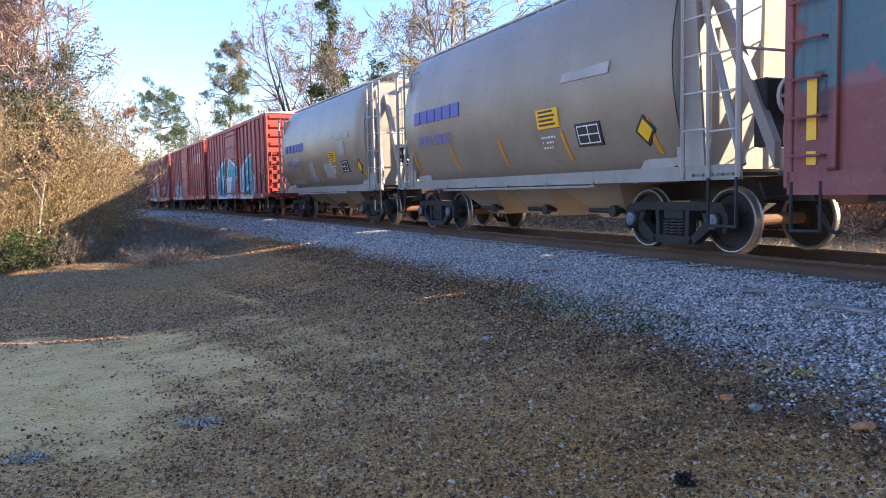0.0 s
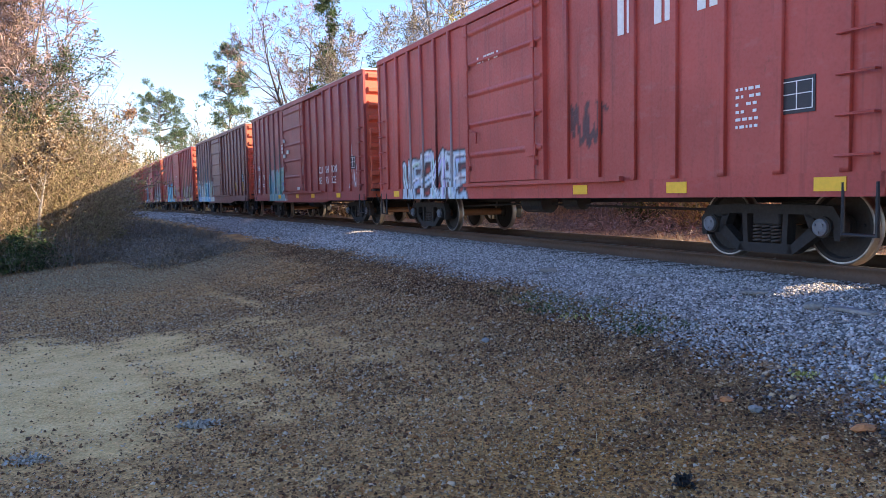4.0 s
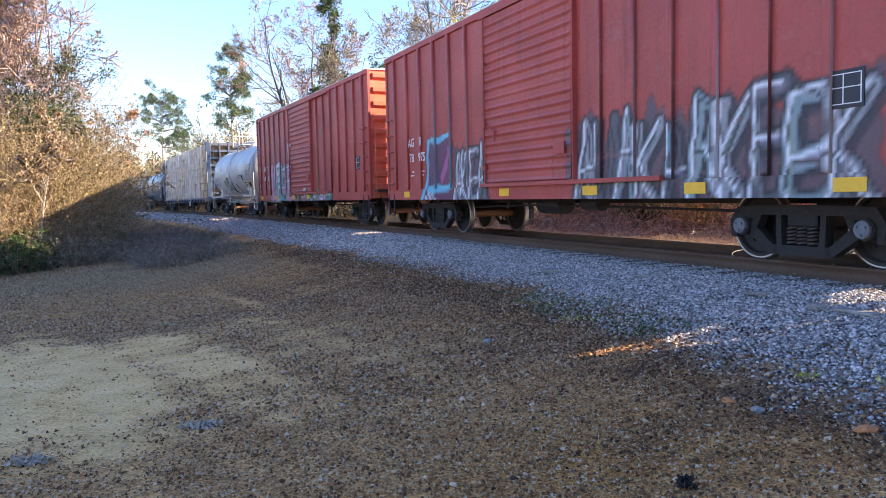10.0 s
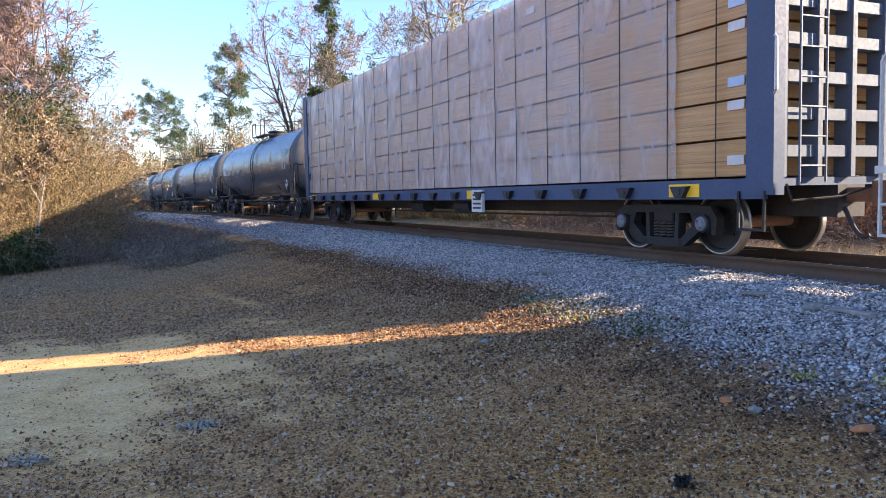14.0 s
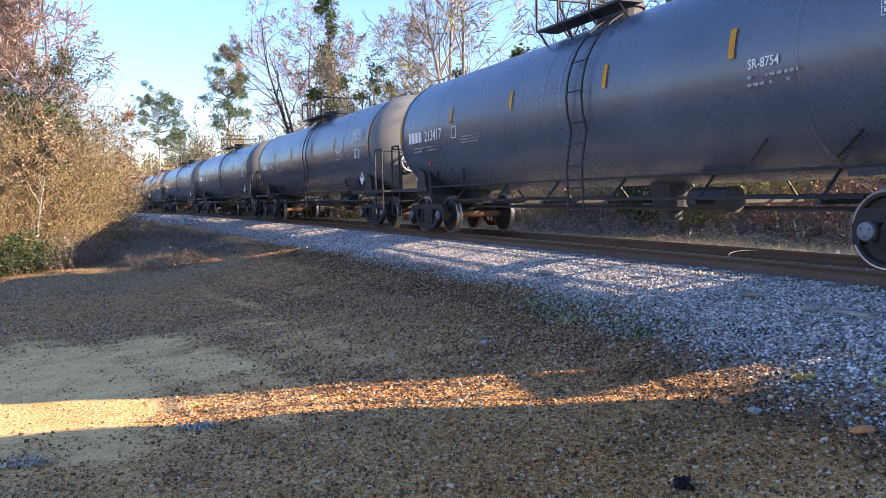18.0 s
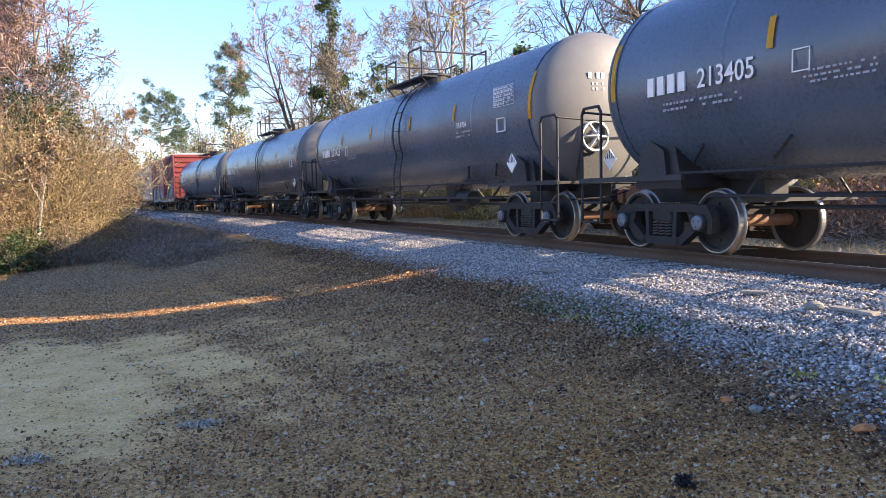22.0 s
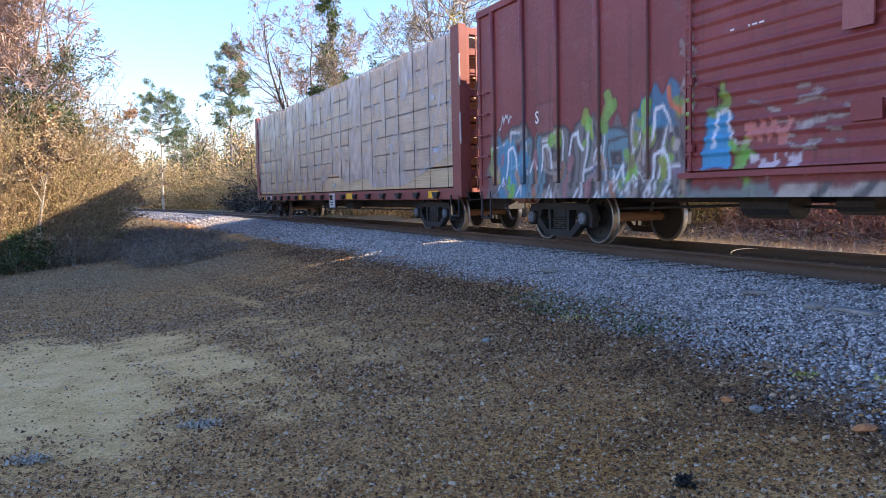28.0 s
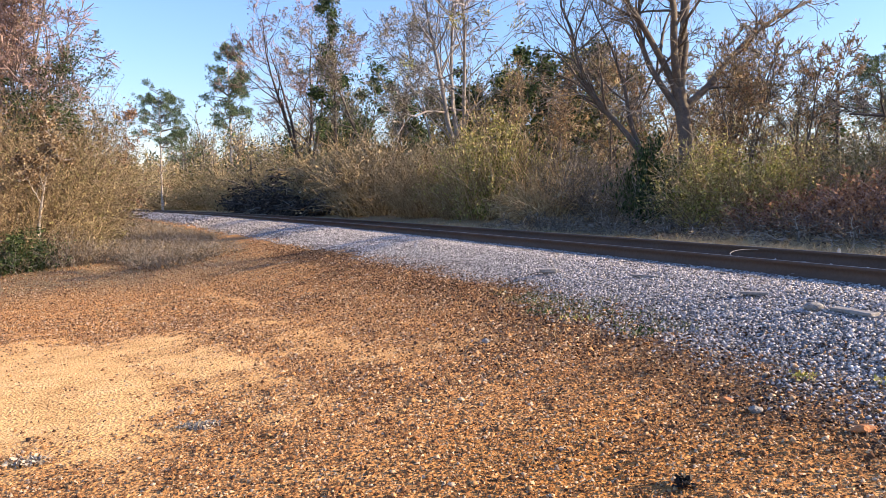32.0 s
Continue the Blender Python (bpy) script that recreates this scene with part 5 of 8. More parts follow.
def build_ground():
    S, Lt = np.meshgrid(GS, GL)
    s, l = S.ravel(), Lt.ravel()
    x, y = spot(s, l)
    v = np.stack([x, y, ground_z(s, l)], 1)
    i = np.arange(len(v)).reshape(len(GL), len(GS))
    f = np.stack([i[:-1, :-1], i[1:, :-1], i[1:, 1:], i[:-1, 1:]], -1).reshape(-1, 4)
    m, nt, nodes, links, bsdf = links_of("earth")
    co = nodes.new("ShaderNodeTexCoord").outputs["Object"]
    fine, mid = noise_node(nt, co, 26, 6, 0.7), noise_node(nt, co, 2.2, 6, 0.6)
    grit = nodes.new("ShaderNodeTexVoronoi")
    grit.inputs["Scale"].default_value = 34
    links.new(co, grit.inputs["Vector"])
    soil = ramp(nt, mixed(nt, 0.5, fine, mid), [(0.34, (0.16, 0.072, 0.03)), (0.45, (0.52, 0.275, 0.11)), (0.58, (0.70, 0.42, 0.18)), (0.68, (0.86, 0.60, 0.33))])
    soil = mixed(nt, ramp(nt, grit.outputs["Color"], [(0.25, (0, 0, 0)), (0.8, (0.5, 0.5, 0.5))]), soil, (0.42, 0.25, 0.115))
    sandc = ramp(nt, mixed(nt, 0.45, fine, mid), [(0.34, (0.48, 0.28, 0.115)), (0.5, (0.78, 0.52, 0.24)), (0.68, (0.88, 0.66, 0.38))])
    strawc = ramp(nt, fine, [(0.3, (0.16, 0.105, 0.05)), (0.6, (0.40, 0.30, 0.16)), (0.75, (0.5, 0.4, 0.24))])
    stonec = ramp(nt, grit.outputs["Color"], [(0.1, (0.07, 0.062, 0.055)), (0.5, (0.27, 0.25, 0.23)), (0.9, (0.52, 0.48, 0.45))])
    mossc = ramp(nt, fine, [(0.35, (0.05, 0.07, 0.02)), (0.65, (0.16, 0.18, 0.05))])
    clayc = ramp(nt, fine, [(0.32, (0.20, 0.08, 0.028)), (0.5, (0.48, 0.235, 0.07)), (0.66, (0.64, 0.38, 0.15))])
    mouldc = ramp(nt, fine, [(0.35, (0.05, 0.03, 0.018)), (0.55, (0.20, 0.115, 0.06)), (0.72, (0.40, 0.25, 0.13))])
    cells = nodes.new("ShaderNodeTexVoronoi")
    cells.inputs["Scale"].default_value = 58
    links.new(co, cells.inputs["Vector"])
    speck = ramp(nt, cells.outputs["Color"], [(0.15, (0.42, 0.40, 0.40)), (0.45, (0.85, 0.85, 0.85)), (0.8, (1.25, 1.25, 1.25))])
    soil, clayc, mouldc = (mixed(nt, 0.85, c, speck, "MULTIPLY") for c in (soil, clayc, mouldc))
    sandc = mixed(nt, 0.25, sandc, speck, "MULTIPLY")
    soil, sandc, clayc = (mixed(nt, 1.0, c, (1.10, 0.96, 0.80), "MULTIPLY") for c in (soil, sandc, clayc))
    col = soil
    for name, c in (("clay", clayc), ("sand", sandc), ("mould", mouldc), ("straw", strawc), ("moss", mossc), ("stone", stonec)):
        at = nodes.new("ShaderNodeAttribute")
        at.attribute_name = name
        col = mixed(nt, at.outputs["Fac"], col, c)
    links.new(col, bsdf.inputs["Base Color"])
    bsdf.inputs["Roughness"].default_value = 0.95
    bsdf.inputs["Specular IOR Level"].default_value = 0.15
    bump_of(nt, bsdf, mixed(nt, 0.5, fine, grit.outputs["Distance"]), 1.0, 0.035)
    me = raw_mesh("ground", v, f, m, True)
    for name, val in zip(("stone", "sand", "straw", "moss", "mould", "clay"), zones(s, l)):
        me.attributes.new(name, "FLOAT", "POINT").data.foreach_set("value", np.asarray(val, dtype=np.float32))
    return tagged(new("ground", me), "sandy dirt lot with dead leaves beside a railway bank", "ground", kind="structure")


build_ground()
RAILM = coat("rail steel", (0.080, 0.046, 0.027), 0.75, 0.4, (0.05, 0.032, 0.022), streak=0.4)
RAILTOP = plain("worn rail head", (0.15, 0.125, 0.10), 0.42, 0.7, 0.2)


def sweep(name, sec, side, s0, s1, material, closed=True, step=None):
    """A section of (across, up) pairs drawn along the line."""
    ss = dense([(s0, -80, 6), (-80, 40, 1.0), (40, s1, 10)]) if s0 < -80 else np.arange(s0, s1, 1.0)
    rows = []
    for du, dz in sec:
        x, y = spot(ss, side + du)
        rows.append(np.stack([x, y, rail_z(ss) + dz], 1))
    v = np.stack(rows, 1).reshape(-1, 3)
    n = len(sec)
    i = np.arange(len(v)).reshape(len(ss), n)
    j = np.roll(i, -1, axis=1)
    f = np.stack([i[:-1], i[1:], j[1:], j[:-1]], -1)
    f = f.reshape(-1, 4) if closed else f[:, :-1].reshape(-1, 4)
    return raw_mesh(name, v, f, material)


RAIL = [(-0.037, -0.001), (0.037, -0.001), (0.037, -0.035), (0.010, -0.05), (0.010, -0.15), (0.07, -0.17), (0.07, -0.18), (-0.07, -0.18), (-0.07, -0.17), (-0.010, -0.15), (-0.010, -0.05), (-0.037, -0.035)]
for side in (0.755, -0.755):
    r = tagged(new("rail", sweep("rail", RAIL, side, -415, 470, RAILM)), "rust-brown steel rail on the ballast", "rail", "rails of the track", "structure")
    tp = again("rail_head", sweep("rail_head", [(-0.03, 0.0), (0.03, 0.0), (0.03, -0.0005), (-0.03, -0.0005)], side, -415, 470, RAILTOP), r, None, "shiny running surface")


def build_ties():
    rng = random.Random(5)
    bm = bm_new()
    box(bm, -0.11, 0.11, -1.3, 1.3, -0.09, 0.09)
    bmesh.ops.bevel(bm, geom=list(bm.edges), offset=0.015, segments=1, affect="EDGES")
    wood = plain("weathered tie wood", (0.10, 0.075, 0.055), 0.9, 0, 0.35, 6, 0.5, 30)
    me = mesh_of(bm, "tie", wood)
    holder = new("railway_ties")
    tagged(holder, "dark weathered wooden ties bedded in ballast", "railway tie", kind="structure")
    for s in np.arange(-60, 24, 0.53):
        x, y = spot(s, rng.uniform(-0.05, 0.05))
        ob = again("tie", me, holder)
        th = float(np.interp(s, _g, _th))
        ob.matrix_local = pose(x, y, rail_z(s) - 0.265, 0, 0, math.degrees(th) + rng.uniform(-1, 1))


build_ties()

# ---------------------------------------------------------------- plants
BARK = plain("grey-brown bark", (0.135, 0.108, 0.083), 0.9, 0, 0.4, 3, 0.6, 14, 0.03)
PALEBARK = plain("pale bark", (0.42, 0.37, 0.31), 0.85, 0, 0.35, 3, 0.5, 14, 0.03)
GREYBARK = plain("grey bark", (0.25, 0.22, 0.19), 0.9, 0, 0.4, 3, 0.6, 14, 0.03)
DARKBARK = plain("dark bark", (0.075, 0.06, 0.05), 0.9, 0, 0.4, 3, 0.6, 14, 0.03)
TWIG_GREY = scatter_mat("grey twigs", [(0, (0.10, 0.08, 0.06)), (0.6, (0.26, 0.215, 0.165)), (1, (0.50, 0.44, 0.36))])
TWIG_GOLD = scatter_mat("golden canes", [(0, (0.30, 0.19, 0.08)), (0.5, (0.60, 0.42, 0.20)), (1, (0.85, 0.66, 0.38))])
TWIG_BROWN = scatter_mat("brown twigs", [(0, (0.12, 0.085, 0.05)), (0.6, (0.33, 0.235, 0.125)), (1, (0.58, 0.44, 0.26))])
TWIG_RED = scatter_mat("reddish twigs", [(0, (0.18, 0.11, 0.09)), (1, (0.50, 0.35, 0.28))])
TWIG_TAN = scatter_mat("tan canes", [(0, (0.20, 0.13, 0.06)), (0.5, (0.42, 0.30, 0.145)), (1, (0.68, 0.54, 0.32))])
STRAW = scatter_mat("dry grass", [(0, (0.34, 0.24, 0.12)), (0.6, (0.58, 0.45, 0.25)), (1, (0.76, 0.64, 0.42))], trans=0.2)
LEAF_BROWN = scatter_mat("dead brown leaves", [(0, (0.09, 0.05, 0.028)), (0.5, (0.27, 0.175, 0.09)), (1, (0.52, 0.40, 0.24))], trans=0.15)
LEAF_TAN = scatter_mat("pale dead leaves", [(0, (0.18, 0.12, 0.055)), (0.5, (0.46, 0.34, 0.165)), (1, (0.74, 0.58, 0.33))], trans=0.15)
LEAF_OLIVE = scatter_mat("olive leaves", [(0, (0.09, 0.08, 0.028)), (0.5, (0.26, 0.22, 0.085)), (1, (0.50, 0.42, 0.19))], trans=0.15)
LEAF_GREEN = scatter_mat("green leaves", [(0, (0.02, 0.04, 0.012)), (0.6, (0.06, 0.095, 0.028)), (1, (0.17, 0.21, 0.08))], trans=0.12)
LEAF_LIME = scatter_mat("yellow-green leaves", [(0, (0.12, 0.125, 0.025)), (0.5, (0.43, 0.40, 0.10)), (1, (0.72, 0.62, 0.24))], trans=0.15)
LEAF_RUST = scatter_mat("rusty leaves", [(0, (0.15, 0.065, 0.035)), (0.5, (0.38, 0.19, 0.10)), (1, (0.58, 0.36, 0.20))], trans=0.15)
NEEDLE = scatter_mat("pine needles", [(0, (0.04, 0.07, 0.04)), (0.5, (0.12, 0.17, 0.09)), (1, (0.25, 0.30, 0.16))], trans=0.3)


def unit(v):
    return v / np.maximum(np.linalg.norm(v, axis=-1, keepdims=True), 1e-9)


def shoots(rng, P, D, length, radius, m=4, wob=0.18, lift=0.0, tip=0.25):
    """Bent shoots from the points P along D. Gives their nodes, way and radii."""
    N = len(P)
    nodes = np.empty((N, m + 1, 3))
    ways = np.empty((N, m + 1, 3))
    nodes[:, 0], d = P, unit(D)
    ways[:, 0] = d
    st = (np.asarray(length) / m).reshape(-1, 1)
    for i in range(m):
        d = unit(d + rng.normal(0, wob, (N, 3)) + np.array([0, 0, lift]))
        nodes[:, i + 1] = nodes[:, i] + d * st
        ways[:, i + 1] = d
    radii = np.asarray(radius).reshape(-1, 1) * np.linspace(1, tip, m + 1)[None, :]
    return nodes, ways, radii


def fork(rng, nodes, ways, radii, n, lo=0.3, spread=0.8, k_len=(0.3, 0.6), k_rad=0.5, lengths=None):
    """n side shoots on the given ones: where they start, their way, length and radius."""
    N, m = nodes.shape[0], nodes.shape[1] - 1
    who = rng.integers(0, N, n)
    t = lo + (1 - lo) * rng.random(n) ** 0.8
    f = t * m
    i = np.minimum(f.astype(int), m - 1)
    w = (f - i)[:, None]
    P = nodes[who, i] * (1 - w) + nodes[who, i + 1] * w
    D = unit(ways[who, i] + rng.normal(0, spread, (n, 3)))
    total = np.linalg.norm(nodes[who, -1] - nodes[who, 0], axis=1)
    L = total * rng.uniform(*k_len, n) * (1.15 - 0.5 * t)
    R = radii[who, i] * k_rad * rng.uniform(0.7, 1.1, n)
    return P, D, L, R


def wood_mesh(name, groups, material):
    """Tapered tubes: groups of (nodes, radii, sides)."""
    vs, fs, base = [], [], 0
    for nodes, radii, k in groups:
        N, m1, _ = nodes.shape
        d = unit(np.gradient(nodes, axis=1))
        ref = np.where(np.abs(d[..., 2:3]) < 0.9, np.array([0, 0, 1.0]), np.array([1.0, 0, 0]))
        u = unit(np.cross(d, ref))
        w = np.cross(d, u)
        if k == 2:
            tw = np.random.default_rng(N).uniform(0, math.pi, (N, 1, 1))
            u = u * np.cos(tw) + w * np.sin(tw)
        ang = np.arange(k) * math.tau / k
        ring = nodes[:, :, None] + radii[:, :, None, None] * (u[:, :, None] * np.cos(ang)[:, None] + w[:, :, None] * np.sin(ang)[:, None])
        vs.append(ring.reshape(-1, 3))
        i = base + np.arange(N * m1 * k).reshape(N, m1, k)
        j = np.roll(i, -1, axis=2)
        if k == 2:
            i, j = i[..., :1], i[..., 1:]
        fs.append(np.stack([i[:, :-1], j[:, :-1], j[:, 1:], i[:, 1:]], -1).reshape(-1, 4))
        base += N * m1 * k
    return raw_mesh(name, np.concatenate(vs), np.concatenate(fs), material, True)


def leaf_mesh(name, rng, P, size, material, long=1.6, flat=0.0, way=None):
    """Folded leaves at the points P."""
    n = len(P)
    a = unit(rng.normal(0, 1, (n, 3))) if way is None else unit(way + rng.normal(0, 0.35, (n, 3)))
    b = unit(np.cross(a, rng.normal(0, 1, (n, 3)) + np.array([0, 0, flat])))
    c = np.cross(a, b)
    s = (np.asarray(size) * rng.uniform(0.6, 1.3, n))[:, None]
    tip, root = P + a * s * long, P
    mid = P + a * s * long * 0.5
    v = np.stack([root, mid + b * s * 0.5 + c * s * 0.12, tip, mid - b * s * 0.5 + c * s * 0.12], 1).reshape(-1, 3)
    i = np.arange(n * 4).reshape(n, 4)
    return raw_mesh(name, v, i, material)


def here(px, depth):
    """Plan point at a bearing (tangent from the view's axis) and depth."""
    return px * depth, depth


def floor_at(x, y):
    """Height of the ground at a plan point."""
    i = int(np.argmin((_cx - x) ** 2 + (_cy - y) ** 2))
    th = _th[i]
    l = (x - _cx[i]) * math.sin(th) - (y - _cy[i]) * math.cos(th)
    return float(ground_z(np.array([_g[i]]), np.array([l]))[0]), _g[i], l


def rooted(name, x, y, label, category, group="", sink=0.05):
    ob = new(name)
    ob.matrix_world = pose(x, y, floor_at(x, y)[0] - sink)
    return tagged(ob, label, category, group)


def tree(x, y, h, seed, label, r=0.22, trunks=1, bark=None, twig=None, limbs=26, bare_to=0.35, lean=(0, 0), spread=0.75, leaves=None, n_leaf=0,
         leaf_size=0.10, sub=(160, 700, 1600), lift=0.05, name="tree", limb_len=(0.3, 0.6), clumps=0, clump_mat=None):
    """A bare or leafy broad tree."""
    rng = np.random.default_rng(seed)
    ob = rooted(name, x, y, label, "tree")
    P = rng.normal(0, 0.15 if trunks > 1 else 0.001, (trunks, 3)) * np.array([1, 1, 0])
    D = np.tile(np.array([lean[0], lean[1], 1.0]), (trunks, 1)) + (rng.normal(0, 0.16, (trunks, 3)) * np.array([1, 1, 0]) if trunks > 1 else 0)
    t = shoots(rng, P, D, np.full(trunks, h) * rng.uniform(0.85, 1, trunks), np.full(trunks, r) * rng.uniform(0.75, 1, trunks), 9, 0.06, 0.03, 0.15)
    t[2][:, 0] *= 1.25
    me = wood_mesh("trunk", [(t[0], t[2], 9)], bark or BARK)
    again("trunk", me, ob)
    l1 = shoots(rng, *fork(rng, *t, limbs, bare_to, spread, limb_len, 0.55), 6, 0.16, lift, 0.2)
    l2 = shoots(rng, *fork(rng, *l1, sub[0], 0.2, 0.7, (0.3, 0.65), 0.5), 5, 0.2, lift, 0.25)
    again("branchwork", wood_mesh("branchwork", [(l1[0], l1[2], 6), (l2[0], np.maximum(l2[2], 0.012), 4)], bark or BARK), ob)
    l3 = shoots(rng, *fork(rng, *l2, sub[1], 0.1, 0.7, (0.35, 0.7), 0.5), 3, 0.24, lift, 0.4)
    l4 = shoots(rng, *fork(rng, *l3, sub[2], 0.1, 0.6, (0.35, 0.8), 0.6), 2, 0.22, 0, 0.6)
    fine = max(0.008, h * 0.0008)
    tw = again("twig_mass", wood_mesh("twig_mass", [(l3[0], np.maximum(l3[2], fine * 1.5), 2), (l4[0], np.maximum(l4[2], fine * 1.2), 2)], twig or TWIG_GREY), ob)
    tw["kind"] = "stuff"
    if n_leaf:
        who = rng.integers(0, len(l4[0]), n_leaf)
        pts = l4[0][who, rng.integers(0, 3, n_leaf)] + rng.normal(0, leaf_size, (n_leaf, 3))
        lf = again("foliage", leaf_mesh("foliage", rng, pts, np.full(n_leaf, leaf_size), leaves), ob)
        lf["kind"] = "stuff"
    if clumps:
        who = rng.integers(0, len(l3[0]), clumps)
        c = l3[0][who, 2]
        pts = (c[:, None] + rng.normal(0, 0.30, (clumps, 130, 3))).reshape(-1, 3)
        mt = again("leaf_clump", leaf_mesh("leaf_clump", rng, pts, np.full(len(pts), leaf_size), clump_mat or LEAF_GREEN), ob)
        mt["kind"] = "stuff"
    return ob


def pine(x, y, h, seed, label, crown=0.45, width=4.0, n=46):
    rng = np.random.default_rng(seed)
    ob = rooted("pine_tree", x, y, label, "tree")
    t = shoots(rng, np.zeros((1, 3)), np.array([[0.02, 0, 1.0]]), [h], [h * 0.011], 10, 0.02, 0.02, 0.2)
    again("trunk", wood_mesh("trunk", [(t[0], t[2], 8)], PALEBARK), ob)
    z = h * (1 - crown * rng.random(n) ** 0.9)
    a = rng.uniform(0, math.tau, n)
    D = np.stack([np.cos(a), np.sin(a), rng.uniform(-0.1, 0.5, n)], 1)
    k = np.clip((h - z) / (h * crown), 0.12, 1)
    L = width * (0.35 + 0.65 * np.sin(k * 2.4)) * rng.uniform(0.6, 1.1, n)
    P = np.stack([np.interp(z, t[0][0, :, 2], t[0][0, :, i]) for i in range(3)], 1)
    b = shoots(rng, P, D, L, np.full(n, h * 0.0035), 5, 0.14, 0.06, 0.3)
    b2 = shoots(rng, *fork(rng, *b, n * 4, 0.35, 0.6, (0.2, 0.4), 0.5), 3, 0.2, 0.08, 0.4)
    again("branchwork", wood_mesh("branchwork", [(b[0], b[2], 5), (b2[0], np.maximum(b2[2], 0.02), 3)], BARK), ob)
    ends = np.concatenate([b[0][:, -1], b2[0][:, -1]])
    per = 40
    c = np.repeat(ends, per, axis=0)
    way = unit(rng.normal(0, 1, c.shape) + np.array([0, 0, 0.5]))
    pts = c + way * rng.uniform(0, h * 0.018, (len(c), 1))
    nd = again("needle_mass", leaf_mesh("needle_mass", rng, pts, np.full(len(pts), h * 0.0042), NEEDLE, 3.6, way=way), ob)
    nd["kind"] = "stuff"
    return ob


def bush_mesh(seed, w, h, stems, twigs, leaves, stem_mat, leaf_mat, leaf_size=0.05, arch=-0.06, thick=0.012, d=None, start=0.15, clumps=90, fill=0.6, low=0.0):
    """Parts of a thicket: canes that rise and arch over, twigs, and leaves in uneven clumps under a domed outline."""
    rng = np.random.default_rng(seed)
    d = d or w
    a, q = rng.uniform(0, math.tau, stems), np.sqrt(rng.random(stems))
    P = np.stack([np.cos(a) * q * w * 0.40, np.sin(a) * q * d * 0.40, np.full(stems, -0.05)], 1)
    D = np.stack([np.cos(a) * q * 0.5 + rng.normal(0, 0.22, stems), np.sin(a) * q * 0.5 + rng.normal(0, 0.22, stems), np.ones(stems)], 1)
    crown = 1 - 0.45 * q ** 2
    s = shoots(rng, P, D, h * crown * rng.uniform(0.65, 1.12, stems), rng.uniform(0.6, 1.4, stems) * thick, 4, 0.16, arch * 1.4, 0.35)
    t = shoots(rng, *fork(rng, *s, twigs, start, 0.75, (0.15, 0.42), 0.7), 2, 0.25, arch * 0.5, 0.5)
    wood = wood_mesh("cane_mass", [(s[0], s[2], 3), (t[0], np.maximum(t[2], thick * 0.45), 2)], stem_mat)
    leaf = None
    if leaves:
        n1 = int(leaves * (1 - fill))
        who = rng.integers(0, len(t[0]), n1)
        pts = t[0][who, rng.integers(0, 3, n1)] + rng.normal(0, leaf_size, (n1, 3))
        g = unit(rng.normal(0, 1, (clumps, 3)))
        g[:, 2] = np.abs(g[:, 2])
        rr = rng.uniform(0.35, 1.0, (clumps, 1)) ** 0.6 * rng.uniform(0.82, 1.08, (clumps, 1))
        c = g * rr * np.array([w * 0.5, d * 0.5, h * 0.94])
        c[:, 2] = np.maximum(c[:, 2], low + 0.2)
        n2 = leaves - n1
        who = rng.integers(0, clumps, n2)
        more = c[who] + rng.normal(0, 1, (n2, 3)) * (rng.uniform(0.07, 0.22, clumps)[who] * min(1.6, h / 2.8))[:, None]
        pts = np.concatenate([pts, more])
        pts = pts[pts[:, 2] > 0.03]
        leaf = leaf_mesh("foliage", rng, pts, np.full(len(pts), leaf_size), leaf_mat)
    return wood, leaf


def bush(proto, x, y, label, turn=0.0, size=(1, 1, 1), name="bush", group=""):
    ob = rooted(name, x, y, label, "bush", group)
    ob.matrix_world = ob.matrix_world @ pose(0, 0, 0, 0, 0, turn)
    for me, nm in zip(proto, ("cane_mass", "foliage")):
        if me:
            p = again(nm, me, ob, Matrix.Diagonal((*size, 1)))
            p["kind"] = "stuff"
    return ob


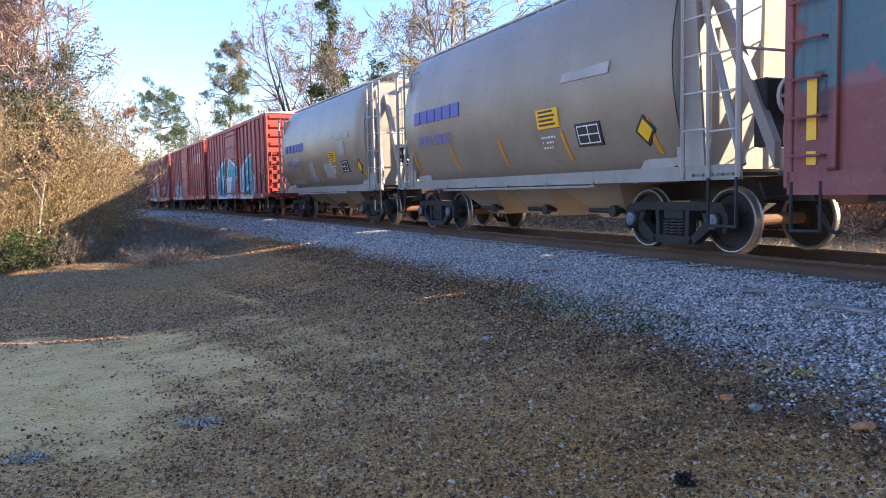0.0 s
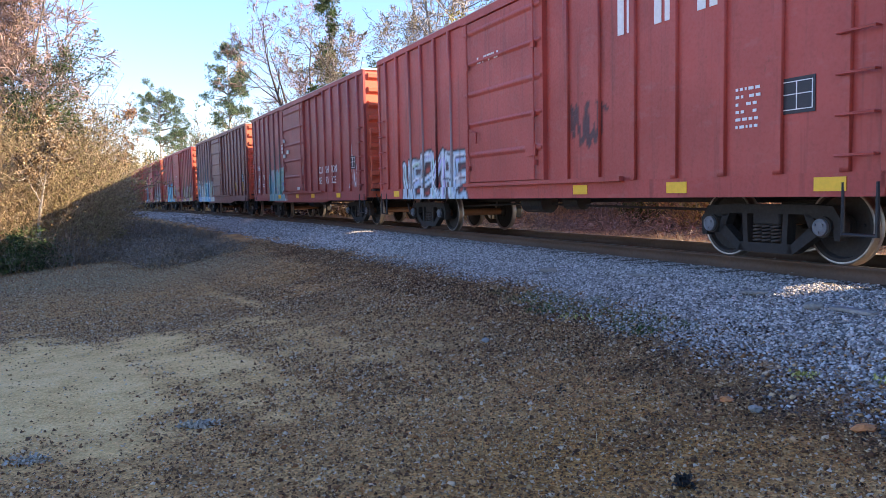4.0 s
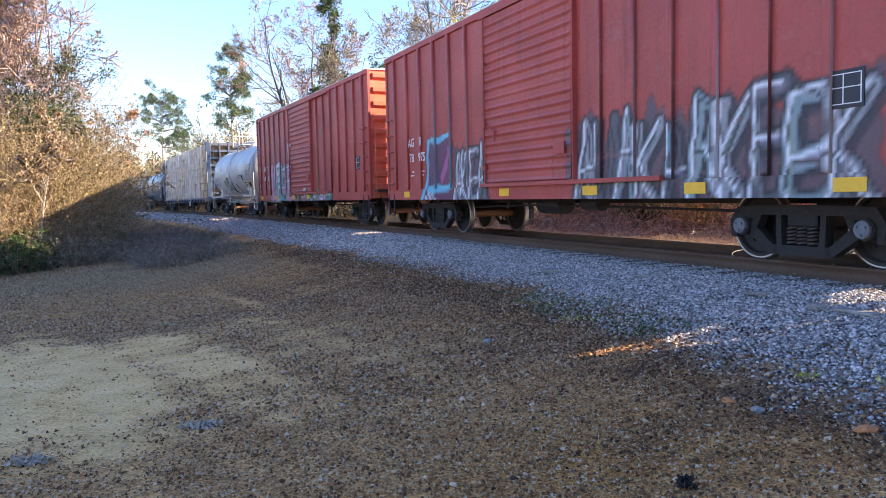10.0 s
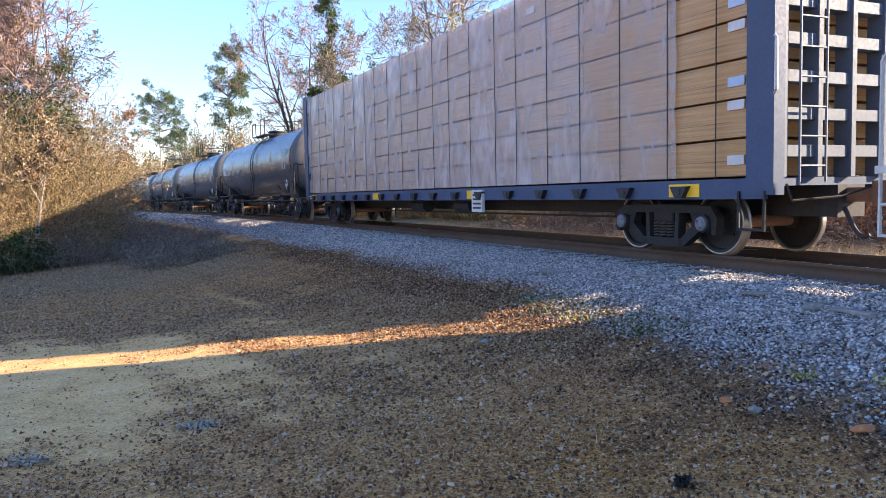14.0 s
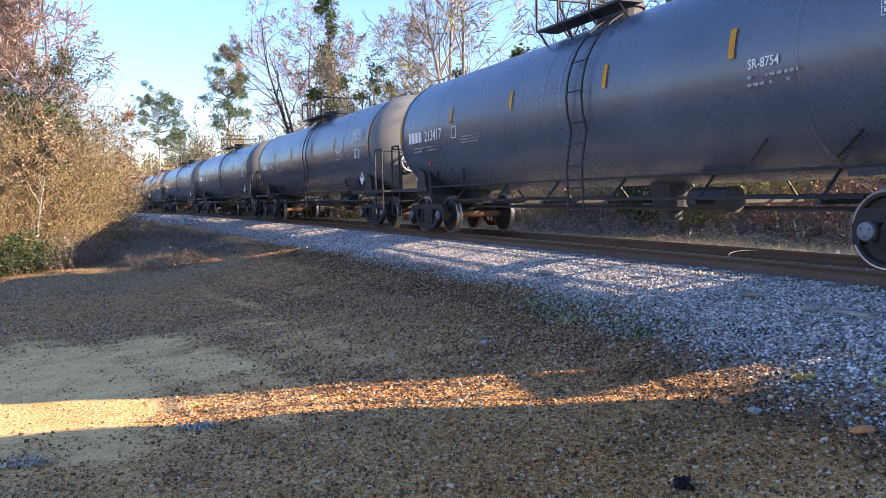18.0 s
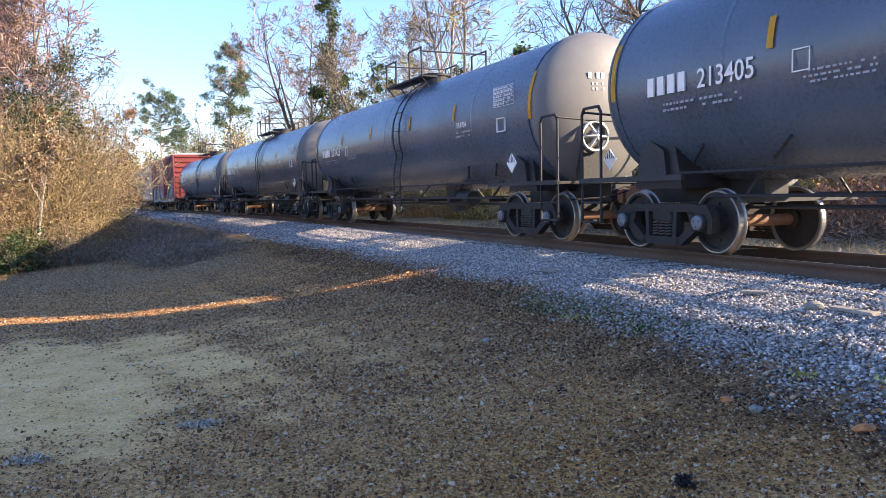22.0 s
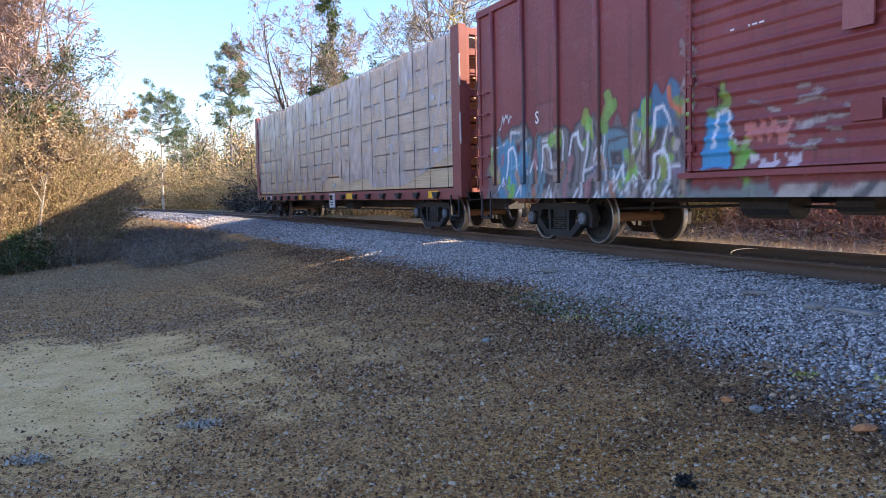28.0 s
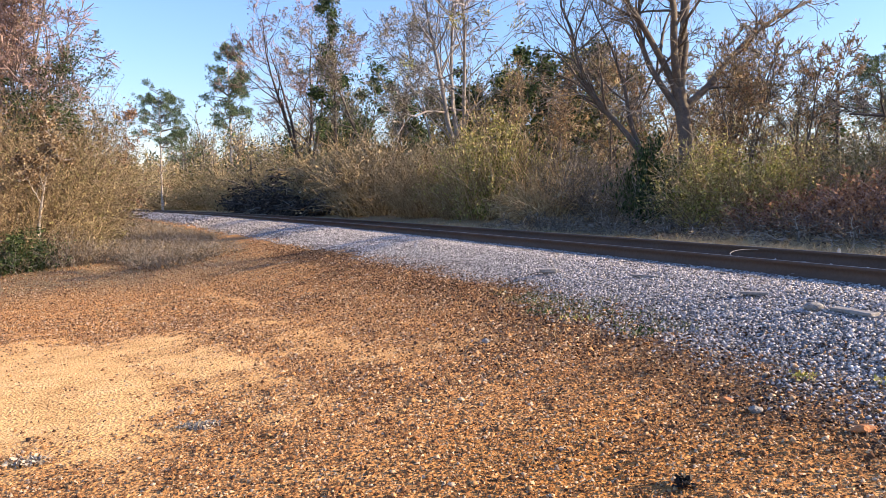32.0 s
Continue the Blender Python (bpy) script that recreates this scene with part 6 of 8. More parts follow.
def wide_oak(x, y, trunk_h, r, arms, seed, label, bark=None, lean=(0, 0), twigs=(260, 1300, 3200)):
    """A bare oak that parts into a few heavy arms: each arm has a way and a length."""
    rng = np.random.default_rng(seed)
    ob = rooted("tree", x, y, label, "tree")
    t = shoots(rng, np.zeros((1, 3)), np.array([[lean[0], lean[1], 1.0]]), [trunk_h], [r], 6, 0.04, 0.02, 0.8)
    t[2][:, 0] *= 1.35
    again("trunk", wood_mesh("trunk", [(t[0], t[2], 10)], bark or BARK), ob)
    n = len(arms)
    low = np.array([a[4] for a in arms])
    P = np.stack([np.interp(low, np.linspace(0, 1, 7), t[0][0, :, i]) for i in range(3)], 1)
    for k, (dx, dy, dz, length, _) in enumerate(arms):
        arm = shoots(rng, P[k:k + 1], np.array([[dx, dy, dz]]), [length], [r * 0.52 * (length / 8) ** 0.5], 9, 0.14, 0.03, 0.2)
        again("limb", wood_mesh("limb", [(arm[0], arm[2], 7)], bark or BARK), ob)
        if k == 0:
            alln, allw, allr = arm
        else:
            alln, allw, allr = np.concatenate([alln, arm[0]]), np.concatenate([allw, arm[1]]), np.concatenate([allr, arm[2]])
    l2 = shoots(rng, *fork(rng, alln, allw, allr, n * 12, 0.15, 0.55, (0.22, 0.5), 0.55), 6, 0.2, 0.03, 0.25)
    l3 = shoots(rng, *fork(rng, *l2, twigs[0], 0.1, 0.7, (0.35, 0.7), 0.5), 4, 0.24, 0.02, 0.35)
    again("branchwork", wood_mesh("branchwork", [(l2[0], np.maximum(l2[2], 0.014), 5), (l3[0], np.maximum(l3[2], 0.010), 3)], bark or BARK), ob)
    l4 = shoots(rng, *fork(rng, *l3, twigs[1], 0.1, 0.7, (0.35, 0.8), 0.6), 3, 0.25, 0, 0.5)
    l5 = shoots(rng, *fork(rng, *l4, twigs[2], 0.1, 0.6, (0.4, 0.8), 0.7), 2, 0.25, 0, 0.6)
    again("twig_mass", wood_mesh("twig_mass", [(l4[0], np.maximum(l4[2], 0.009), 2), (l5[0], np.maximum(l5[2], 0.008), 2)], TWIG_GREY), ob)["kind"] = "stuff"
    return ob


TAN_L, LIME_L, GREY_L = "tan thicket of bare arching canes by the line", "yellow-green leafy bush of arching canes", "grey leafless thicket beside the railway"
GOLD_L = "golden leafless canes arching over dry grass"
IVY_L, BROWN_L = "dark green ivy-grown bush at a tree's foot", "tall brown bush with dead leaves"


def build_plants():
    rng = random.Random(11)
    tan_ = bush_mesh(1, 5.6, 5.2, 300, 3400, 3600, TWIG_TAN, LEAF_TAN, 0.10, thick=0.020, fill=0.55)
    lime = bush_mesh(2, 5.4, 5.0, 260, 2000, 6500, TWIG_TAN, LEAF_LIME, 0.095, thick=0.024, fill=0.5)
    limes = bush_mesh(12, 2.8, 3.4, 150, 1500, 6500, TWIG_TAN, LEAF_LIME, 0.058, thick=0.012, fill=0.55, clumps=60)
    gold = bush_mesh(13, 2.8, 3.2, 190, 700, 300, TWIG_GOLD, LEAF_TAN, 0.08, -0.22, thick=0.022, fill=0.2)
    grey = bush_mesh(3, 4.8, 4.6, 220, 2600, 1500, TWIG_GREY, LEAF_OLIVE, 0.11, thick=0.026, fill=0.4)
    green = bush_mesh(4, 3.6, 3.6, 110, 600, 7000, TWIG_GREY, LEAF_GREEN, 0.10, thick=0.014, fill=0.75)
    olive = bush_mesh(9, 4.8, 5.8, 170, 1700, 4600, TWIG_TAN, LEAF_OLIVE, 0.10, thick=0.020, fill=0.55)
    brown_n = bush_mesh(15, 4.8, 5.8, 120, 3400, 8000, TWIG_BROWN, LEAF_BROWN, 0.058, thick=0.011, fill=0.5, clumps=130)
    olive_n = bush_mesh(19, 4.8, 5.8, 110, 3400, 7500, TWIG_BROWN, LEAF_OLIVE, 0.058, thick=0.009, fill=0.5, clumps=130)
    rust = bush_mesh(6, 3.0, 1.7, 300, 1200, 3000, TWIG_RED, LEAF_RUST, 0.06, -0.16, 0.010)
    vine = bush_mesh(7, 3.2, 1.2, 90, 420, 300, TWIG_GREY, LEAF_BROWN, 0.04, -0.30, 0.020)
    weed = bush_mesh(8, 2.6, 1.0, 300, 1200, 1200, TWIG_GREY, LEAF_BROWN, 0.035, -0.05, 0.009)
    # hedge beyond the line: place along and across it, kind, width and height
    for s, l, kind, lab, w, h in (
            (-27.5, -9.5, tan_, TAN_L, 8.4, 6.4), (-37.9, -10.5, olive, BROWN_L, 7.2, 6.4), (-31.5, -9.2, grey, GREY_L, 4.6, 4.2), (-20.1, -9.0, tan_, TAN_L, 4.8, 4.8),
            (-97.6, -12, olive, BROWN_L, 11.0, 7.5), (-69.2, -11.5, olive, BROWN_L, 9.0, 6.6), (-51.6, -11, olive, BROWN_L, 8.4, 6.5), (-44.0, -11.5, tan_, TAN_L, 6.5, 6.0),
            (-82, -12, tan_, TAN_L, 9.0, 6.6), (-60, -11.5, tan_, TAN_L, 7.5, 6.2), (-115, -12, olive, BROWN_L, 12.0, 8.0), (-130, -12, tan_, TAN_L, 13.0, 8.5), (-148, -12, olive, BROWN_L, 14.0, 9.0), (-168, -11, olive, BROWN_L, 15.0, 10.0), (-190, -10, tan_, TAN_L, 16.0, 11.0), (-215, -9, olive, BROWN_L, 18.0, 13.0), (-245, -9, olive, BROWN_L, 20.0, 15.0),
            (-12.8, -9.0, lime, LIME_L, 4.4, 5.4), (-16.9, -9.5, lime, LIME_L, 3.6, 4.8), (-14.6, -8.2, tan_, TAN_L, 2.6, 2.6), (-7.3, -8.5, gold, GOLD_L, 2.5, 3.1), (-8.6, -8.6, gold, GOLD_L, 2.4, 3.4),
            (-6.6, -10, grey, GREY_L, 3.0, 2.9), (-11.0, -12, grey, GREY_L, 3.5, 4.0), (-6.0, -11, grey, GREY_L, 2.8, 2.7), (-4.2, -9.6, grey, GREY_L, 2.6, 2.4),
            (-1.5, -8.6, green, IVY_L, 1.7, 3.6), (-0.2, -8.6, green, IVY_L, 1.4, 2.7),
            (1.9, -8.8, limes, LIME_L, 2.9, 3.3), (3.3, -9.3, limes, LIME_L, 2.2, 3.0), (0.9, -8.6, limes, LIME_L, 1.6, 3.0),
            (2.5, -12.5, olive, BROWN_L, 2.8, 3.1), (4.3, -12.0, olive, BROWN_L, 2.8, 3.3), (6.2, -12.4, tan_, TAN_L, 3.4, 3.0), (8.2, -12.0, grey, GREY_L, 3.4, 2.9)):
        x, y = spot(s, l)
        w0, h0 = {id(tan_): (5.6, 5.2), id(lime): (5.4, 5.0), id(limes): (2.8, 3.4), id(gold): (2.8, 3.2), id(grey): (4.8, 4.6), id(green): (3.6, 3.6), id(olive): (4.8, 5.8)}[id(kind)]
        bush(kind, x, y, lab, rng.uniform(0, 360), (w / w0, w / w0, h / h0), group="hedge beyond the line")
    for s, l, h, sd in ((-0.3, -11.5, 6.7, 61), (0.9, -12.5, 5.8, 62), (-2.3, -12.6, 6.3, 63), (-7.0, -14.0, 7.0, 64), (-10.0, -14.5, 7.5, 65), (-4.5, -14.5, 7.2, 66), (3.6, -14.5, 4.6, 67), (-15.5, -14.0, 7.5, 68), (-20.5, -13.5, 8.0, 69)):
        x, y = spot(s, l)
        tree(x, y, h, sd, "dense brown twiggy tree hung with dead leaves", 0.07, 4, BARK, TWIG_TAN, 60, 0.15, (0, 0), 0.55, LEAF_RUST, 900, 0.06, (380, 1500, 3000), limb_len=(0.2, 0.36))
    for s, l, k in ((4.0, -8.8, 0.9), (5.6, -8.9, 1.0), (7.0, -8.6, 1.05), (8.4, -8.9, 1.1), (9.8, -8.5, 1.05), (6.2, -10.0, 1.15), (8.4, -10.2, 1.2)):
        x, y = spot(s, l)
        bush(rust, x, y, "rust-brown bramble patch on a bank", rng.uniform(0, 360), (1, 1, k), "bramble", "brambles")
    for s, l, k in ((-6.8, -6.6, 0.7), (-4.5, -6.2, 0.8), (-2.2, -6.6, 0.7), (0.2, -6.8, 0.7), (2.4, -6.9, 0.7), (4.4, -7.2, 0.75), (6.4, -7.2, 0.7), (8.2, -7.3, 0.75), (10.0, -7.1, 0.7), (1.4, -7.6, 0.9), (-0.8, -7.0, 0.9), (-3.2, -7.3, 0.9)):
        x, y = spot(s, l)
        bush(vine, x, y, "tangle of grey leafless vines", rng.uniform(0, 360), (1, 1, k), "vine_tangle", "vine tangles")
    # weeds on the bank by the lot
    for s, l, k in ((-4.6, 6.8, 0.8), (-5.5, 5.6, 0.6), (-7.4, 5.2, 0.6), (-14.5, 4.9, 0.8), (-11.5, 6.6, 1.0), (-15.5, 7.6, 1.2), (-19.5, 5.4, 1.0), (-12.0, 8.6, 1.2), (-24.5, 5.6, 1.1), (-30, 5.6, 1.2), (-6.5, 7.0, 0.9), (-8.5, 6.3, 0.9), (-10.5, 5.6, 0.8), (-12.5, 5.4, 0.7), (-10.0, 7.4, 1.0), (-13.5, 6.8, 0.95), (-16, 5.6, 0.9), (-8.0, 8.4, 1.1), (-18, 6.8, 1.1), (-22, 6.2, 1.1), (-27, 6.2, 1.2), (-33, 6.4, 1.3), (-40, 6.4, 1.5)):
        x, y = spot(s, l)
        bush(weed, x, y, "low brown winter weeds at the lot's edge", rng.uniform(0, 360), (1.1, 1.1, k * 0.72), "weeds", "winter weeds")
    # thicket by the lot
    th_l = "thicket with brown leaves and bare canes"
    for x, y, kind, lab, size in (
            (-13.3, 26.2, olive_n, th_l, (0.75, 0.9, 0.95)), (-14.0, 24.4, brown_n, th_l, (0.8, 0.8, 0.9)), (-15.0, 25.0, olive_n, th_l, (1.0, 0.9, 0.98)), (-14.0, 28.4, olive_n, th_l, (0.8, 0.9, 1.05)), (-17.8, 25.5, brown_n, th_l, (1.1, 1, 1.05)),
            (-16.0, 29.0, brown_n, th_l, (1.2, 1.2, 1.2)), (-19.5, 30.0, olive_n, th_l, (1.2, 1.2, 1.25)), (-17.4, 33.0, brown_n, th_l, (0.8, 0.9, 0.95)),
            (-18.4, 36.0, olive_n, th_l, (1.2, 1.2, 1.3)), (-22.0, 43.5, brown_n, th_l, (0.9, 1.1, 1.0)), (-22.5, 40.0, brown_n, th_l, (1.2, 1.2, 1.5)), (-27.5, 52.0, olive_n, th_l, (1.2, 1.2, 1.1)), (-35.0, 66.0, olive_n, th_l, (1.5, 1.5, 1.1)),
            (-12.8, 23.2, green, "dark green shrub under bare trees", (0.6, 0.5, 0.42)), (-14.6, 22.8, green, "dark green shrub under bare trees", (0.7, 0.5, 0.40)), (-11.8, 24.2, weed, "tan weeds under bare trees", (0.9, 0.8, 1.3)), (-16.6, 22.6, brown_n, th_l, (0.7, 0.6, 0.42))):
        bush(kind, x, y, lab, rng.uniform(0, 360), size, group="thicket by the lot")
    few = "bare tree with reddish twigs and a few dead leaves"
    tree(-12.7, 24.0, 4.6, 21, "pale-barked leaning sapling with brown leaves", 0.075, 1, PALEBARK, TWIG_GREY, 12, 0.5, (0.14, 0), 0.7, LEAF_BROWN, 4500, 0.05, (60, 260, 500), limb_len=(0.2, 0.4))
    tree(-14.6, 27.0, 12.5, 22, few, 0.11, 2, BARK, TWIG_RED, 40, 0.3, (0.03, 0), 0.6, LEAF_BROWN, 1800, 0.05, (220, 1300, 4200), limb_len=(0.16, 0.34))
    tree(-17.6, 28.0, 13.0, 23, few, 0.13, 2, BARK, TWIG_RED, 40, 0.3, (0.0, 0), 0.6, LEAF_RUST, 2200, 0.05, (220, 1300, 4200), limb_len=(0.16, 0.34))
    tree(-13.6, 28.4, 6.4, 24, "small tree topped with dark green climbers", 0.12, 2, BARK, TWIG_GREY, 30, 0.45, (0.03, 0), 0.8, LEAF_GREEN, 5000, 0.05, (150, 700, 1500), clumps=26)
    tree(-20.5, 31.0, 14.0, 25, few, 0.16, 2, BARK, TWIG_RED, 40, 0.3, (0, 0), 0.6, LEAF_BROWN, 2000, 0.05, (220, 1300, 3600), limb_len=(0.16, 0.34))
    tree(-15.8, 31.0, 11.5, 27, few, 0.10, 2, BARK, TWIG_RED, 36, 0.3, (0.04, 0), 0.6, None, 0, 0.05, (200, 1200, 3600), limb_len=(0.16, 0.32))
    tree(-15.6, 34.5, 5.2, 26, "dark tree with rust-coloured leaves", 0.13, 2, DARKBARK, TWIG_GREY, 30, 0.25, (0.08, 0), 0.8, LEAF_RUST, 7000, 0.055, (130, 600, 1400))
    # behind the line
    x, y = spot(-1.7, -10.6)
    wide_oak(x, y, 4.9, 0.30, ((-0.35, 0.1, 1, 7.5, 0.9), (-0.08, -0.2, 1, 8.5, 1.0), (0.14, 0.15, 1, 8.5, 1.0), (0.34, -0.1, 1, 8.0, 0.95), (0.9, 0.1, 0.55, 7.5, 0.85), (-0.6, -0.2, 0.9, 6.5, 0.8)), 31, "large bare oak with heavy grey limbs")
    x, y = spot(-2.6, -9.7)
    wide_oak(x, y, 2.6, 0.22, ((-0.65, 0.1, 0.75, 8.0, 1.0), (-0.30, -0.1, 1.0, 6.0, 1.0), (-0.5, 0.15, 0.9, 5.5, 0.95)), 32, "bare oak leaning over the line", None, (-0.25, 0), (160, 700, 1700))
    x, y = spot(9.2, -14.0)
    wide_oak(x, y, 4.2, 0.26, ((-0.9, 0.2, 0.22, 6.5, 0.7), (-0.5, 0.0, 0.8, 7.5, 0.95), (0.1, 0, 1, 8, 1.0), (0.7, 0.1, 0.7, 6.5, 1.0), (-0.8, -0.1, 0.5, 7.0, 0.85)), 33, "bare oak with wide dark limbs", DARKBARK, (0, 0), (220, 1000, 2400))
    x, y = spot(-27.2, -15)
    tree(x, y, 20.0, 34, "tall pale-barked bare tree with several stems", 0.24, 3, GREYBARK, TWIG_GREY, 50, 0.25, (0, 0), 0.6, None, 0, 0.09, (260, 1200, 2600), clumps=7, clump_mat=LEAF_LIME, limb_len=(0.25, 0.45))
    x, y = spot(-65.1, -15)
    tree(x, y, 20.0, 35, "bare tree with a fan of reddish twigs", 0.30, 4, DARKBARK, TWIG_RED, 50, 0.3, (-0.08, 0), 0.7, LEAF_RUST, 1500, 0.12, (260, 1500, 5000), limb_len=(0.25, 0.45))
    x, y = spot(-54.9, -15.5)
    tree(x, y, 26.0, 36, "tall slim tree hung with dark vines", 0.22, 1, DARKBARK, TWIG_GREY, 60, 0.2, (0, 0), 0.8, LEAF_GREEN, 4000, 0.14, (200, 800, 1800), limb_len=(0.06, 0.14), clumps=26)
    x, y = spot(-47.6, -18)
    tree(x, y, 18.5, 37, "bare tree with grey twigs and scattered leaves", 0.22, 2, BARK, TWIG_GREY, 44, 0.3, (0, 0), 0.7, LEAF_OLIVE, 3500, 0.09, (240, 1300, 3600), limb_len=(0.2, 0.4))
    x, y = spot(-37.0, -19)
    tree(x, y, 16.5, 38, "bare tree with grey twigs and scattered leaves", 0.15, 2, GREYBARK, TWIG_GREY, 44, 0.3, (0, 0), 0.7, LEAF_OLIVE, 1200, 0.09, (240, 1300, 3600), limb_len=(0.2, 0.4))
    for s, l, h, sd in ((-60.4, -20, 13.5, 41), (-32.2, -20, 9.2, 42), (-25.4, -22, 10.6, 43), (-21.4, -22, 9.0, 44), (-32.7, -24, 9.8, 47), (-77.3, -20, 12.0, 48), (-50, -22, 10.5, 49), (-42, -22, 9.5, 50), (7.5, -20, 6.5, 45)):
        x, y = spot(s, l)
        tree(x, y, h, sd, "evergreen oak with dark leaves in a wood", 0.22, 2, DARKBARK, TWIG_GREY, 50, 0.12, (0, 0), 0.95, LEAF_GREEN if sd % 2 else LEAF_OLIVE, 3600, 0.17, (180, 600, 900), limb_len=(0.3, 0.5), clumps=34, clump_mat=LEAF_GREEN)
    for px, depth, h, sd, w, crown in ((-0.272, 122, 25.2, 51, 4.4, 0.5), (-0.363, 118, 18.6, 52, 4.2, 0.5), (-0.335, 150, 15.5, 54, 3.6, 0.5), (0.571, 48, 9.4, 58, 2.2, 0.5)):
        x, y = here(px, depth)
        pine(x, y, h, sd, "tall pine with a bare trunk and open crown", crown, w, 70)

    # heap of cut brush by the line
    g = np.random.default_rng(9)
    heap = rooted("brush_pile", *spot(-47, -7.6), "dark heap of cut logs and brush by the line", "brush pile", sink=0.0)
    n = 900
    th = float(np.interp(-47, _g, _th))
    u, w = g.uniform(-14, 13, n), g.normal(0, 1.1, n)
    z = np.abs(g.normal(0.95, 0.75, n)) * np.clip(1.25 - (np.abs(u) / 14) ** 2, 0.2, 1) * (1 + 0.5 * np.sin(u * 0.5))
    P = np.stack([u * math.cos(th) - w * math.sin(th), u * math.sin(th) + w * math.cos(th), z], 1)
    D = np.stack([g.normal(0, 1, n), g.normal(0, 1, n), g.normal(0.15, 0.3, n)], 1)
    a = shoots(g, P, D, g.uniform(0.8, 2.6, n), g.uniform(0.02, 0.10, n), 3, 0.08, -0.03, 0.6)
    b = shoots(g, *fork(g, *a, 1600, 0.1, 0.8, (0.3, 0.8), 0.4), 3, 0.2, -0.03, 0.5)
    again("log_mass", wood_mesh("log_mass", [(a[0], a[2], 6)], DARKBARK), heap)["kind"] = "stuff"
    again("twig_mass", wood_mesh("twig_mass", [(b[0], np.maximum(b[2], 0.012), 3)], TWIG_GREY), heap)["kind"] = "stuff"
    who = g.integers(0, n, 9000)
    pts = a[0][who, g.integers(0, 4, 9000)] + g.normal(0, 0.18, (9000, 3))
    pts[:, 2] = np.maximum(pts[:, 2] * 0.85, 0.02)
    mould = scatter_mat("black leaf mould", [(0, (0.015, 0.012, 0.010)), (0.8, (0.05, 0.04, 0.03)), (1, (0.14, 0.11, 0.08))])
    again("debris", leaf_mesh("debris", g, pts, np.full(9000, 0.16), mould), heap)["kind"] = "stuff"


build_plants()


def far_woods():
    """Woods in the distance, one mass of stems, twigs and leaves."""
    rng = np.random.default_rng(77)
    n = 900
    px = np.where(rng.random(n) < 0.45, rng.uniform(-0.46, -0.1, n), rng.uniform(-0.62, 0.62, n))
    dep = rng.uniform(60, 190, n)
    X, Y = px * dep, dep
    where = [floor_at(X[i], Y[i]) for i in range(n)]
    k = np.array([l < (-19 if Y[i] < 95 else -10) or (l > 9 and Y[i] > 55) for i, (z, s, l) in enumerate(where)])
    P = np.stack([X, Y, [w[0] for w in where]], 1)[k]
    m = len(P)
    h = rng.uniform(4.5, 11, m) * np.clip(P[:, 1] / 110, 0.6, 1.3) + 4 * (rng.random(m) < 0.15)
    t = shoots(rng, P, np.tile([0, 0, 1.0], (m, 1)) + rng.normal(0, 0.06, (m, 3)), h, h * 0.010, 5, 0.06, 0.02, 0.25)
    b = shoots(rng, *fork(rng, *t, m * 14, 0.15, 0.7, (0.2, 0.42), 0.6), 2, 0.2, 0.05, 0.4)
    c = shoots(rng, *fork(rng, *b, m * 34, 0.1, 0.7, (0.3, 0.8), 0.6), 2, 0.2, 0.02, 0.6)
    holder = tagged(new("far_woods"), "distant winter woods of bare and evergreen trees", "woods", kind="stuff")
    again("stem_mass", wood_mesh("stem_mass", [(t[0], t[2], 4), (b[0], np.maximum(b[2], 0.035), 2)], BARK), holder)["kind"] = "stuff"
    again("twig_mass", wood_mesh("twig_mass", [(c[0], np.maximum(c[2], 0.035), 2)], TWIG_GREY), holder)["kind"] = "stuff"
    for mat, cnt, sz, turn in ((LEAF_OLIVE, 66000, 0.26, 0), (LEAF_TAN, 66000, 0.24, 1), (LEAF_GREEN, 54000, 0.28, 2)):
        who = rng.integers(0, len(c[0]), cnt)
        sel = (np.floor(c[0][who, 0, 0] * 0.13) + np.floor(c[0][who, 0, 1] * 0.11)).astype(int) % 3
        who = who[sel == turn]
        pts = c[0][who, rng.integers(0, 3, len(who))] + rng.normal(0, 0.3, (len(who), 3))
        again("foliage", leaf_mesh("foliage", rng, pts, np.full(len(pts), sz), mat), holder)["kind"] = "stuff"
    # the wood that closes the line's far end
    n = 260
    sx, lx = rng.uniform(-418, -400, n), rng.uniform(-75, 60, n)
    X, Y = spot(sx, lx)
    P = np.stack([X, Y, ground_z(sx, lx)], 1)
    t = shoots(rng, P, np.tile([0, 0, 1.0], (n, 1)) + rng.normal(0, 0.05, (n, 3)), rng.uniform(14, 27, n), np.full(n, 0.22), 5, 0.05, 0.02, 0.3)
    b = shoots(rng, *fork(rng, *t, n * 12, 0.1, 0.7, (0.15, 0.35), 0.6), 2, 0.2, 0.04, 0.4)
    again("stem_mass", wood_mesh("stem_mass", [(t[0], t[2], 3), (b[0], np.maximum(b[2], 0.12), 2)], BARK), holder)["kind"] = "stuff"
    for mat, cnt in ((LEAF_OLIVE, 7000), (LEAF_TAN, 7000), (LEAF_GREEN, 5000)):
        who = rng.integers(0, len(b[0]), cnt)
        pts = b[0][who, rng.integers(0, 3, cnt)] + rng.normal(0, 0.8, (cnt, 3))
        again("foliage", leaf_mesh("foliage", rng, pts, np.full(cnt, 0.9), mat), holder)["kind"] = "stuff"
    # undergrowth along the wood's foot
    n = 2600
    px, dep = rng.uniform(-0.62, 0.62, n), rng.uniform(45, 150, n)
    X, Y = px * dep, dep
    where = [floor_at(X[i], Y[i]) for i in range(n)]
    k = np.array([l < -15 or (l > 9 and Y[i] > 50) for i, (z, s, l) in enumerate(where)])
    P = np.stack([X, Y, [w[0] for w in where]], 1)[k]
    m = len(P)
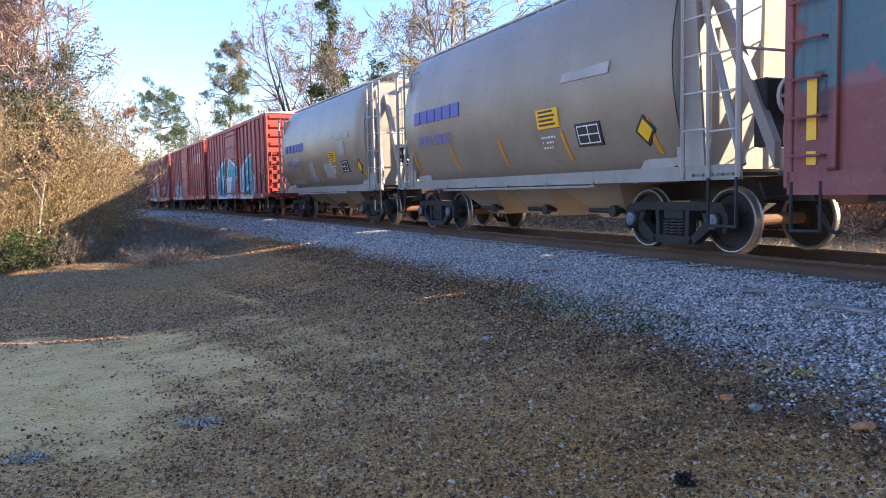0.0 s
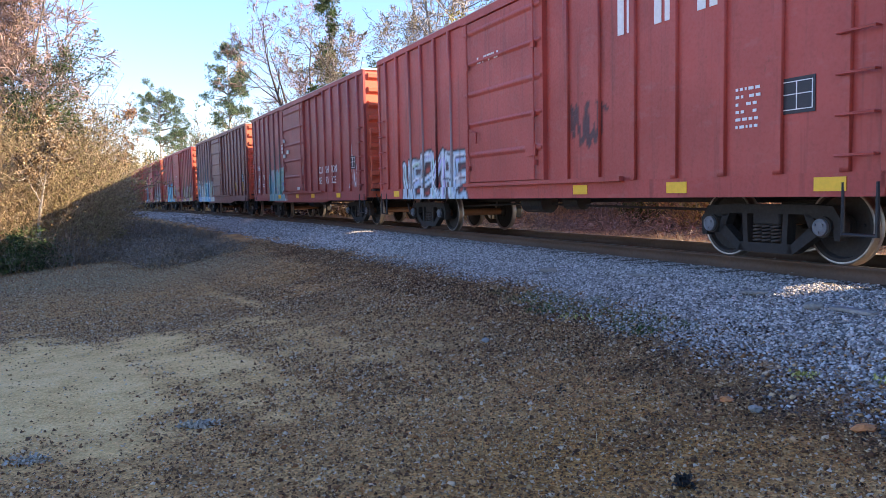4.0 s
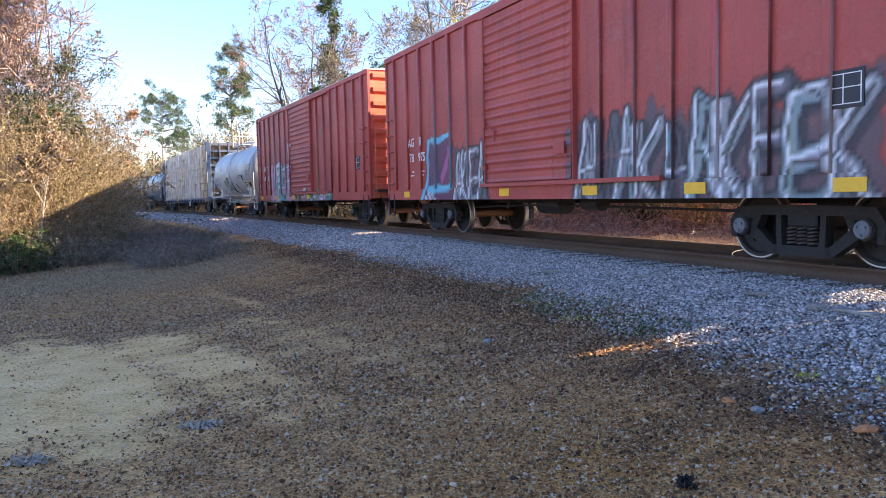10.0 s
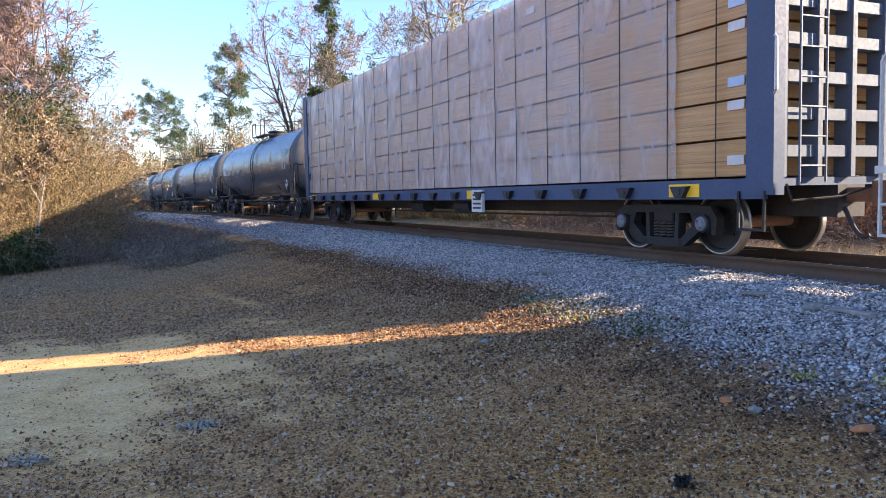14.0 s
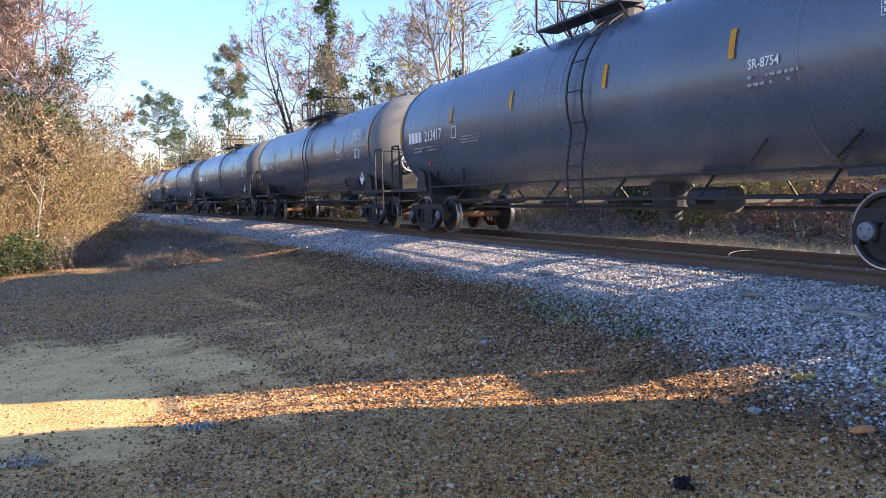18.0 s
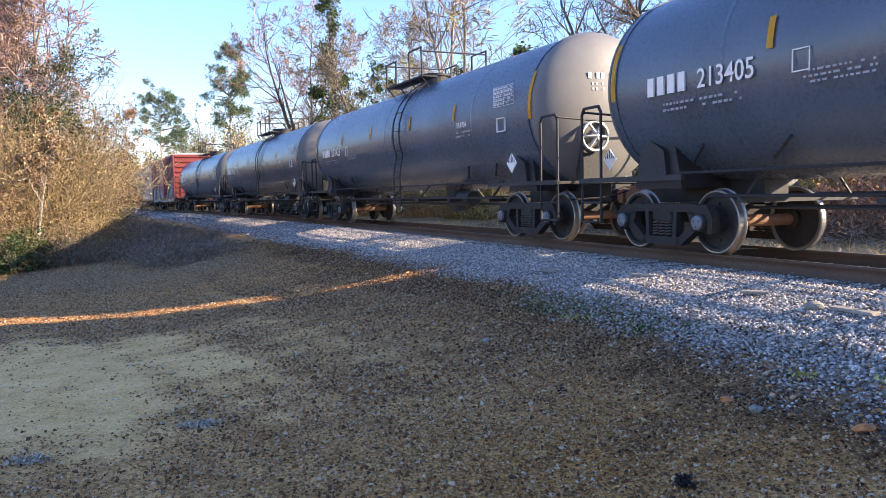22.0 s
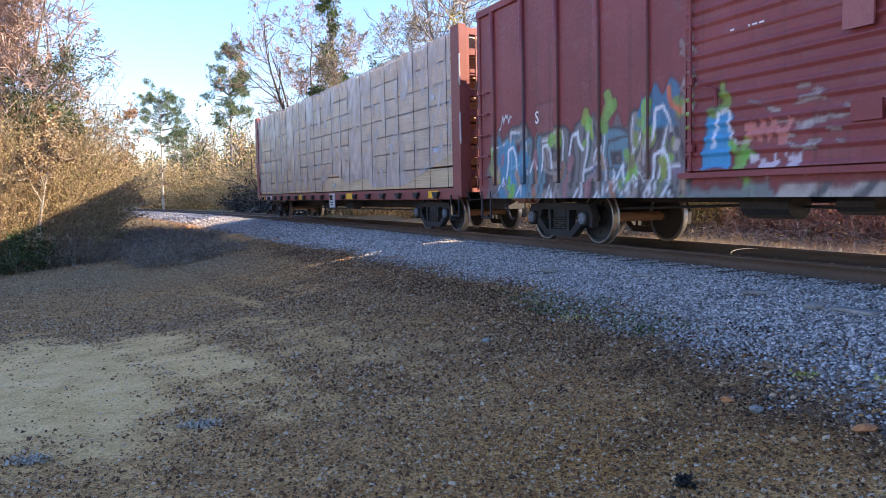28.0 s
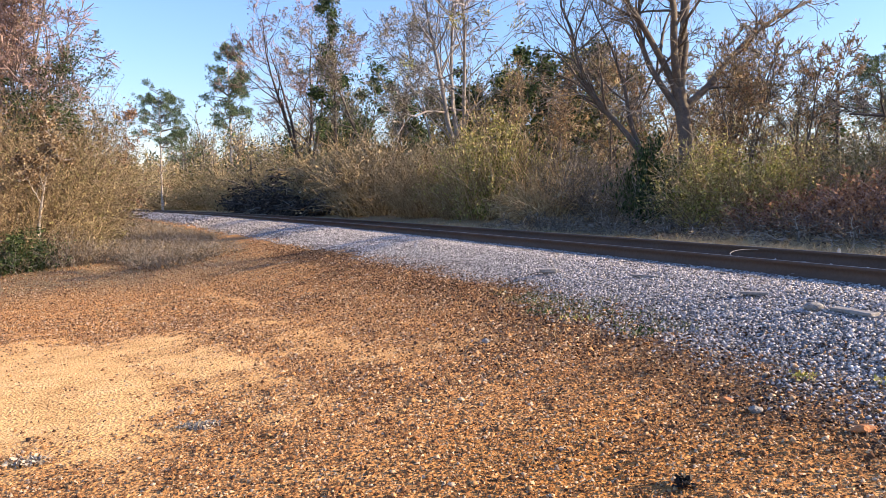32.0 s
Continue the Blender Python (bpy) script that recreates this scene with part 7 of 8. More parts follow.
    D = np.tile([0, 0, 1.0], (m, 1)) + rng.normal(0, 0.3, (m, 3))
    u = shoots(rng, P, D, rng.uniform(1.5, 4.0, m), np.full(m, 0.03), 4, 0.15, -0.03, 0.4)
    v = shoots(rng, *fork(rng, *u, m * 7, 0.1, 0.8, (0.25, 0.5), 0.7), 3, 0.2, -0.03, 0.5)
    again("undergrowth", wood_mesh("undergrowth", [(u[0], u[2], 2), (v[0], np.maximum(v[2], 0.022), 2)], TWIG_TAN), holder)["kind"] = "stuff"
    for mat, cnt in ((LEAF_OLIVE, 34000), (LEAF_TAN, 34000)):
        who = rng.integers(0, len(v[0]), cnt)
        pts = v[0][who, rng.integers(0, 4, cnt)] + rng.normal(0, 0.2, (cnt, 3))
        again("foliage", leaf_mesh("foliage", rng, pts, np.full(cnt, 0.17), mat), holder)["kind"] = "stuff"


far_woods()


def stones():
    """Loose ballast: broken grey stones over the shoulder of the bank."""
    rng = np.random.default_rng(3)
    mat = scatter_mat("crushed granite", [(0, (0.10, 0.088, 0.078)), (0.3, (0.30, 0.27, 0.245)), (0.7, (0.54, 0.49, 0.45)), (1, (0.80, 0.74, 0.69))], 0.85)
    octa = np.array([(1, 0, 0), (-1, 0, 0), (0, 1, 0), (0, -1, 0), (0, 0, 1), (0, 0, -1)], float)
    octa_faces = np.array([(0, 2, 4), (2, 1, 4), (1, 3, 4), (3, 0, 4), (2, 0, 5), (1, 2, 5), (3, 1, 5), (0, 3, 5)])

    tent = np.array([(1, 0, 0), (-0.5, 0.9, 0), (-0.5, -0.9, 0), (0, 0, 1.0)])
    tent_faces = np.array([(0, 1, 3), (1, 2, 3), (2, 0, 3)])

    def lay(name, s0, s1, l0, l1, n, size, label, material, test, lift=0.35, squash=0.75, small=False):
        base, faces = (tent, tent_faces) if small else (octa, octa_faces)
        nv = len(base)
        s, l = rng.uniform(s0, s1, n), rng.uniform(l0, l1, n)
        ok = test(s, l)
        s, l = s[ok], l[ok]
        x, y = spot(s, l)
        k = len(s)
        r = size * np.clip(np.exp(rng.normal(-0.05, 0.33, k)), 0.4, 2.4 if small else 1.5)
        v = base[None] * rng.uniform(0.6, 1.2, (k, nv, 1)) + rng.normal(0, 0.16, (k, nv, 3))
        a, b = rng.uniform(0, math.tau, k), rng.uniform(-0.9, 0.9, k)
        ca, sa, cb, sb = np.cos(a)[:, None], np.sin(a)[:, None], np.cos(b)[:, None], np.sin(b)[:, None]
        v = np.stack([v[..., 0] * cb - v[..., 2] * sb, v[..., 1], (v[..., 0] * sb + v[..., 2] * cb)], -1)
        v = np.stack([v[..., 0] * ca - v[..., 1] * sa, v[..., 0] * sa + v[..., 1] * ca, v[..., 2] * squash], -1) * r[:, None, None]
        v += np.stack([x, y, ground_z(s, l) + r * lift * rng.uniform(0.2, 1.6, k)], 1)[:, None]
        f = (np.arange(k)[:, None, None] * nv + faces[None]).reshape(-1, 3)
        ob = new(name, raw_mesh(name, v.reshape(-1, 3), f, material))
        tagged(ob, label, "gravel", kind="stuff")

    def on_bank(s, l):
        return rng.random(len(s)) < zones(s, l)[0] ** 1.4 * 1.1
    ballast = "grey crushed-stone ballast beside the rails"
    lay("ballast", 3, 18, 0.85, 4.6, 105000, 0.0165, ballast, mat, on_bank)
    lay("ballast", -6, 3, 0.85, 4.3, 34000, 0.023, ballast, mat, on_bank)
    lay("ballast", -24, -6, 0.85, 4.2, 22000, 0.034, ballast, mat, on_bank)
    lay("ballast", -70, -24, 0.85, 3.8, 7000, 0.065, ballast, mat, on_bank)
    lay("ballast", -24, 16, -2.8, -0.85, 7000, 0.040, ballast, mat, lambda s, l: np.ones(len(s), bool))
    lay("ballast", -16, 18, -0.66, 0.66, 4500, 0.034, ballast, mat, lambda s, l: np.ones(len(s), bool), 0.1)
    # grit and clods on the lot
    grit = scatter_mat("brown grit", [(0, (0.09, 0.042, 0.02)), (0.35, (0.27, 0.12, 0.045)), (0.75, (0.56, 0.30, 0.115)), (1, (0.72, 0.54, 0.36))], 0.9)

    def on_lot(s, l):
        st, sand, straw, moss, mould, clay = zones(s, l)
        x, y = spot(s, l)
        return (rng.random(len(s)) < (1 - st * 0.75) * (1 - np.sqrt(sand) * 0.97)) & (rng.random(len(s)) < np.clip((y - 0.2) / 2.4, 0, 1)) & (rng.random(len(s)) < np.clip((y * 0.72 + 3 - np.abs(x)) / 3, 0, 1))
    dirt = "brown grit and clods on the dirt lot"
    lay("grit", 6, 22, 2.9, 11, 210000, 0.011, dirt, grit, on_lot, 0.1, 1.0, True)
    lay("grit", -8, 14, 3.2, 14, 110000, 0.017, dirt, grit, on_lot, 0.1, 1.0, True)
    lay("grit", 2, 22, 2.9, 9, 9000, 0.022, dirt, grit, lambda s, l: on_lot(s, l) & (rng.random(len(s)) < np.clip(1.5 - l / 6, 0.1, 1)), 0.2, 0.7)

    def litter(name, n, mat, size, label, test, s0=-8, s1=22, l0=2.8, l1=13, flat=3.0):
        s, l = rng.uniform(s0, s1, n), rng.uniform(l0, l1, n)
        ok = test(s, l)
        s, l = s[ok], l[ok]
        x, y = spot(s, l)
        P = np.stack([x, y, ground_z(s, l) + 0.012], 1)
        way = np.stack([rng.normal(0, 1, len(s)), rng.normal(0, 1, len(s)), rng.normal(0.05, 0.22, len(s))], 1)
        me = leaf_mesh(name, rng, P, np.full(len(s), size), mat, 1.7, 0, way)
        tagged(new(name, me), label, "leaf litter", kind="stuff")
    litter("leaf_litter", 40000, LEAF_BROWN, 0.016, "fallen brown leaves scattered on the dirt", on_lot)
    dark = scatter_mat("dark leaf mould", [(0, (0.025, 0.014, 0.009)), (0.7, (0.10, 0.05, 0.025)), (1, (0.26, 0.14, 0.07))])
    litter("leaf_litter", 60000, dark, 0.016, "dark rotted leaves scattered on the dirt", lambda s, l: on_lot(s, l) & (lump(*spot(s, l), 0.35, 4) > -0.1) & (rng.random(len(s)) < np.clip((7.6 - l) / 3, 0.12, 1)))
    litter("leaf_litter", 60000, dark, 0.021, "dark rotted leaves scattered on the dirt", lambda s, l: rng.random(len(s)) < zones(s, l)[4], l0=2.4, l1=6.4)
    # dry grass beyond the rails and at the lot's far edge

    def blades(n, s0, s1, l0, l1, h, mat, label, test=None):
        s, l = rng.uniform(s0, s1, n), rng.uniform(l0, l1, n)
        if test is not None:
            ok = test(s, l)
            s, l = s[ok], l[ok]
        x, y = spot(s, l)
        P = np.stack([x, y, ground_z(s, l) - 0.01], 1)
        k = len(P)
        D = np.stack([rng.normal(0, 0.6, k), rng.normal(0, 0.6, k), np.ones(k)], 1)
        nd = shoots(rng, P, D, h * rng.uniform(0.4, 1.3, k), np.full(k, 0.004), 2, 0.3, -0.15, 0.3)
        tagged(new("dry_grass", wood_mesh("dry_grass", [(nd[0], nd[2], 2)], mat)), label, "grass", kind="stuff")
    blades(26000, -36, 14, -4.6, -2.4, 0.17, STRAW, "straw-coloured dry grass beyond the rails")
    blades(7000, -14, 13, -6.2, -4.0, 0.26, STRAW, "tall straw-coloured grass beyond the rails")
    green = scatter_mat("short green grass", [(0, (0.06, 0.08, 0.02)), (1, (0.22, 0.24, 0.08))])
    blades(5000, -18, -2, -5.6, -3.2, 0.14, green, "short green grass beyond the rails")
    blades(2200, 9.5, 14.0, 2.9, 3.8, 0.10, green, "small green weeds at the foot of the ballast", lambda s, l: zones(s, l)[3] > 0.25)
    blades(8000, -14, 4, 4.2, 9, 0.06, STRAW, "short dry grass at the lot's edge", lambda s, l: (zones(s, l)[0] < 0.3))
    blades(2500, 6, 16, 3.6, 7, 0.08, STRAW, "short dry grass at the lot's edge", lambda s, l: lump(*spot(s, l), 0.5, 7) > 0.3)


stones()


# ---------------------------------------------------------------- small things on the ground
def lying(name, p, q, w, h, material, label, category, group="", bend=0.0):
    """A weathered board between two plan points."""
    (x0, y0), (x1, y1) = p, q
    z = max(floor_at(x0, y0)[0], floor_at(x1, y1)[0])
    n = math.hypot(x1 - x0, y1 - y0)
    bm = bm_new()
    box(bm, -n / 2, n / 2, -w / 2, w / 2, 0, h)
    bmesh.ops.subdivide_edges(bm, edges=[e for e in bm.edges if abs(e.verts[0].co.x - e.verts[1].co.x) > 0.01], cuts=5)
    r = random.Random(int(x0 * 100))
    for vert in bm.verts:
        vert.co.y += r.uniform(-0.08, 0.08) * w
        vert.co.z += r.uniform(-0.1, 0.1) * h + bend * (vert.co.x / n) ** 2
    rounded(bm, min(w, h) * 0.15)
    ob = new(name, mesh_of(bm, name, material))
    ob.matrix_world = pose((x0 + x1) / 2, (y0 + y1) / 2, z + 0.005, 0, 0, math.degrees(math.atan2(y1 - y0, x1 - x0)))
    return tagged(ob, label, category, group)


def lump_of(name, x, y, size, material, label, category, seed=1, flat=0.6):
    rng = np.random.default_rng(seed)
    bm = bm_new()
    bmesh.ops.create_icosphere(bm, subdivisions=2, radius=1.0)
    k = rng.normal(0, 1, (3, 3))
    for vert in bm.verts:
        d = np.array(vert.co)
        f = 1 + 0.18 * math.sin(2.3 * d @ k[0]) + 0.14 * math.sin(4.1 * d @ k[1])
        vert.co = Vector((d[0] * size[0] * f, d[1] * size[1] * f, d[2] * size[2] * f))
    ob = new(name, mesh_of(bm, name, material))
    ob.matrix_world = pose(x, y, floor_at(x, y)[0] + size[2] * 0.6, 0, 0, float(rng.uniform(0, 360)))
    return tagged(ob, label, category)


def litter_patch(name, x, y, r, n, size, material, label, category, seed, tall=0.02, way=None, squash=1.0):
    rng = np.random.default_rng(seed)
    a, q = rng.uniform(0, math.tau, n), rng.random(n) ** 0.6 * r
    z = floor_at(x, y)[0]
    P = np.stack([np.cos(a) * q, np.sin(a) * q * squash, rng.uniform(0.004, tall, n)], 1)
    w = np.stack([rng.normal(0, 1, n), rng.normal(0, 1, n), rng.normal(0.15, 0.3, n)], 1) if way is None else np.tile(way, (n, 1)) + rng.normal(0, 0.6, (n, 3))
    ob = new(name, leaf_mesh(name, rng, P, np.full(n, size), material, 1.6, 0, w))
    ob.matrix_world = pose(x, y, z + 0.012)
    return tagged(ob, label, category, kind="stuff")


OLDWOOD = plain("weathered grey board", (0.27, 0.245, 0.215), 0.85, 0, 0.4, 5, 0.6, 30, 0.01)
PALEROCK = plain("pale rough rock", (0.27, 0.25, 0.22), 0.9, 0, 0.4, 12, 0.8, 30, 0.02)
BRICKM = plain("orange brick", (0.50, 0.20, 0.07), 0.85, 0, 0.3, 14, 0.5, 50, 0.01)
CHIPS = scatter_mat("crushed white chips", [(0, (0.24, 0.20, 0.15)), (1, (0.58, 0.50, 0.39))])
CHAR = scatter_mat("charred scraps", [(0, (0.008, 0.008, 0.008)), (0.8, (0.03, 0.028, 0.026)), (1, (0.09, 0.08, 0.07))])
litter_patch("white_debris", -1.98, 6.02, 0.19, 230, 0.022, CHIPS, "patch of crushed white chips on the sand", "debris", 1, squash=0.6)
litter_patch("white_debris", -2.92, 5.24, 0.17, 200, 0.020, CHIPS, "patch of crushed white chips on the sand", "debris", 2, squash=0.6)
litter_patch("charred_scrap", 1.33, 4.22, 0.055, 70, 0.026, CHAR, "crumpled black charred scrap on the dirt", "debris", 3, 0.05)
litter_patch("charred_scrap", 0.95, 6.3, 0.04, 14, 0.02, CHAR, "black charred scraps on the dirt", "debris", 4, 0.03)
lying("plank", (3.84, 7.49), (4.01, 7.06), 0.12, 0.035, OLDWOOD, "short weathered plank on the ballast", "plank", "scrap boards")
lying("plank", (3.34, 8.58), (3.62, 8.5), 0.10, 0.03, OLDWOOD, "short weathered plank on the ballast", "plank", "scrap boards")
lying("plank", (1.50, 11.9), (1.76, 11.86), 0.13, 0.07, OLDWOOD, "grey block of wood on the ballast", "plank", "scrap boards")
lying("plank", (4.44, 9.70), (4.82, 9.02), 0.06, 0.03, OLDWOOD, "long thin board lying by the rail", "plank", "scrap boards", 0.02)
lying("plank", (2.6, 10.6), (2.9, 10.3), 0.05, 0.025, OLDWOOD, "splinter of wood by the rail", "plank", "scrap boards")
lump_of("rock", 3.72, 7.64, (0.10, 0.08, 0.05), PALEROCK, "pale rough rock on the ballast", "rock", 5)
lump_of("rock", 0.455, 8.35, (0.05, 0.04, 0.03), PALEROCK, "small pale stone on the dirt", "rock", 6)
lump_of("rock", 2.24, 5.45, (0.05, 0.04, 0.03), PALEROCK, "small pale stone on the dirt", "rock", 7)
lump_of("brick_piece", 2.68, 4.82, (0.075, 0.05, 0.035), BRICKM, "broken orange brick on the dirt", "brick", 8)
lump_of("brick_piece", 2.14, 5.75, (0.05, 0.04, 0.025), BRICKM, "broken orange brick on the dirt", "brick", 9)
for k, (x, y, r, n) in enumerate(((2.85, 5.98, 0.12, 90), (2.04, 7.98, 0.25, 160), (1.55, 8.9, 0.22, 120), (1.2, 9.4, 0.25, 140), (3.3, 5.6, 0.12, 60))):
    litter_patch("weed_tuft", x, y, r, n // 2, 0.022, LEAF_LIME if k % 2 == 0 else LEAF_GREEN, "small green weed growing in the gravel", "weed", 20 + k, 0.04, np.array([0, 0, 1.2]))
x, y = spot(12.1, -0.86)
st = new("stake")
st.matrix_world = pose(x, y, -0.22, 6, 0, 0)
tagged(st, "small pale wooden stake beside the far rail", "stake")
bm = bm_new()
prism(bm, [(-0.02, 0), (0.02, 0), (0.02, 0.24), (0.0, 0.28), (-0.02, 0.24)], -0.02, 0.02)
part("post", rounded(bm, 0.003), plain("pale stake wood", (0.5, 0.44, 0.35), 0.8), st)
x, y = spot(10.9, -0.55)
wi = new("wire")
wi.matrix_world = pose(x, y, -0.17)
tagged(wi, "curled length of pale wire between the rails", "wire")
bm = bm_new()
pipe(bm, [(0.32 * math.cos(a) * (1 + 0.1 * a), 0.22 * math.sin(a), 0.05 + 0.09 * math.sin(a * 0.9)) for a in np.linspace(0, 5.2, 26)], 0.006, 5)
part("coil", bm, plain("pale wire", (0.3, 0.27, 0.23), 0.5, 0.4), wi)
up = rooted("utility_pole", *here(0.514, 60), "slim dark utility pole among far trees", "utility pole")
bm = bm_new()
bar(bm, (0, 0, 0), (0, 0, 9.4), 0.14, 8, 0.10)
part("pole", bm, DARKBARK, up)
bm = bm_new()
box(bm, -0.9, 0.9, -0.05, 0.05, 8.7, 8.82)
part("crossarm", bm, DARKBARK, up)

# ---------------------------------------------------------------- the train
RED = (0.36, 0.056, 0.040)
MAROON = (0.26, 0.048, 0.040)
DARKBROWN = (0.17, 0.055, 0.042)
# sunlight on the boxcar ends is painted in as a lighter red
SUNLIT_END = (0.55, 0.14, 0.075)
INK, CHALK, PINK = (0.02, 0.02, 0.03), (0.74, 0.76, 0.78), (0.50, 0.17, 0.22)
BLUE, TEAL, CYAN = (0.02, 0.27, 0.43), (0.03, 0.42, 0.45), (0.16, 0.50, 0.62)


def lrs_paint():
    sp = Spray()
    sp.patch(-7.8, -4.9, 0.7, 1.64, PINK, 0.06, 0.6).patch(4.4, 7.8, 0.7, 1.66, PINK, 0.12, 0.6)
    sp.poly([(-5.45, 2.05), (-4.9, 0.72), (-2.02, 0.72), (-2.02, 3.08), (-3.6, 2.80)], CHALK, line=INK)
    sp.poly([(-4.55, 0.95), (-2.05, 0.95), (-2.05, 1.85), (-4.75, 1.85)], BLUE).poly([(-4.75, 1.85), (-2.05, 1.85), (-2.05, 2.9), (-3.5, 2.62)], TEAL)
    sp.poly([(-3.4, 1.4), (-2.75, 1.45), (-2.75, 2.2), (-3.4, 2.15)], CHALK).poly([(-3.2, 1.45), (-2.95, 1.45), (-2.95, 1.75), (-3.2, 1.8)], (0.3, 0.06, 0.05))
    sp.poly([(-1.98, 0.85), (-1.9, 2.15), (-1.55, 2.3), (-1.0, 3.05), (1.16, 2.45), (1.12, 0.85)], CHALK, line=INK)
    sp.poly([(-1.45, 2.0), (-0.95, 2.9), (1.02, 2.38), (1.02, 1.95)], TEAL).poly([(-0.9, 0.95), (-0.25, 2.0), (0.5, 1.98), (0.1, 0.95)], BLUE)
    sp.poly([(0.15, 1.35), (0.55, 1.55), (1.02, 1.9), (1.05, 0.95), (0.3, 0.95)], PINK, line=INK)
    sp.poly([(1.5, 0.72), (1.42, 2.0), (1.95, 2.48), (4.0, 3.06), (4.32, 2.85), (4.3, 2.3), (4.78, 1.8), (4.62, 1.2), (4.2, 0.72)], CHALK, line=INK)
    sp.poly([(2.2, 0.95), (2.25, 1.75), (4.6, 1.75), (4.45, 1.25), (4.1, 0.95)], BLUE).poly([(2.25, 1.75), (2.35, 2.45), (3.95, 2.92), (4.2, 2.78), (4.2, 2.3), (4.5, 1.8)], TEAL)
    sp.poly([(2.9, 1.2), (3.75, 1.3), (3.75, 1.5), (2.9, 1.4)], CHALK).poly([(2.9, 1.95), (3.7, 2.2), (3.7, 2.35), (2.9, 2.12)], CHALK)
    sp.tag(5.9, 6.6, 2.0, 2.3, CHALK, 3).tag(6.7, 7.4, 2.35, 2.6, CHALK, 4).tag(6.8, 7.4, 1.75, 2.05, CHALK, 5)
    return sp


sp = Spray().patch(-7.75, 4.0, 1.95, 3.6, (0.03, 0.20, 0.24), 0.3, 0.8).patch(-7.6, 3.0, 1.1, 2.0, (0.36, 0.09, 0.10), 0.2, 0.6).tag(-7.7, -7.3, 1.6, 2.1, INK, 71, 0.03).piece(-6.5, -2.0, 1.2, 3.0, 4, [(0.5, 0.2, 0.22), (0.06, 0.3, 0.32)], INK, CHALK, 72, 0.2)
car = boxcar(195.85, 211.6, "dark red boxcar with a yellow reflective strip", (0.21, 0.06, 0.055), half=5.7, spray=sp)
for z0, z1 in ((1.15, 1.30), (1.42, 2.08)):
    bm = bm_new()
    box(bm, -7.62, -7.49, -1.616, -1.604, z0, z1)
    part("reflector", bm, YELLOW, car, "upright yellow reflective strip")
hopper(182.6, 194.95, "UNPX 128165", "grey covered hopper with rounded sides and blue lettering")
hopper(169.0, 181.35, "UNPX 120799", "grey covered hopper with patched paint and blue lettering", [(-3.9, 2.06, 1.0, 0.34), (-1.7, 1.4, 0.6, 0.7), (0.2, 1.5, 1.0, 0.5), (-4.5, 1.36, 1.6, 0.16), (2.2, 2.2, 0.5, 0.4)])
car = boxcar(152.1, 167.5, "red boxcar with large blue and white graffiti", RED, dx=0.32, half=5.55, spray=lrs_paint(), door=(-1.98, 1.18), step=0.04,
             marks=[("LR", -6.83, 2.58, 0.24), ("S", -5.87, 2.58, 0.24), ("33", -6.8, 2.10, 0.24), ("01", -5.91, 2.10, 0.24)], yellow=(-6.6, -4.6, -0.3, 1.0, 3.4, 6.25), plates=[(-2.4, 2.7, 0.2, 0.12), (-1.75, 2.95, 0.22, 0.12)])
small_print(car, -6.8, 1.8, 2, 0.5), small_print(car, -5.9, 1.82, 2, 0.5)
sp = Spray().piece(-6.15, -2.35, 0.66, 1.82, 6, [(0.55, 0.66, 0.72), (0.42, 0.56, 0.66)], INK, CHALK, 12, 0.13).tag(1.7, 2.7, 1.7, 2.3, INK, 9, 0.05).tag(6.2, 6.9, 3.0, 3.25, CHALK, 19)
car = boxcar(135.7, 150.9, "red boxcar with white letters and a small tag", RED, dx=0.27, half=5.55, spray=sp, door=(-2.2, 0.95), yellow=(6.7, 2.0, 4.3, -6.6), door_style="plug")
for x in (3.25, 4.08, 4.93, 5.75):
    bm = bm_new()
    for dx in (0.0, 0.22):
        box(bm, x + dx, x + dx + 0.15, -1.612, -1.604, 3.22, 3.86)
    part("owner_mark", bm, WHITE, car, "large white painted mark")
small_print(car, 5.6, 2.1, 6, 0.35, seed=4), small_print(car, -1.3, 3.62, 2, 0.9, y=-1.69, seed=5)
sp = Spray().piece(-4.9, -2.35, 0.72, 1.95, 4, [(0.13, 0.33, 0.38), (0.20, 0.40, 0.42)], (0.36, 0.46, 0.44), (0.4, 0.5, 0.3), 5, 0.20)
sp.patch(-4.62, -4.1, 1.62, 2.12, (0.35, 0.36, 0.38), 0.02).tag(-7.5, -6.95, 1.45, 1.75, CHALK, 6).tag(5.95, 6.7, 1.2, 2.5, CHALK, 7, 0.02).tag(-2.2, -1.8, 0.8, 1.05, CHALK, 8)
car = boxcar(118.75, 134.3, "maroon boxcar with a white cushion service stencil", MAROON, SUNLIT_END, dx=0.34, half=5.55, spray=sp, door=(-2.05, 1.06), sill_drop=0.1, rib_n=14,
             marks=[("AGR", -7.13, 2.18, 0.22), ("62", -6.93, 1.74, 0.22), ("90", -5.93, 1.74, 0.22), ("CU", 2.84, 1.72, 0.24), ("SH", 3.62, 1.72, 0.24), ("ION", 4.30, 1.72, 0.24), ("SE", 2.84, 1.36, 0.24), ("RV", 3.62, 1.36, 0.24), ("ICE", 4.30, 1.36, 0.24)],
             yellow=(-3.1, -0.25, 1.9, 4.9), plates=[(-1.8, 3.1, 0.25, 0.13), (-1.8, 2.5, 0.28, 0.14), (-1.28, 2.63, 0.32, 0.14), (0.2, 1.2, 0.28, 0.1), (-2.62, 2.72, 0.22, 0.10), (-2.62, 2.86, 0.22, 0.12), (-2.62, 3.02, 0.2, 0.06), (-7.3, 1.15, 0.3, 0.16)])
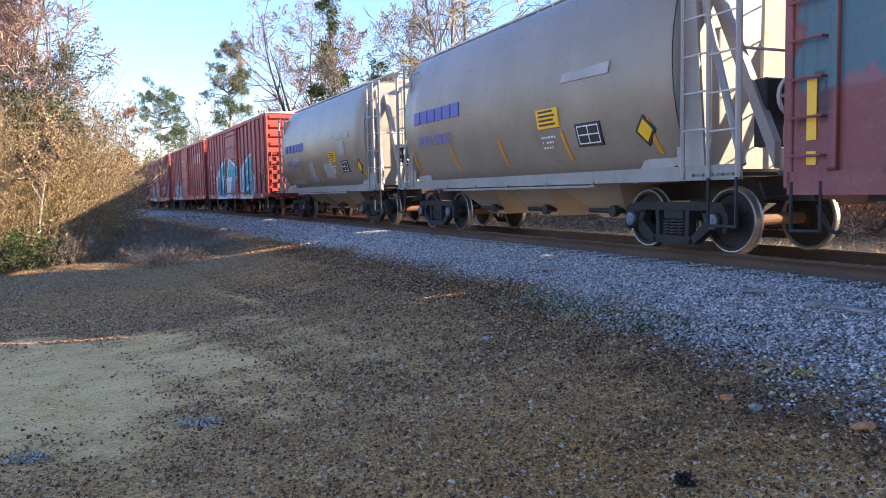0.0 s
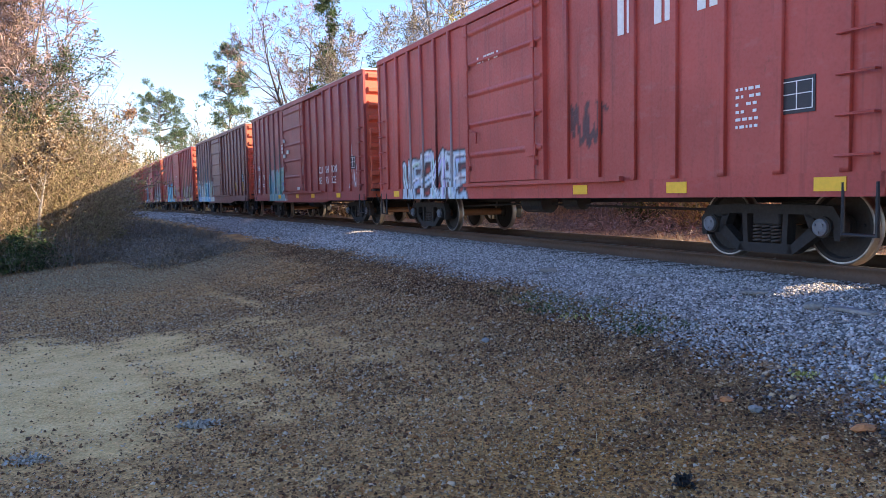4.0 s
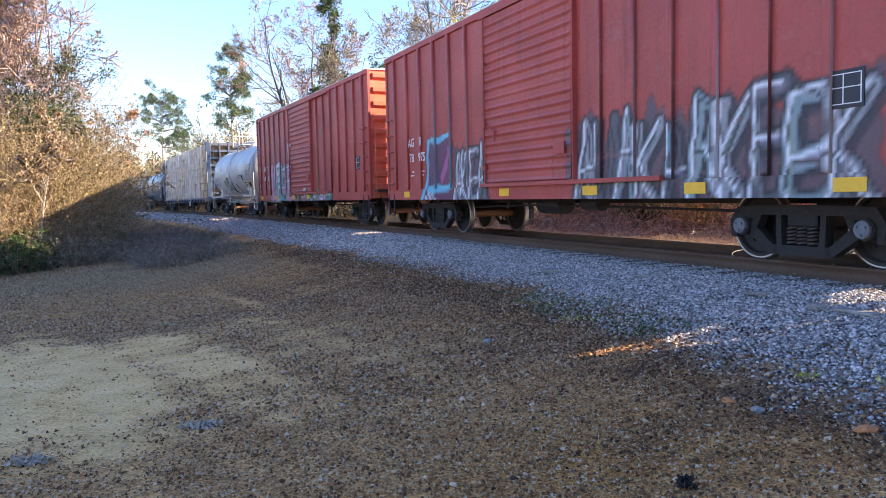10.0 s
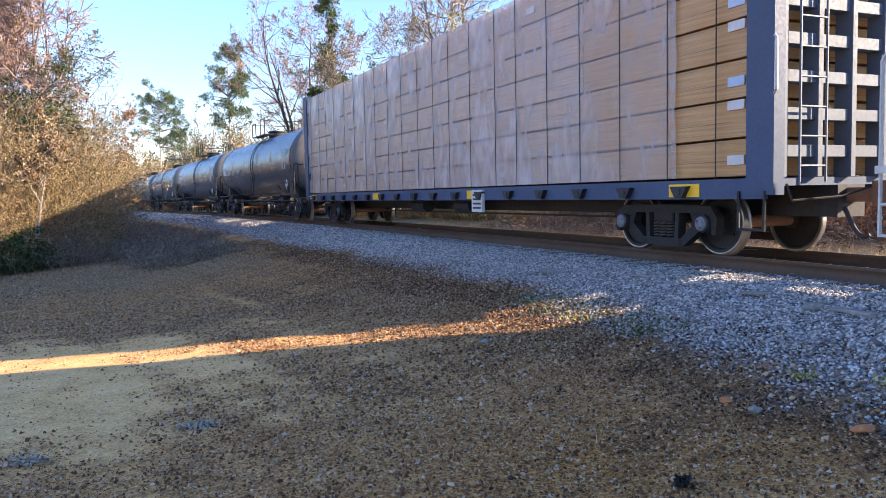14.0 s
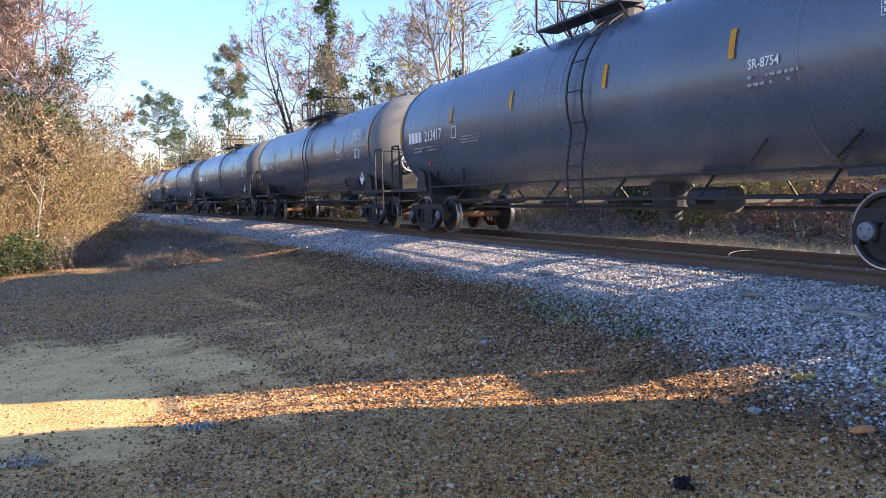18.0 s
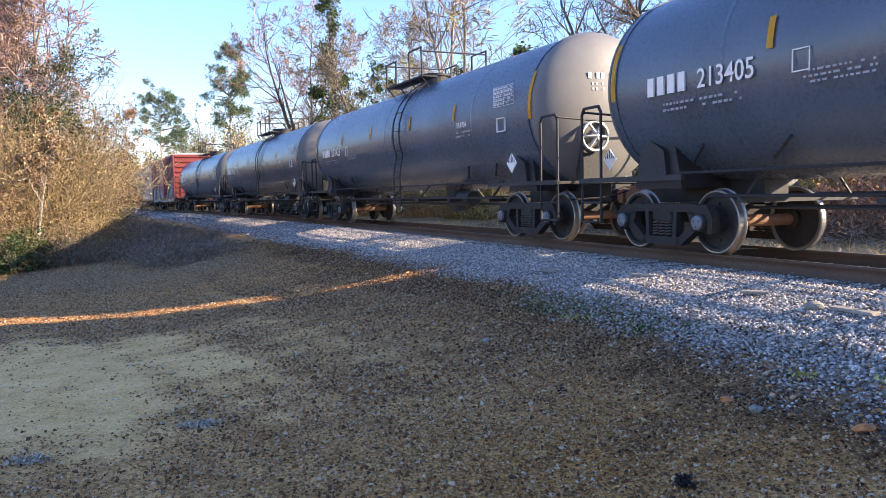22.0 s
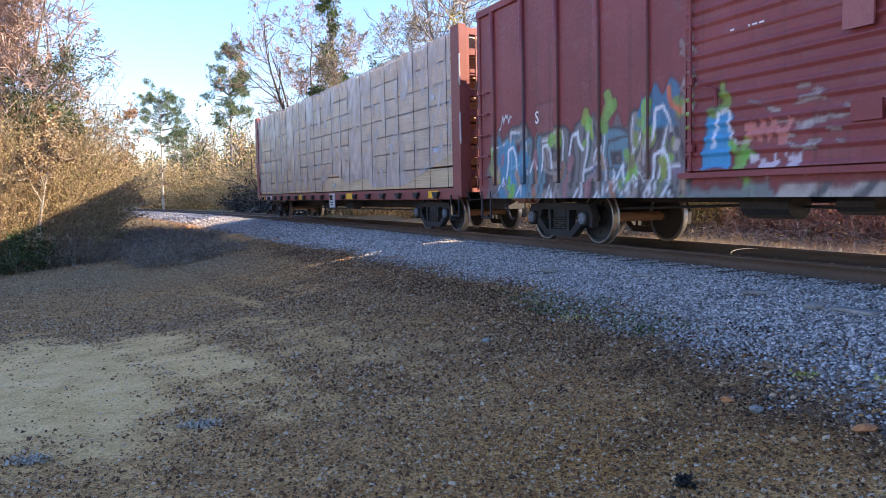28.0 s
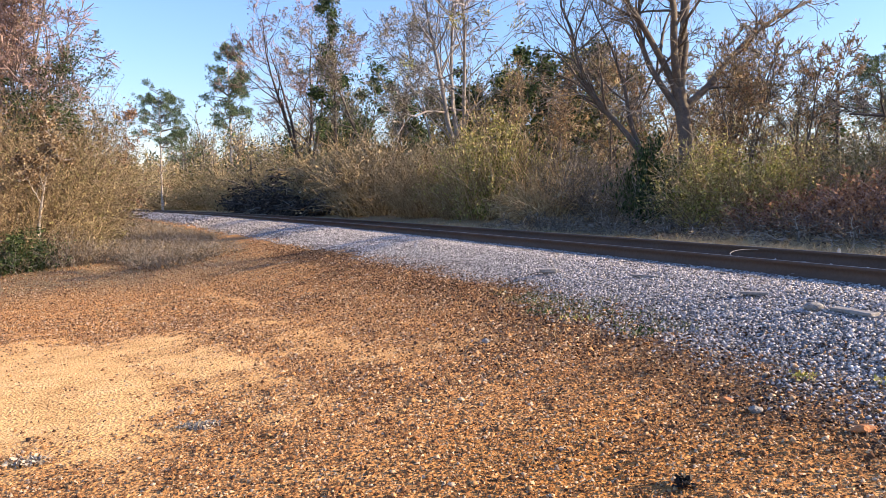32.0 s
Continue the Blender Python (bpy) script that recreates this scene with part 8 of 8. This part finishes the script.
small_print(car, -6.9, 1.5, 2, 0.3, seed=2), small_print(car, -5.9, 1.5, 2, 0.3, seed=3), small_print(car, -0.9, 2.95, 1, 0.7, y=-1.69, seed=5)
sp = Spray().piece(-7.35, -1.75, 0.68, 1.95, 5, [(0.10, 0.34, 0.56), (0.55, 0.56, 0.44), (0.16, 0.46, 0.52)], CHALK, CHALK, 21, 0.22, (0.32, 0.42, 0.44)).tag(-2.5, -1.9, 2.6, 3.4, CHALK, 3, 0.03).tag(3.2, 5.2, 1.3, 1.9, (0.4, 0.3, 0.25), 13, 0.02)
car = boxcar(102.0, 117.15, "dark brown boxcar with pale blue graffiti", DARKBROWN, SUNLIT_END, dx=0.15, half=5.55, spray=sp, door=(-1.88, 1.24),
             marks=[("GM", -7.0, 1.98, 0.2), ("RC", -5.85, 1.95, 0.2), ("71", -6.95, 1.62, 0.2), ("64", -5.8, 1.6, 0.2)], plates=[(-2.3, 2.3, 0.3, 0.18)], sill_drop=0.12)
for x in (1.9, 4.75, 6.5, -6.9, -5.2, -2.3):
    bm = bm_new()
    box(bm, x, x + 0.1, -1.614, -1.604, 1.3, 1.75)
    part("reflector", bm, YELLOW, car, "upright yellow reflective strip")
OLIVE, ROSE, NAVY = (0.27, 0.28, 0.12), (0.42, 0.16, 0.24), (0.035, 0.03, 0.06)
sp = Spray().piece(-5.6, -1.5, 0.62, 2.12, 5, [CYAN, (0.20, 0.50, 0.64), (0.10, 0.40, 0.56)], (0.02, 0.05, 0.08), (0.35, 0.62, 0.70), 33, 0.20, (0.13, 0.44, 0.57))
sp.poly([(-5.75, 0.66), (-5.2, 1.25), (-4.7, 0.66)], CYAN, line=INK).stroke([(-5.8, 1.5), (-5.2, 1.45)], 0.06, (0.35, 0.62, 0.70)).stroke([(-2.6, 0.95), (-2.0, 1.25), (-2.1, 0.9)], 0.09, (0.45, 0.40, 0.22), 0.05).patch(-2.2, -1.75, 0.85, 1.15, ROSE, 0.05, 0.8)
sp.patch(-6.4, -5.4, 1.7, 2.5, (0.09, 0.06, 0.065), 0.2, 0.5)
sp.poly([(-0.60, 1.65), (-0.72, 1.95), (-1.0, 2.07), (-1.25, 1.9), (-1.33, 1.6), (-1.2, 1.35), (-0.8, 1.3)], OLIVE, 0.06, 0.85).stroke([(-1.3, 1.85), (-1.0, 2.06), (-0.68, 1.95), (-0.62, 1.6)], 0.035, (0.55, 0.56, 0.40), 0.03, 0.8)
sp.poly([(-1.38, 1.22), (-0.6, 1.25), (-0.45, 0.95), (-0.55, 0.62), (-1.0, 0.66)], OLIVE, 0.08, 0.75).stroke([(-1.3, 1.2), (-1.1, 0.95)], 0.03, CHALK, 0.03, 0.6).stroke([(-0.75, 1.25), (-0.55, 0.95)], 0.03, CHALK, 0.03, 0.6)
sp.patch(-0.6, 0.78, 0.98, 1.72, ROSE, 0.25, 0.55).poly([(0.05, 0.95), (0.3, 0.72), (0.6, 0.74), (0.72, 1.0)], ROSE, 0.08, 0.6).patch(-0.62, -0.25, 1.40, 1.76, NAVY, 0.03, 0.9).patch(-0.22, 0.30, 1.22, 1.46, NAVY, 0.03, 0.9).patch(-0.6, 0.0, 1.82, 2.1, NAVY, 0.1, 0.5)
sp.poly([(0.85, 1.4), (0.9, 1.85), (1.35, 1.95), (1.8, 1.6), (1.7, 1.3), (1.2, 1.25)], OLIVE, 0.08, 0.8).poly([(1.05, 0.9), (1.2, 0.64), (1.9, 0.64), (2.0, 0.95)], OLIVE, 0.08, 0.7).piece(2.2, 7.2, 0.72, 1.75, 6, [(0.40, 0.17, 0.24), OLIVE, (0.36, 0.24, 0.22)], (0.25, 0.12, 0.12), (0.5, 0.5, 0.42), 35, 0.2)
car = boxcar(84.75, 100.0, "red boxcar with turquoise, lime and pink graffiti", RED, SUNLIT_END, dx=0.15, half=5.45, spray=sp, door=(-1.4, 1.75), door_style="ribbed", step=0.04,
             marks=[("WR", -6.45, 2.16, 0.2), ("WK", -5.68, 2.12, 0.2), ("54", -6.4, 1.78, 0.2), ("52", -5.66, 1.76, 0.2)], yellow=(-6.5, -3.75, -0.7, 1.4, 3.9, 6.6))
small_print(car, 0.2, 2.72, 1, 0.6, y=-1.69, seed=5)
sp = Spray().piece(1.45, 6.85, 0.64, 2.1, 10, [(0.30, 0.31, 0.32), (0.10, 0.10, 0.11), (0.22, 0.30, 0.31)], (0.03, 0.03, 0.035), CHALK, 41, 0.10, (0.11, 0.09, 0.10)).piece(-3.4, -1.8, 0.66, 2.0, 4, [(0.30, 0.31, 0.32), (0.14, 0.13, 0.14)], (0.03, 0.03, 0.035), CHALK, 43, 0.09, (0.12, 0.08, 0.09))
sp.poly([(-5.4, 0.7), (-5.0, 1.2), (-4.95, 2.2), (-3.6, 2.3), (-3.5, 0.7)], (0.14, 0.05, 0.09)).stroke([(-5.35, 0.75), (-4.95, 1.3), (-4.9, 2.18), (-3.6, 2.28)], 0.07, CYAN).stroke([(-4.9, 1.05), (-3.6, 1.1)], 0.08, CYAN).stroke([(-4.1, 1.3), (-3.6, 1.9)], 0.1, (0.4, 0.1, 0.25)).tag(-5.1, -4.4, 0.82, 1.0, CHALK, 44, 0.025)
car = boxcar(67.65, 82.95, "red boxcar with silver and blue graffiti", RED, SUNLIT_END, dx=0.07, half=5.55, spray=sp, door=(-1.8, 1.5), door_style="ribbed",
             marks=[("AG", -6.09, 2.14, 0.22), ("R", -5.36, 2.14, 0.22), ("78", -6.0, 1.76, 0.22), ("975", -5.4, 1.76, 0.22)], yellow=(-6.3, 6.6, 4.3, 1.9, -1.0))
small_print(car, -5.98, 1.5, 2, 0.25, seed=2), small_print(car, -5.4, 1.5, 2, 0.3, seed=3)
sp = Spray().piece(-4.45, -0.95, 0.68, 2.2, 4, [(0.62, 0.30, 0.40), (0.72, 0.66, 0.68), (0.10, 0.36, 0.30)], INK, CHALK, 52, 0.24, (0.30, 0.22, 0.24)).piece(-0.9, 4.4, 0.70, 1.06, 7, [(0.10, 0.32, 0.26), (0.30, 0.32, 0.2), (0.55, 0.25, 0.35)], INK, CHALK, 55, 0.10).tag(-6.9, -6.3, 1.15, 1.6, CHALK, 9, 0.02).tag(-1.68, -1.3, 2.5, 3.1, (0.6, 0.55, 0.55), 91, 0.03, 12)
car = boxcar(50.75, 66.0, "red boxcar with pink, white and green graffiti", RED, SUNLIT_END, dx=-0.5, half=5.45, spray=sp, door=(-0.95, 2.15), door_style="ribbed", step=0.04,
             marks=[("LR", -5.64, 2.14, 0.21), ("S", -4.98, 2.14, 0.21), ("168", -5.8, 1.72, 0.21), ("62", -4.97, 1.72, 0.21)], yellow=(-6.4, -3.55, -0.7, 1.5), plates=[(-0.65, 2.95, 0.2, 0.1), (1.2, 1.18, 0.3, 0.1)])
small_print(car, -5.6, 1.45, 2, 0.25, seed=2), small_print(car, -5.0, 1.45, 2, 0.3, seed=3), small_print(car, 0.3, 2.3, 1, 0.3, y=-1.69, seed=5)
TANKW = coat("pale tank paint", (0.45, 0.435, 0.40), 0.40, 0.45, (0.24, 0.18, 0.12), streak=0.25)
TANKB = coat("dark tank paint", (0.064, 0.087, 0.122), 0.26, 0.22, (0.11, 0.115, 0.12), streak=0.02, bump=0.02)
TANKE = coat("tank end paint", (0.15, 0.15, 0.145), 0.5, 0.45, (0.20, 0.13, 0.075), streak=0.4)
car, (t0, t1, ty, tz, tr) = tank_car(36.9, 49.2, ("OCAX", "6257"), TANKW, TANKW, "white tank car with green graffiti and orange strips", zc=2.42, r=1.44, white=True, half=3.9, stripes=(-5.0, -2.87, -1.08, 1.5, 3.7, 5.0))
GREENSPRAY = plain("green spray paint", (0.20, 0.26, 0.19), 0.6, 0, 0.35, 3)
for k in range(4):
    bm = bm_new()
    x = -2.30 + 0.30 * k
    prism(bm, [(x, 1.95 + 0.03 * k), (x + 0.24, 2.05 + 0.05 * k), (x + 0.52 - 0.05 * k, 1.55), (x + 0.36 - 0.08 * k, 1.42)], ty - 0.006, ty + 0.05)
    part("graffiti", on_shell(bm, tr, tz), GREENSPRAY, car, "sage green spray-painted shape")
for a, b in (((-1.25, 2.2), (-0.35, 1.35)), ((-0.9, 1.75), (0.05, 1.3)), ((-0.2, 2.3), (-0.05, 1.5)), ((2.8, 2.15), (3.05, 1.95)), ((3.0, 2.2), (2.9, 1.95)), ((0.9, 1.75), (1.05, 1.5))):
    bm = bm_new()
    bar(bm, (a[0], ty - 0.004, a[1]), (b[0], ty - 0.004, b[1]), 0.02, 5)
    part("graffiti", on_shell(bm, tr, tz), DARKINK, car, "dark spray-painted stroke")
bm = bm_new()
box(bm, 3.2, min(4.0, t1 - 1.56), ty - 0.006, ty + 0.03, 1.6, 1.86)
part("notice", on_shell(bm, tr, tz), plain("faded yellow notice", (0.62, 0.60, 0.24), 0.6), car, "faded yellow notice")
for z in (1.77, 1.645):
    small_print(car, 3.24, z, 1, min(4.0, t1 - 1.56) - 3.36, DARKINK, ty - 0.008 + tr - math.sqrt(tr * tr - (z + 0.05 - tz) ** 2), 0.07, 10)
small_print(car, 3.9, 2.66, 8, 1.0, plain("grey stencil paint", (0.22, 0.22, 0.21), 0.6), ty + 0.015, 0.04, 9)
WRAP1 = lumber_mat("wrapped tan lumber", (0.56, 0.385, 0.25))
WRAP2 = lumber_mat("wrapped grey lumber", (0.62, 0.47, 0.29))
lumber_car(13.2, 35.45, "blue-ended flat car stacked with wrapped lumber", (0.030, 0.055, 0.115), WRAP1, "", (6, 7), 3, 3.4, (0.085, 0.11, 0.15), True)
GAPS = [12.4, -5.3, -23.0, -40.7, -58.4, -75.9, -94.0, -111.8]
for (g1, g0), num in zip(zip(GAPS, GAPS[1:]), ("213452", "213417", "213493", "213405", "213426", "213533", "213443")):
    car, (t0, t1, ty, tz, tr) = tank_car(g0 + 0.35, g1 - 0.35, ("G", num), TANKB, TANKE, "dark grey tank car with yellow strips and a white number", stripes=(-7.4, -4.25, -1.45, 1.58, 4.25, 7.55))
    if num == "213452":  # a scrawl in dull white
        SCRAWL = plain("dull white spray paint", (0.30, 0.31, 0.33), 0.6)
        for pts in ([(-5.15, 2.2), (-5.4, 2.25), (-5.52, 1.95), (-5.4, 1.6), (-5.2, 1.62), (-5.15, 1.95)], [(-5.2, 1.6), (-5.05, 2.2), (-4.95, 1.65), (-4.8, 2.2), (-4.7, 1.6)], [(-4.6, 1.65), (-4.55, 2.3), (-4.35, 2.0), (-4.5, 1.85)], [(-4.3, 1.7), (-4.25, 2.4), (-4.15, 2.1), (-3.95, 2.1), (-3.85, 1.85), (-4.0, 1.65), (-4.25, 1.75)]):
            bm = bm_new()
            fine = [Vector(p).lerp(Vector(q), k / 5) for p, q in zip(pts, pts[1:]) for k in range(5)] + [Vector(pts[-1])]
            for _ in range(3):
                fine = fine[:1] + [(p + q * 2 + o) / 4 for p, q, o in zip(fine, fine[1:], fine[2:])] + fine[-1:]
            pipe(bm, [(x * 1.12 + 2.5, -math.sqrt((tr + 0.008) ** 2 - (z + 0.15 - tz) ** 2), z + 0.15) for x, z in fine], 0.016, 5)
            part("graffiti", bm, SCRAWL, car, "dull white sprayed scrawl")
    if num == "213417":
        bm = bm_new()
        lathe(bm, [(-1.275, 0.05), (-1.18, 0.05)], 12, "y", (-5.97, 0, 1.74))
        part("paint_spot", bm, plain("red paint spot", (0.45, 0.03, 0.03), 0.6), car, "red paint spot")
LEAFG, DULL, BUFF = (0.24, 0.42, 0.07), (0.17, 0.155, 0.15), (0.46, 0.39, 0.35)
sp = Spray().patch(-7.3, -1.35, 0.74, 1.95, DULL, 0.3, 0.8).piece(-7.0, -1.4, 0.78, 2.0, 9, [DULL, (0.24, 0.21, 0.20), (0.12, 0.22, 0.26), (0.30, 0.25, 0.22)], (0.07, 0.06, 0.06), (0.6, 0.6, 0.6), 61, 0.13)
sp.patch(-6.85, -5.75, 0.8, 1.85, (0.04, 0.26, 0.42), 0.25, 0.8).patch(-2.4, -1.6, 1.8, 2.3, (0.03, 0.22, 0.38), 0.3, 0.8).poly([(-1.0, 1.15), (-0.95, 1.8), (-0.6, 1.98), (-0.45, 1.8), (-0.52, 1.15)], (0.04, 0.27, 0.50))
rnd = random.Random(29)
for x, z in ((-4.68, 1.89), (-3.74, 1.87), (-2.63, 1.23), (-1.78, 1.44), (-1.4, 1.9), (-0.28, 1.27), (-0.36, 1.15), (-1.43, 0.78), (-3.09, 2.05), (-6.32, 0.85), (-7.0, 1.5), (-2.3, 1.75), (-0.7, 1.95)):
    for k in range(5):
        u, w = x + rnd.uniform(-0.16, 0.16), z + rnd.uniform(-0.2, 0.2)
        sp.stroke([(u, w), (u + rnd.uniform(-0.08, 0.08), w + rnd.uniform(-0.2, 0.2))], rnd.uniform(0.04, 0.10), tuple(c * rnd.uniform(0.6, 1.2) for c in LEAFG), 0.03, 0.9)
for x, z, h in ((-6.3, 1.75, 0.5), (-5.0, 1.75, 0.45), (-4.05, 1.85, 0.3), (-1.9, 2.05, 0.4), (-0.6, 1.85, 0.4), (-1.9, 1.45, 0.5)):
    sp.stroke([(x - 0.2, z - h), (x - 0.12, z), (x + 0.05, z + 0.04), (x + 0.2, z - h * 0.8)], 0.028, CHALK, 0.02, 0.9)
for x, z in ((-4.06, 0.84), (-3.47, 0.81), (-3.05, 1.04), (-2.84, 1.19), (-2.58, 1.03), (-2.27, 0.76), (-4.93, 0.9), (-6.0, 0.95), (-6.7, 1.1), (-1.8, 0.85), (-5.5, 1.4), (-3.4, 1.5)):
    sp.stroke([(x - 0.1, z - 0.1), (x + 0.05, z + 0.12), (x + 0.12, z - 0.08)], 0.022, CHALK, 0.02, 0.85)
for k in range(26):
    x, z = rnd.uniform(-0.4, 1.15), rnd.uniform(1.35, 2.1)
    sp.stroke([(x, z), (x + rnd.uniform(0.05, 0.35), z - 0.02)], rnd.uniform(0.015, 0.045), BUFF, 0.02, 0.7)
for k in range(16):
    x, z = rnd.uniform(-1.5, -1.2), rnd.uniform(1.9, 2.9)
    sp.stroke([(x, z), (x + 0.08, z + rnd.uniform(-0.1, 0.1))], rnd.uniform(0.02, 0.06), BUFF, 0.02, 0.6)
for k in range(22):
    x, z = rnd.uniform(-7.2, -1.4), rnd.uniform(0.75, 1.5)
    sp.stroke([(x, z), (x + rnd.uniform(-0.1, 0.1), z + rnd.uniform(0.1, 0.3))], rnd.uniform(0.03, 0.08), rnd.choice([(0.42, 0.26, 0.16), (0.36, 0.14, 0.15), BUFF, (0.40, 0.16, 0.08)]), 0.03, 0.75)
sp.stroke([(-1.73, 2.31), (-1.65, 2.08), (-1.5, 1.98)], 0.05, (0.62, 0.16, 0.06)).tag(-0.22, 0.46, 1.46, 1.68, (0.62, 0.20, 0.17), 65, 0.045, 18).tag(-0.15, 0.62, 1.08, 1.32, (0.68, 0.58, 0.64), 64, 0.022, 20)
sp.patch(0.15, 7.2, 0.60, 0.97, (0.48, 0.43, 0.38), 0.04, 0.9).patch(-1.33, 0.15, 0.64, 0.97, (0.20, 0.28, 0.27), 0.06, 0.8)
for x in (0.35, 0.9, 1.5, 2.4, 3.4, 4.6, 5.8):
    sp.stroke([(x, 0.62), (x + 0.2, 0.7), (x + 0.5, 0.95)], 0.05, (0.10, 0.10, 0.10), 0.03)
sp.patch(-5.38, -4.7, 1.98, 2.48, (0.26, 0.075, 0.07), 0.01, 0.9).tag(-6.8, -6.2, 2.2, 2.4, CHALK, 69, 0.02, 10).piece(3.0, 6.8, 1.0, 2.0, 5, [(0.30, 0.16, 0.15), DULL], (0.4, 0.4, 0.4), CHALK, 68, 0.1)
car = boxcar(-127.5, -112.6, "dark red boxcar with a band of bright graffiti", (0.185, 0.03, 0.03), dx=0.2, half=5.3, spray=sp, door=(-1.32, 1.75), door_style="ribbed", step=0.032, left_ribs=5, marks=[("S", -5.3, 2.15, 0.22)], plates=[(1.1, 2.5, 0.35, 0.4)], board=plain("faded red board", (0.30, 0.10, 0.095), 0.6), yellow=(6.4, 4.2))
small_print(car, -0.3, 2.8, 1, 0.5, y=-1.69, seed=5)
lumber_car(-151.0, -129.0, "red flat car stacked with grey wrapped lumber", (0.20, 0.05, 0.04), WRAP2, "SMW 73849", (4, 7), 8, 1.2, None, False, True)


def car_pose(s, half):
    """Where a car stands whose trucks ride at s - half and s + half."""
    x0, y0 = spot(s - half)
    x1, y1 = spot(s + half)
    z0, z1 = float(rail_z(s - half)), float(rail_z(s + half))
    d = Vector((x1 - x0, y1 - y0, z1 - z0)).normalized()
    turn = Matrix.Rotation(math.atan2(d.y, d.x), 4, "Z") @ Matrix.Rotation(-math.asin(d.z), 4, "Y")
    return Matrix.Translation(((x0 + x1) / 2, (y0 + y1) / 2, (z0 + z1) / 2)) @ turn


def motions():
    for car, mid, half in CARS:
        walk(car, [(t, car_pose(mid + advance(t), half)) for t in np.arange(0, 32.01, 0.5)])
    for wheel, off, car in WHEELS:
        mid = next(m for c, m, h in CARS if c == car)
        times = [t for t in np.arange(0, 32.01, 1 / 18) if -26 < mid + off + advance(t) < 18]
        if len(times) < 2:
            continue
        rows = [(t, Matrix.Translation((off, 0, R_WHEEL)) @ Matrix.Rotation(advance(t) / R_WHEEL, 4, "Y")) for t in times]
        if times[0] > 0.1:
            rows.insert(0, (0, rows[0][1]))
        if times[-1] < 31.9:
            rows.append((32, rows[-1][1]))
        walk(wheel, rows)


motions()
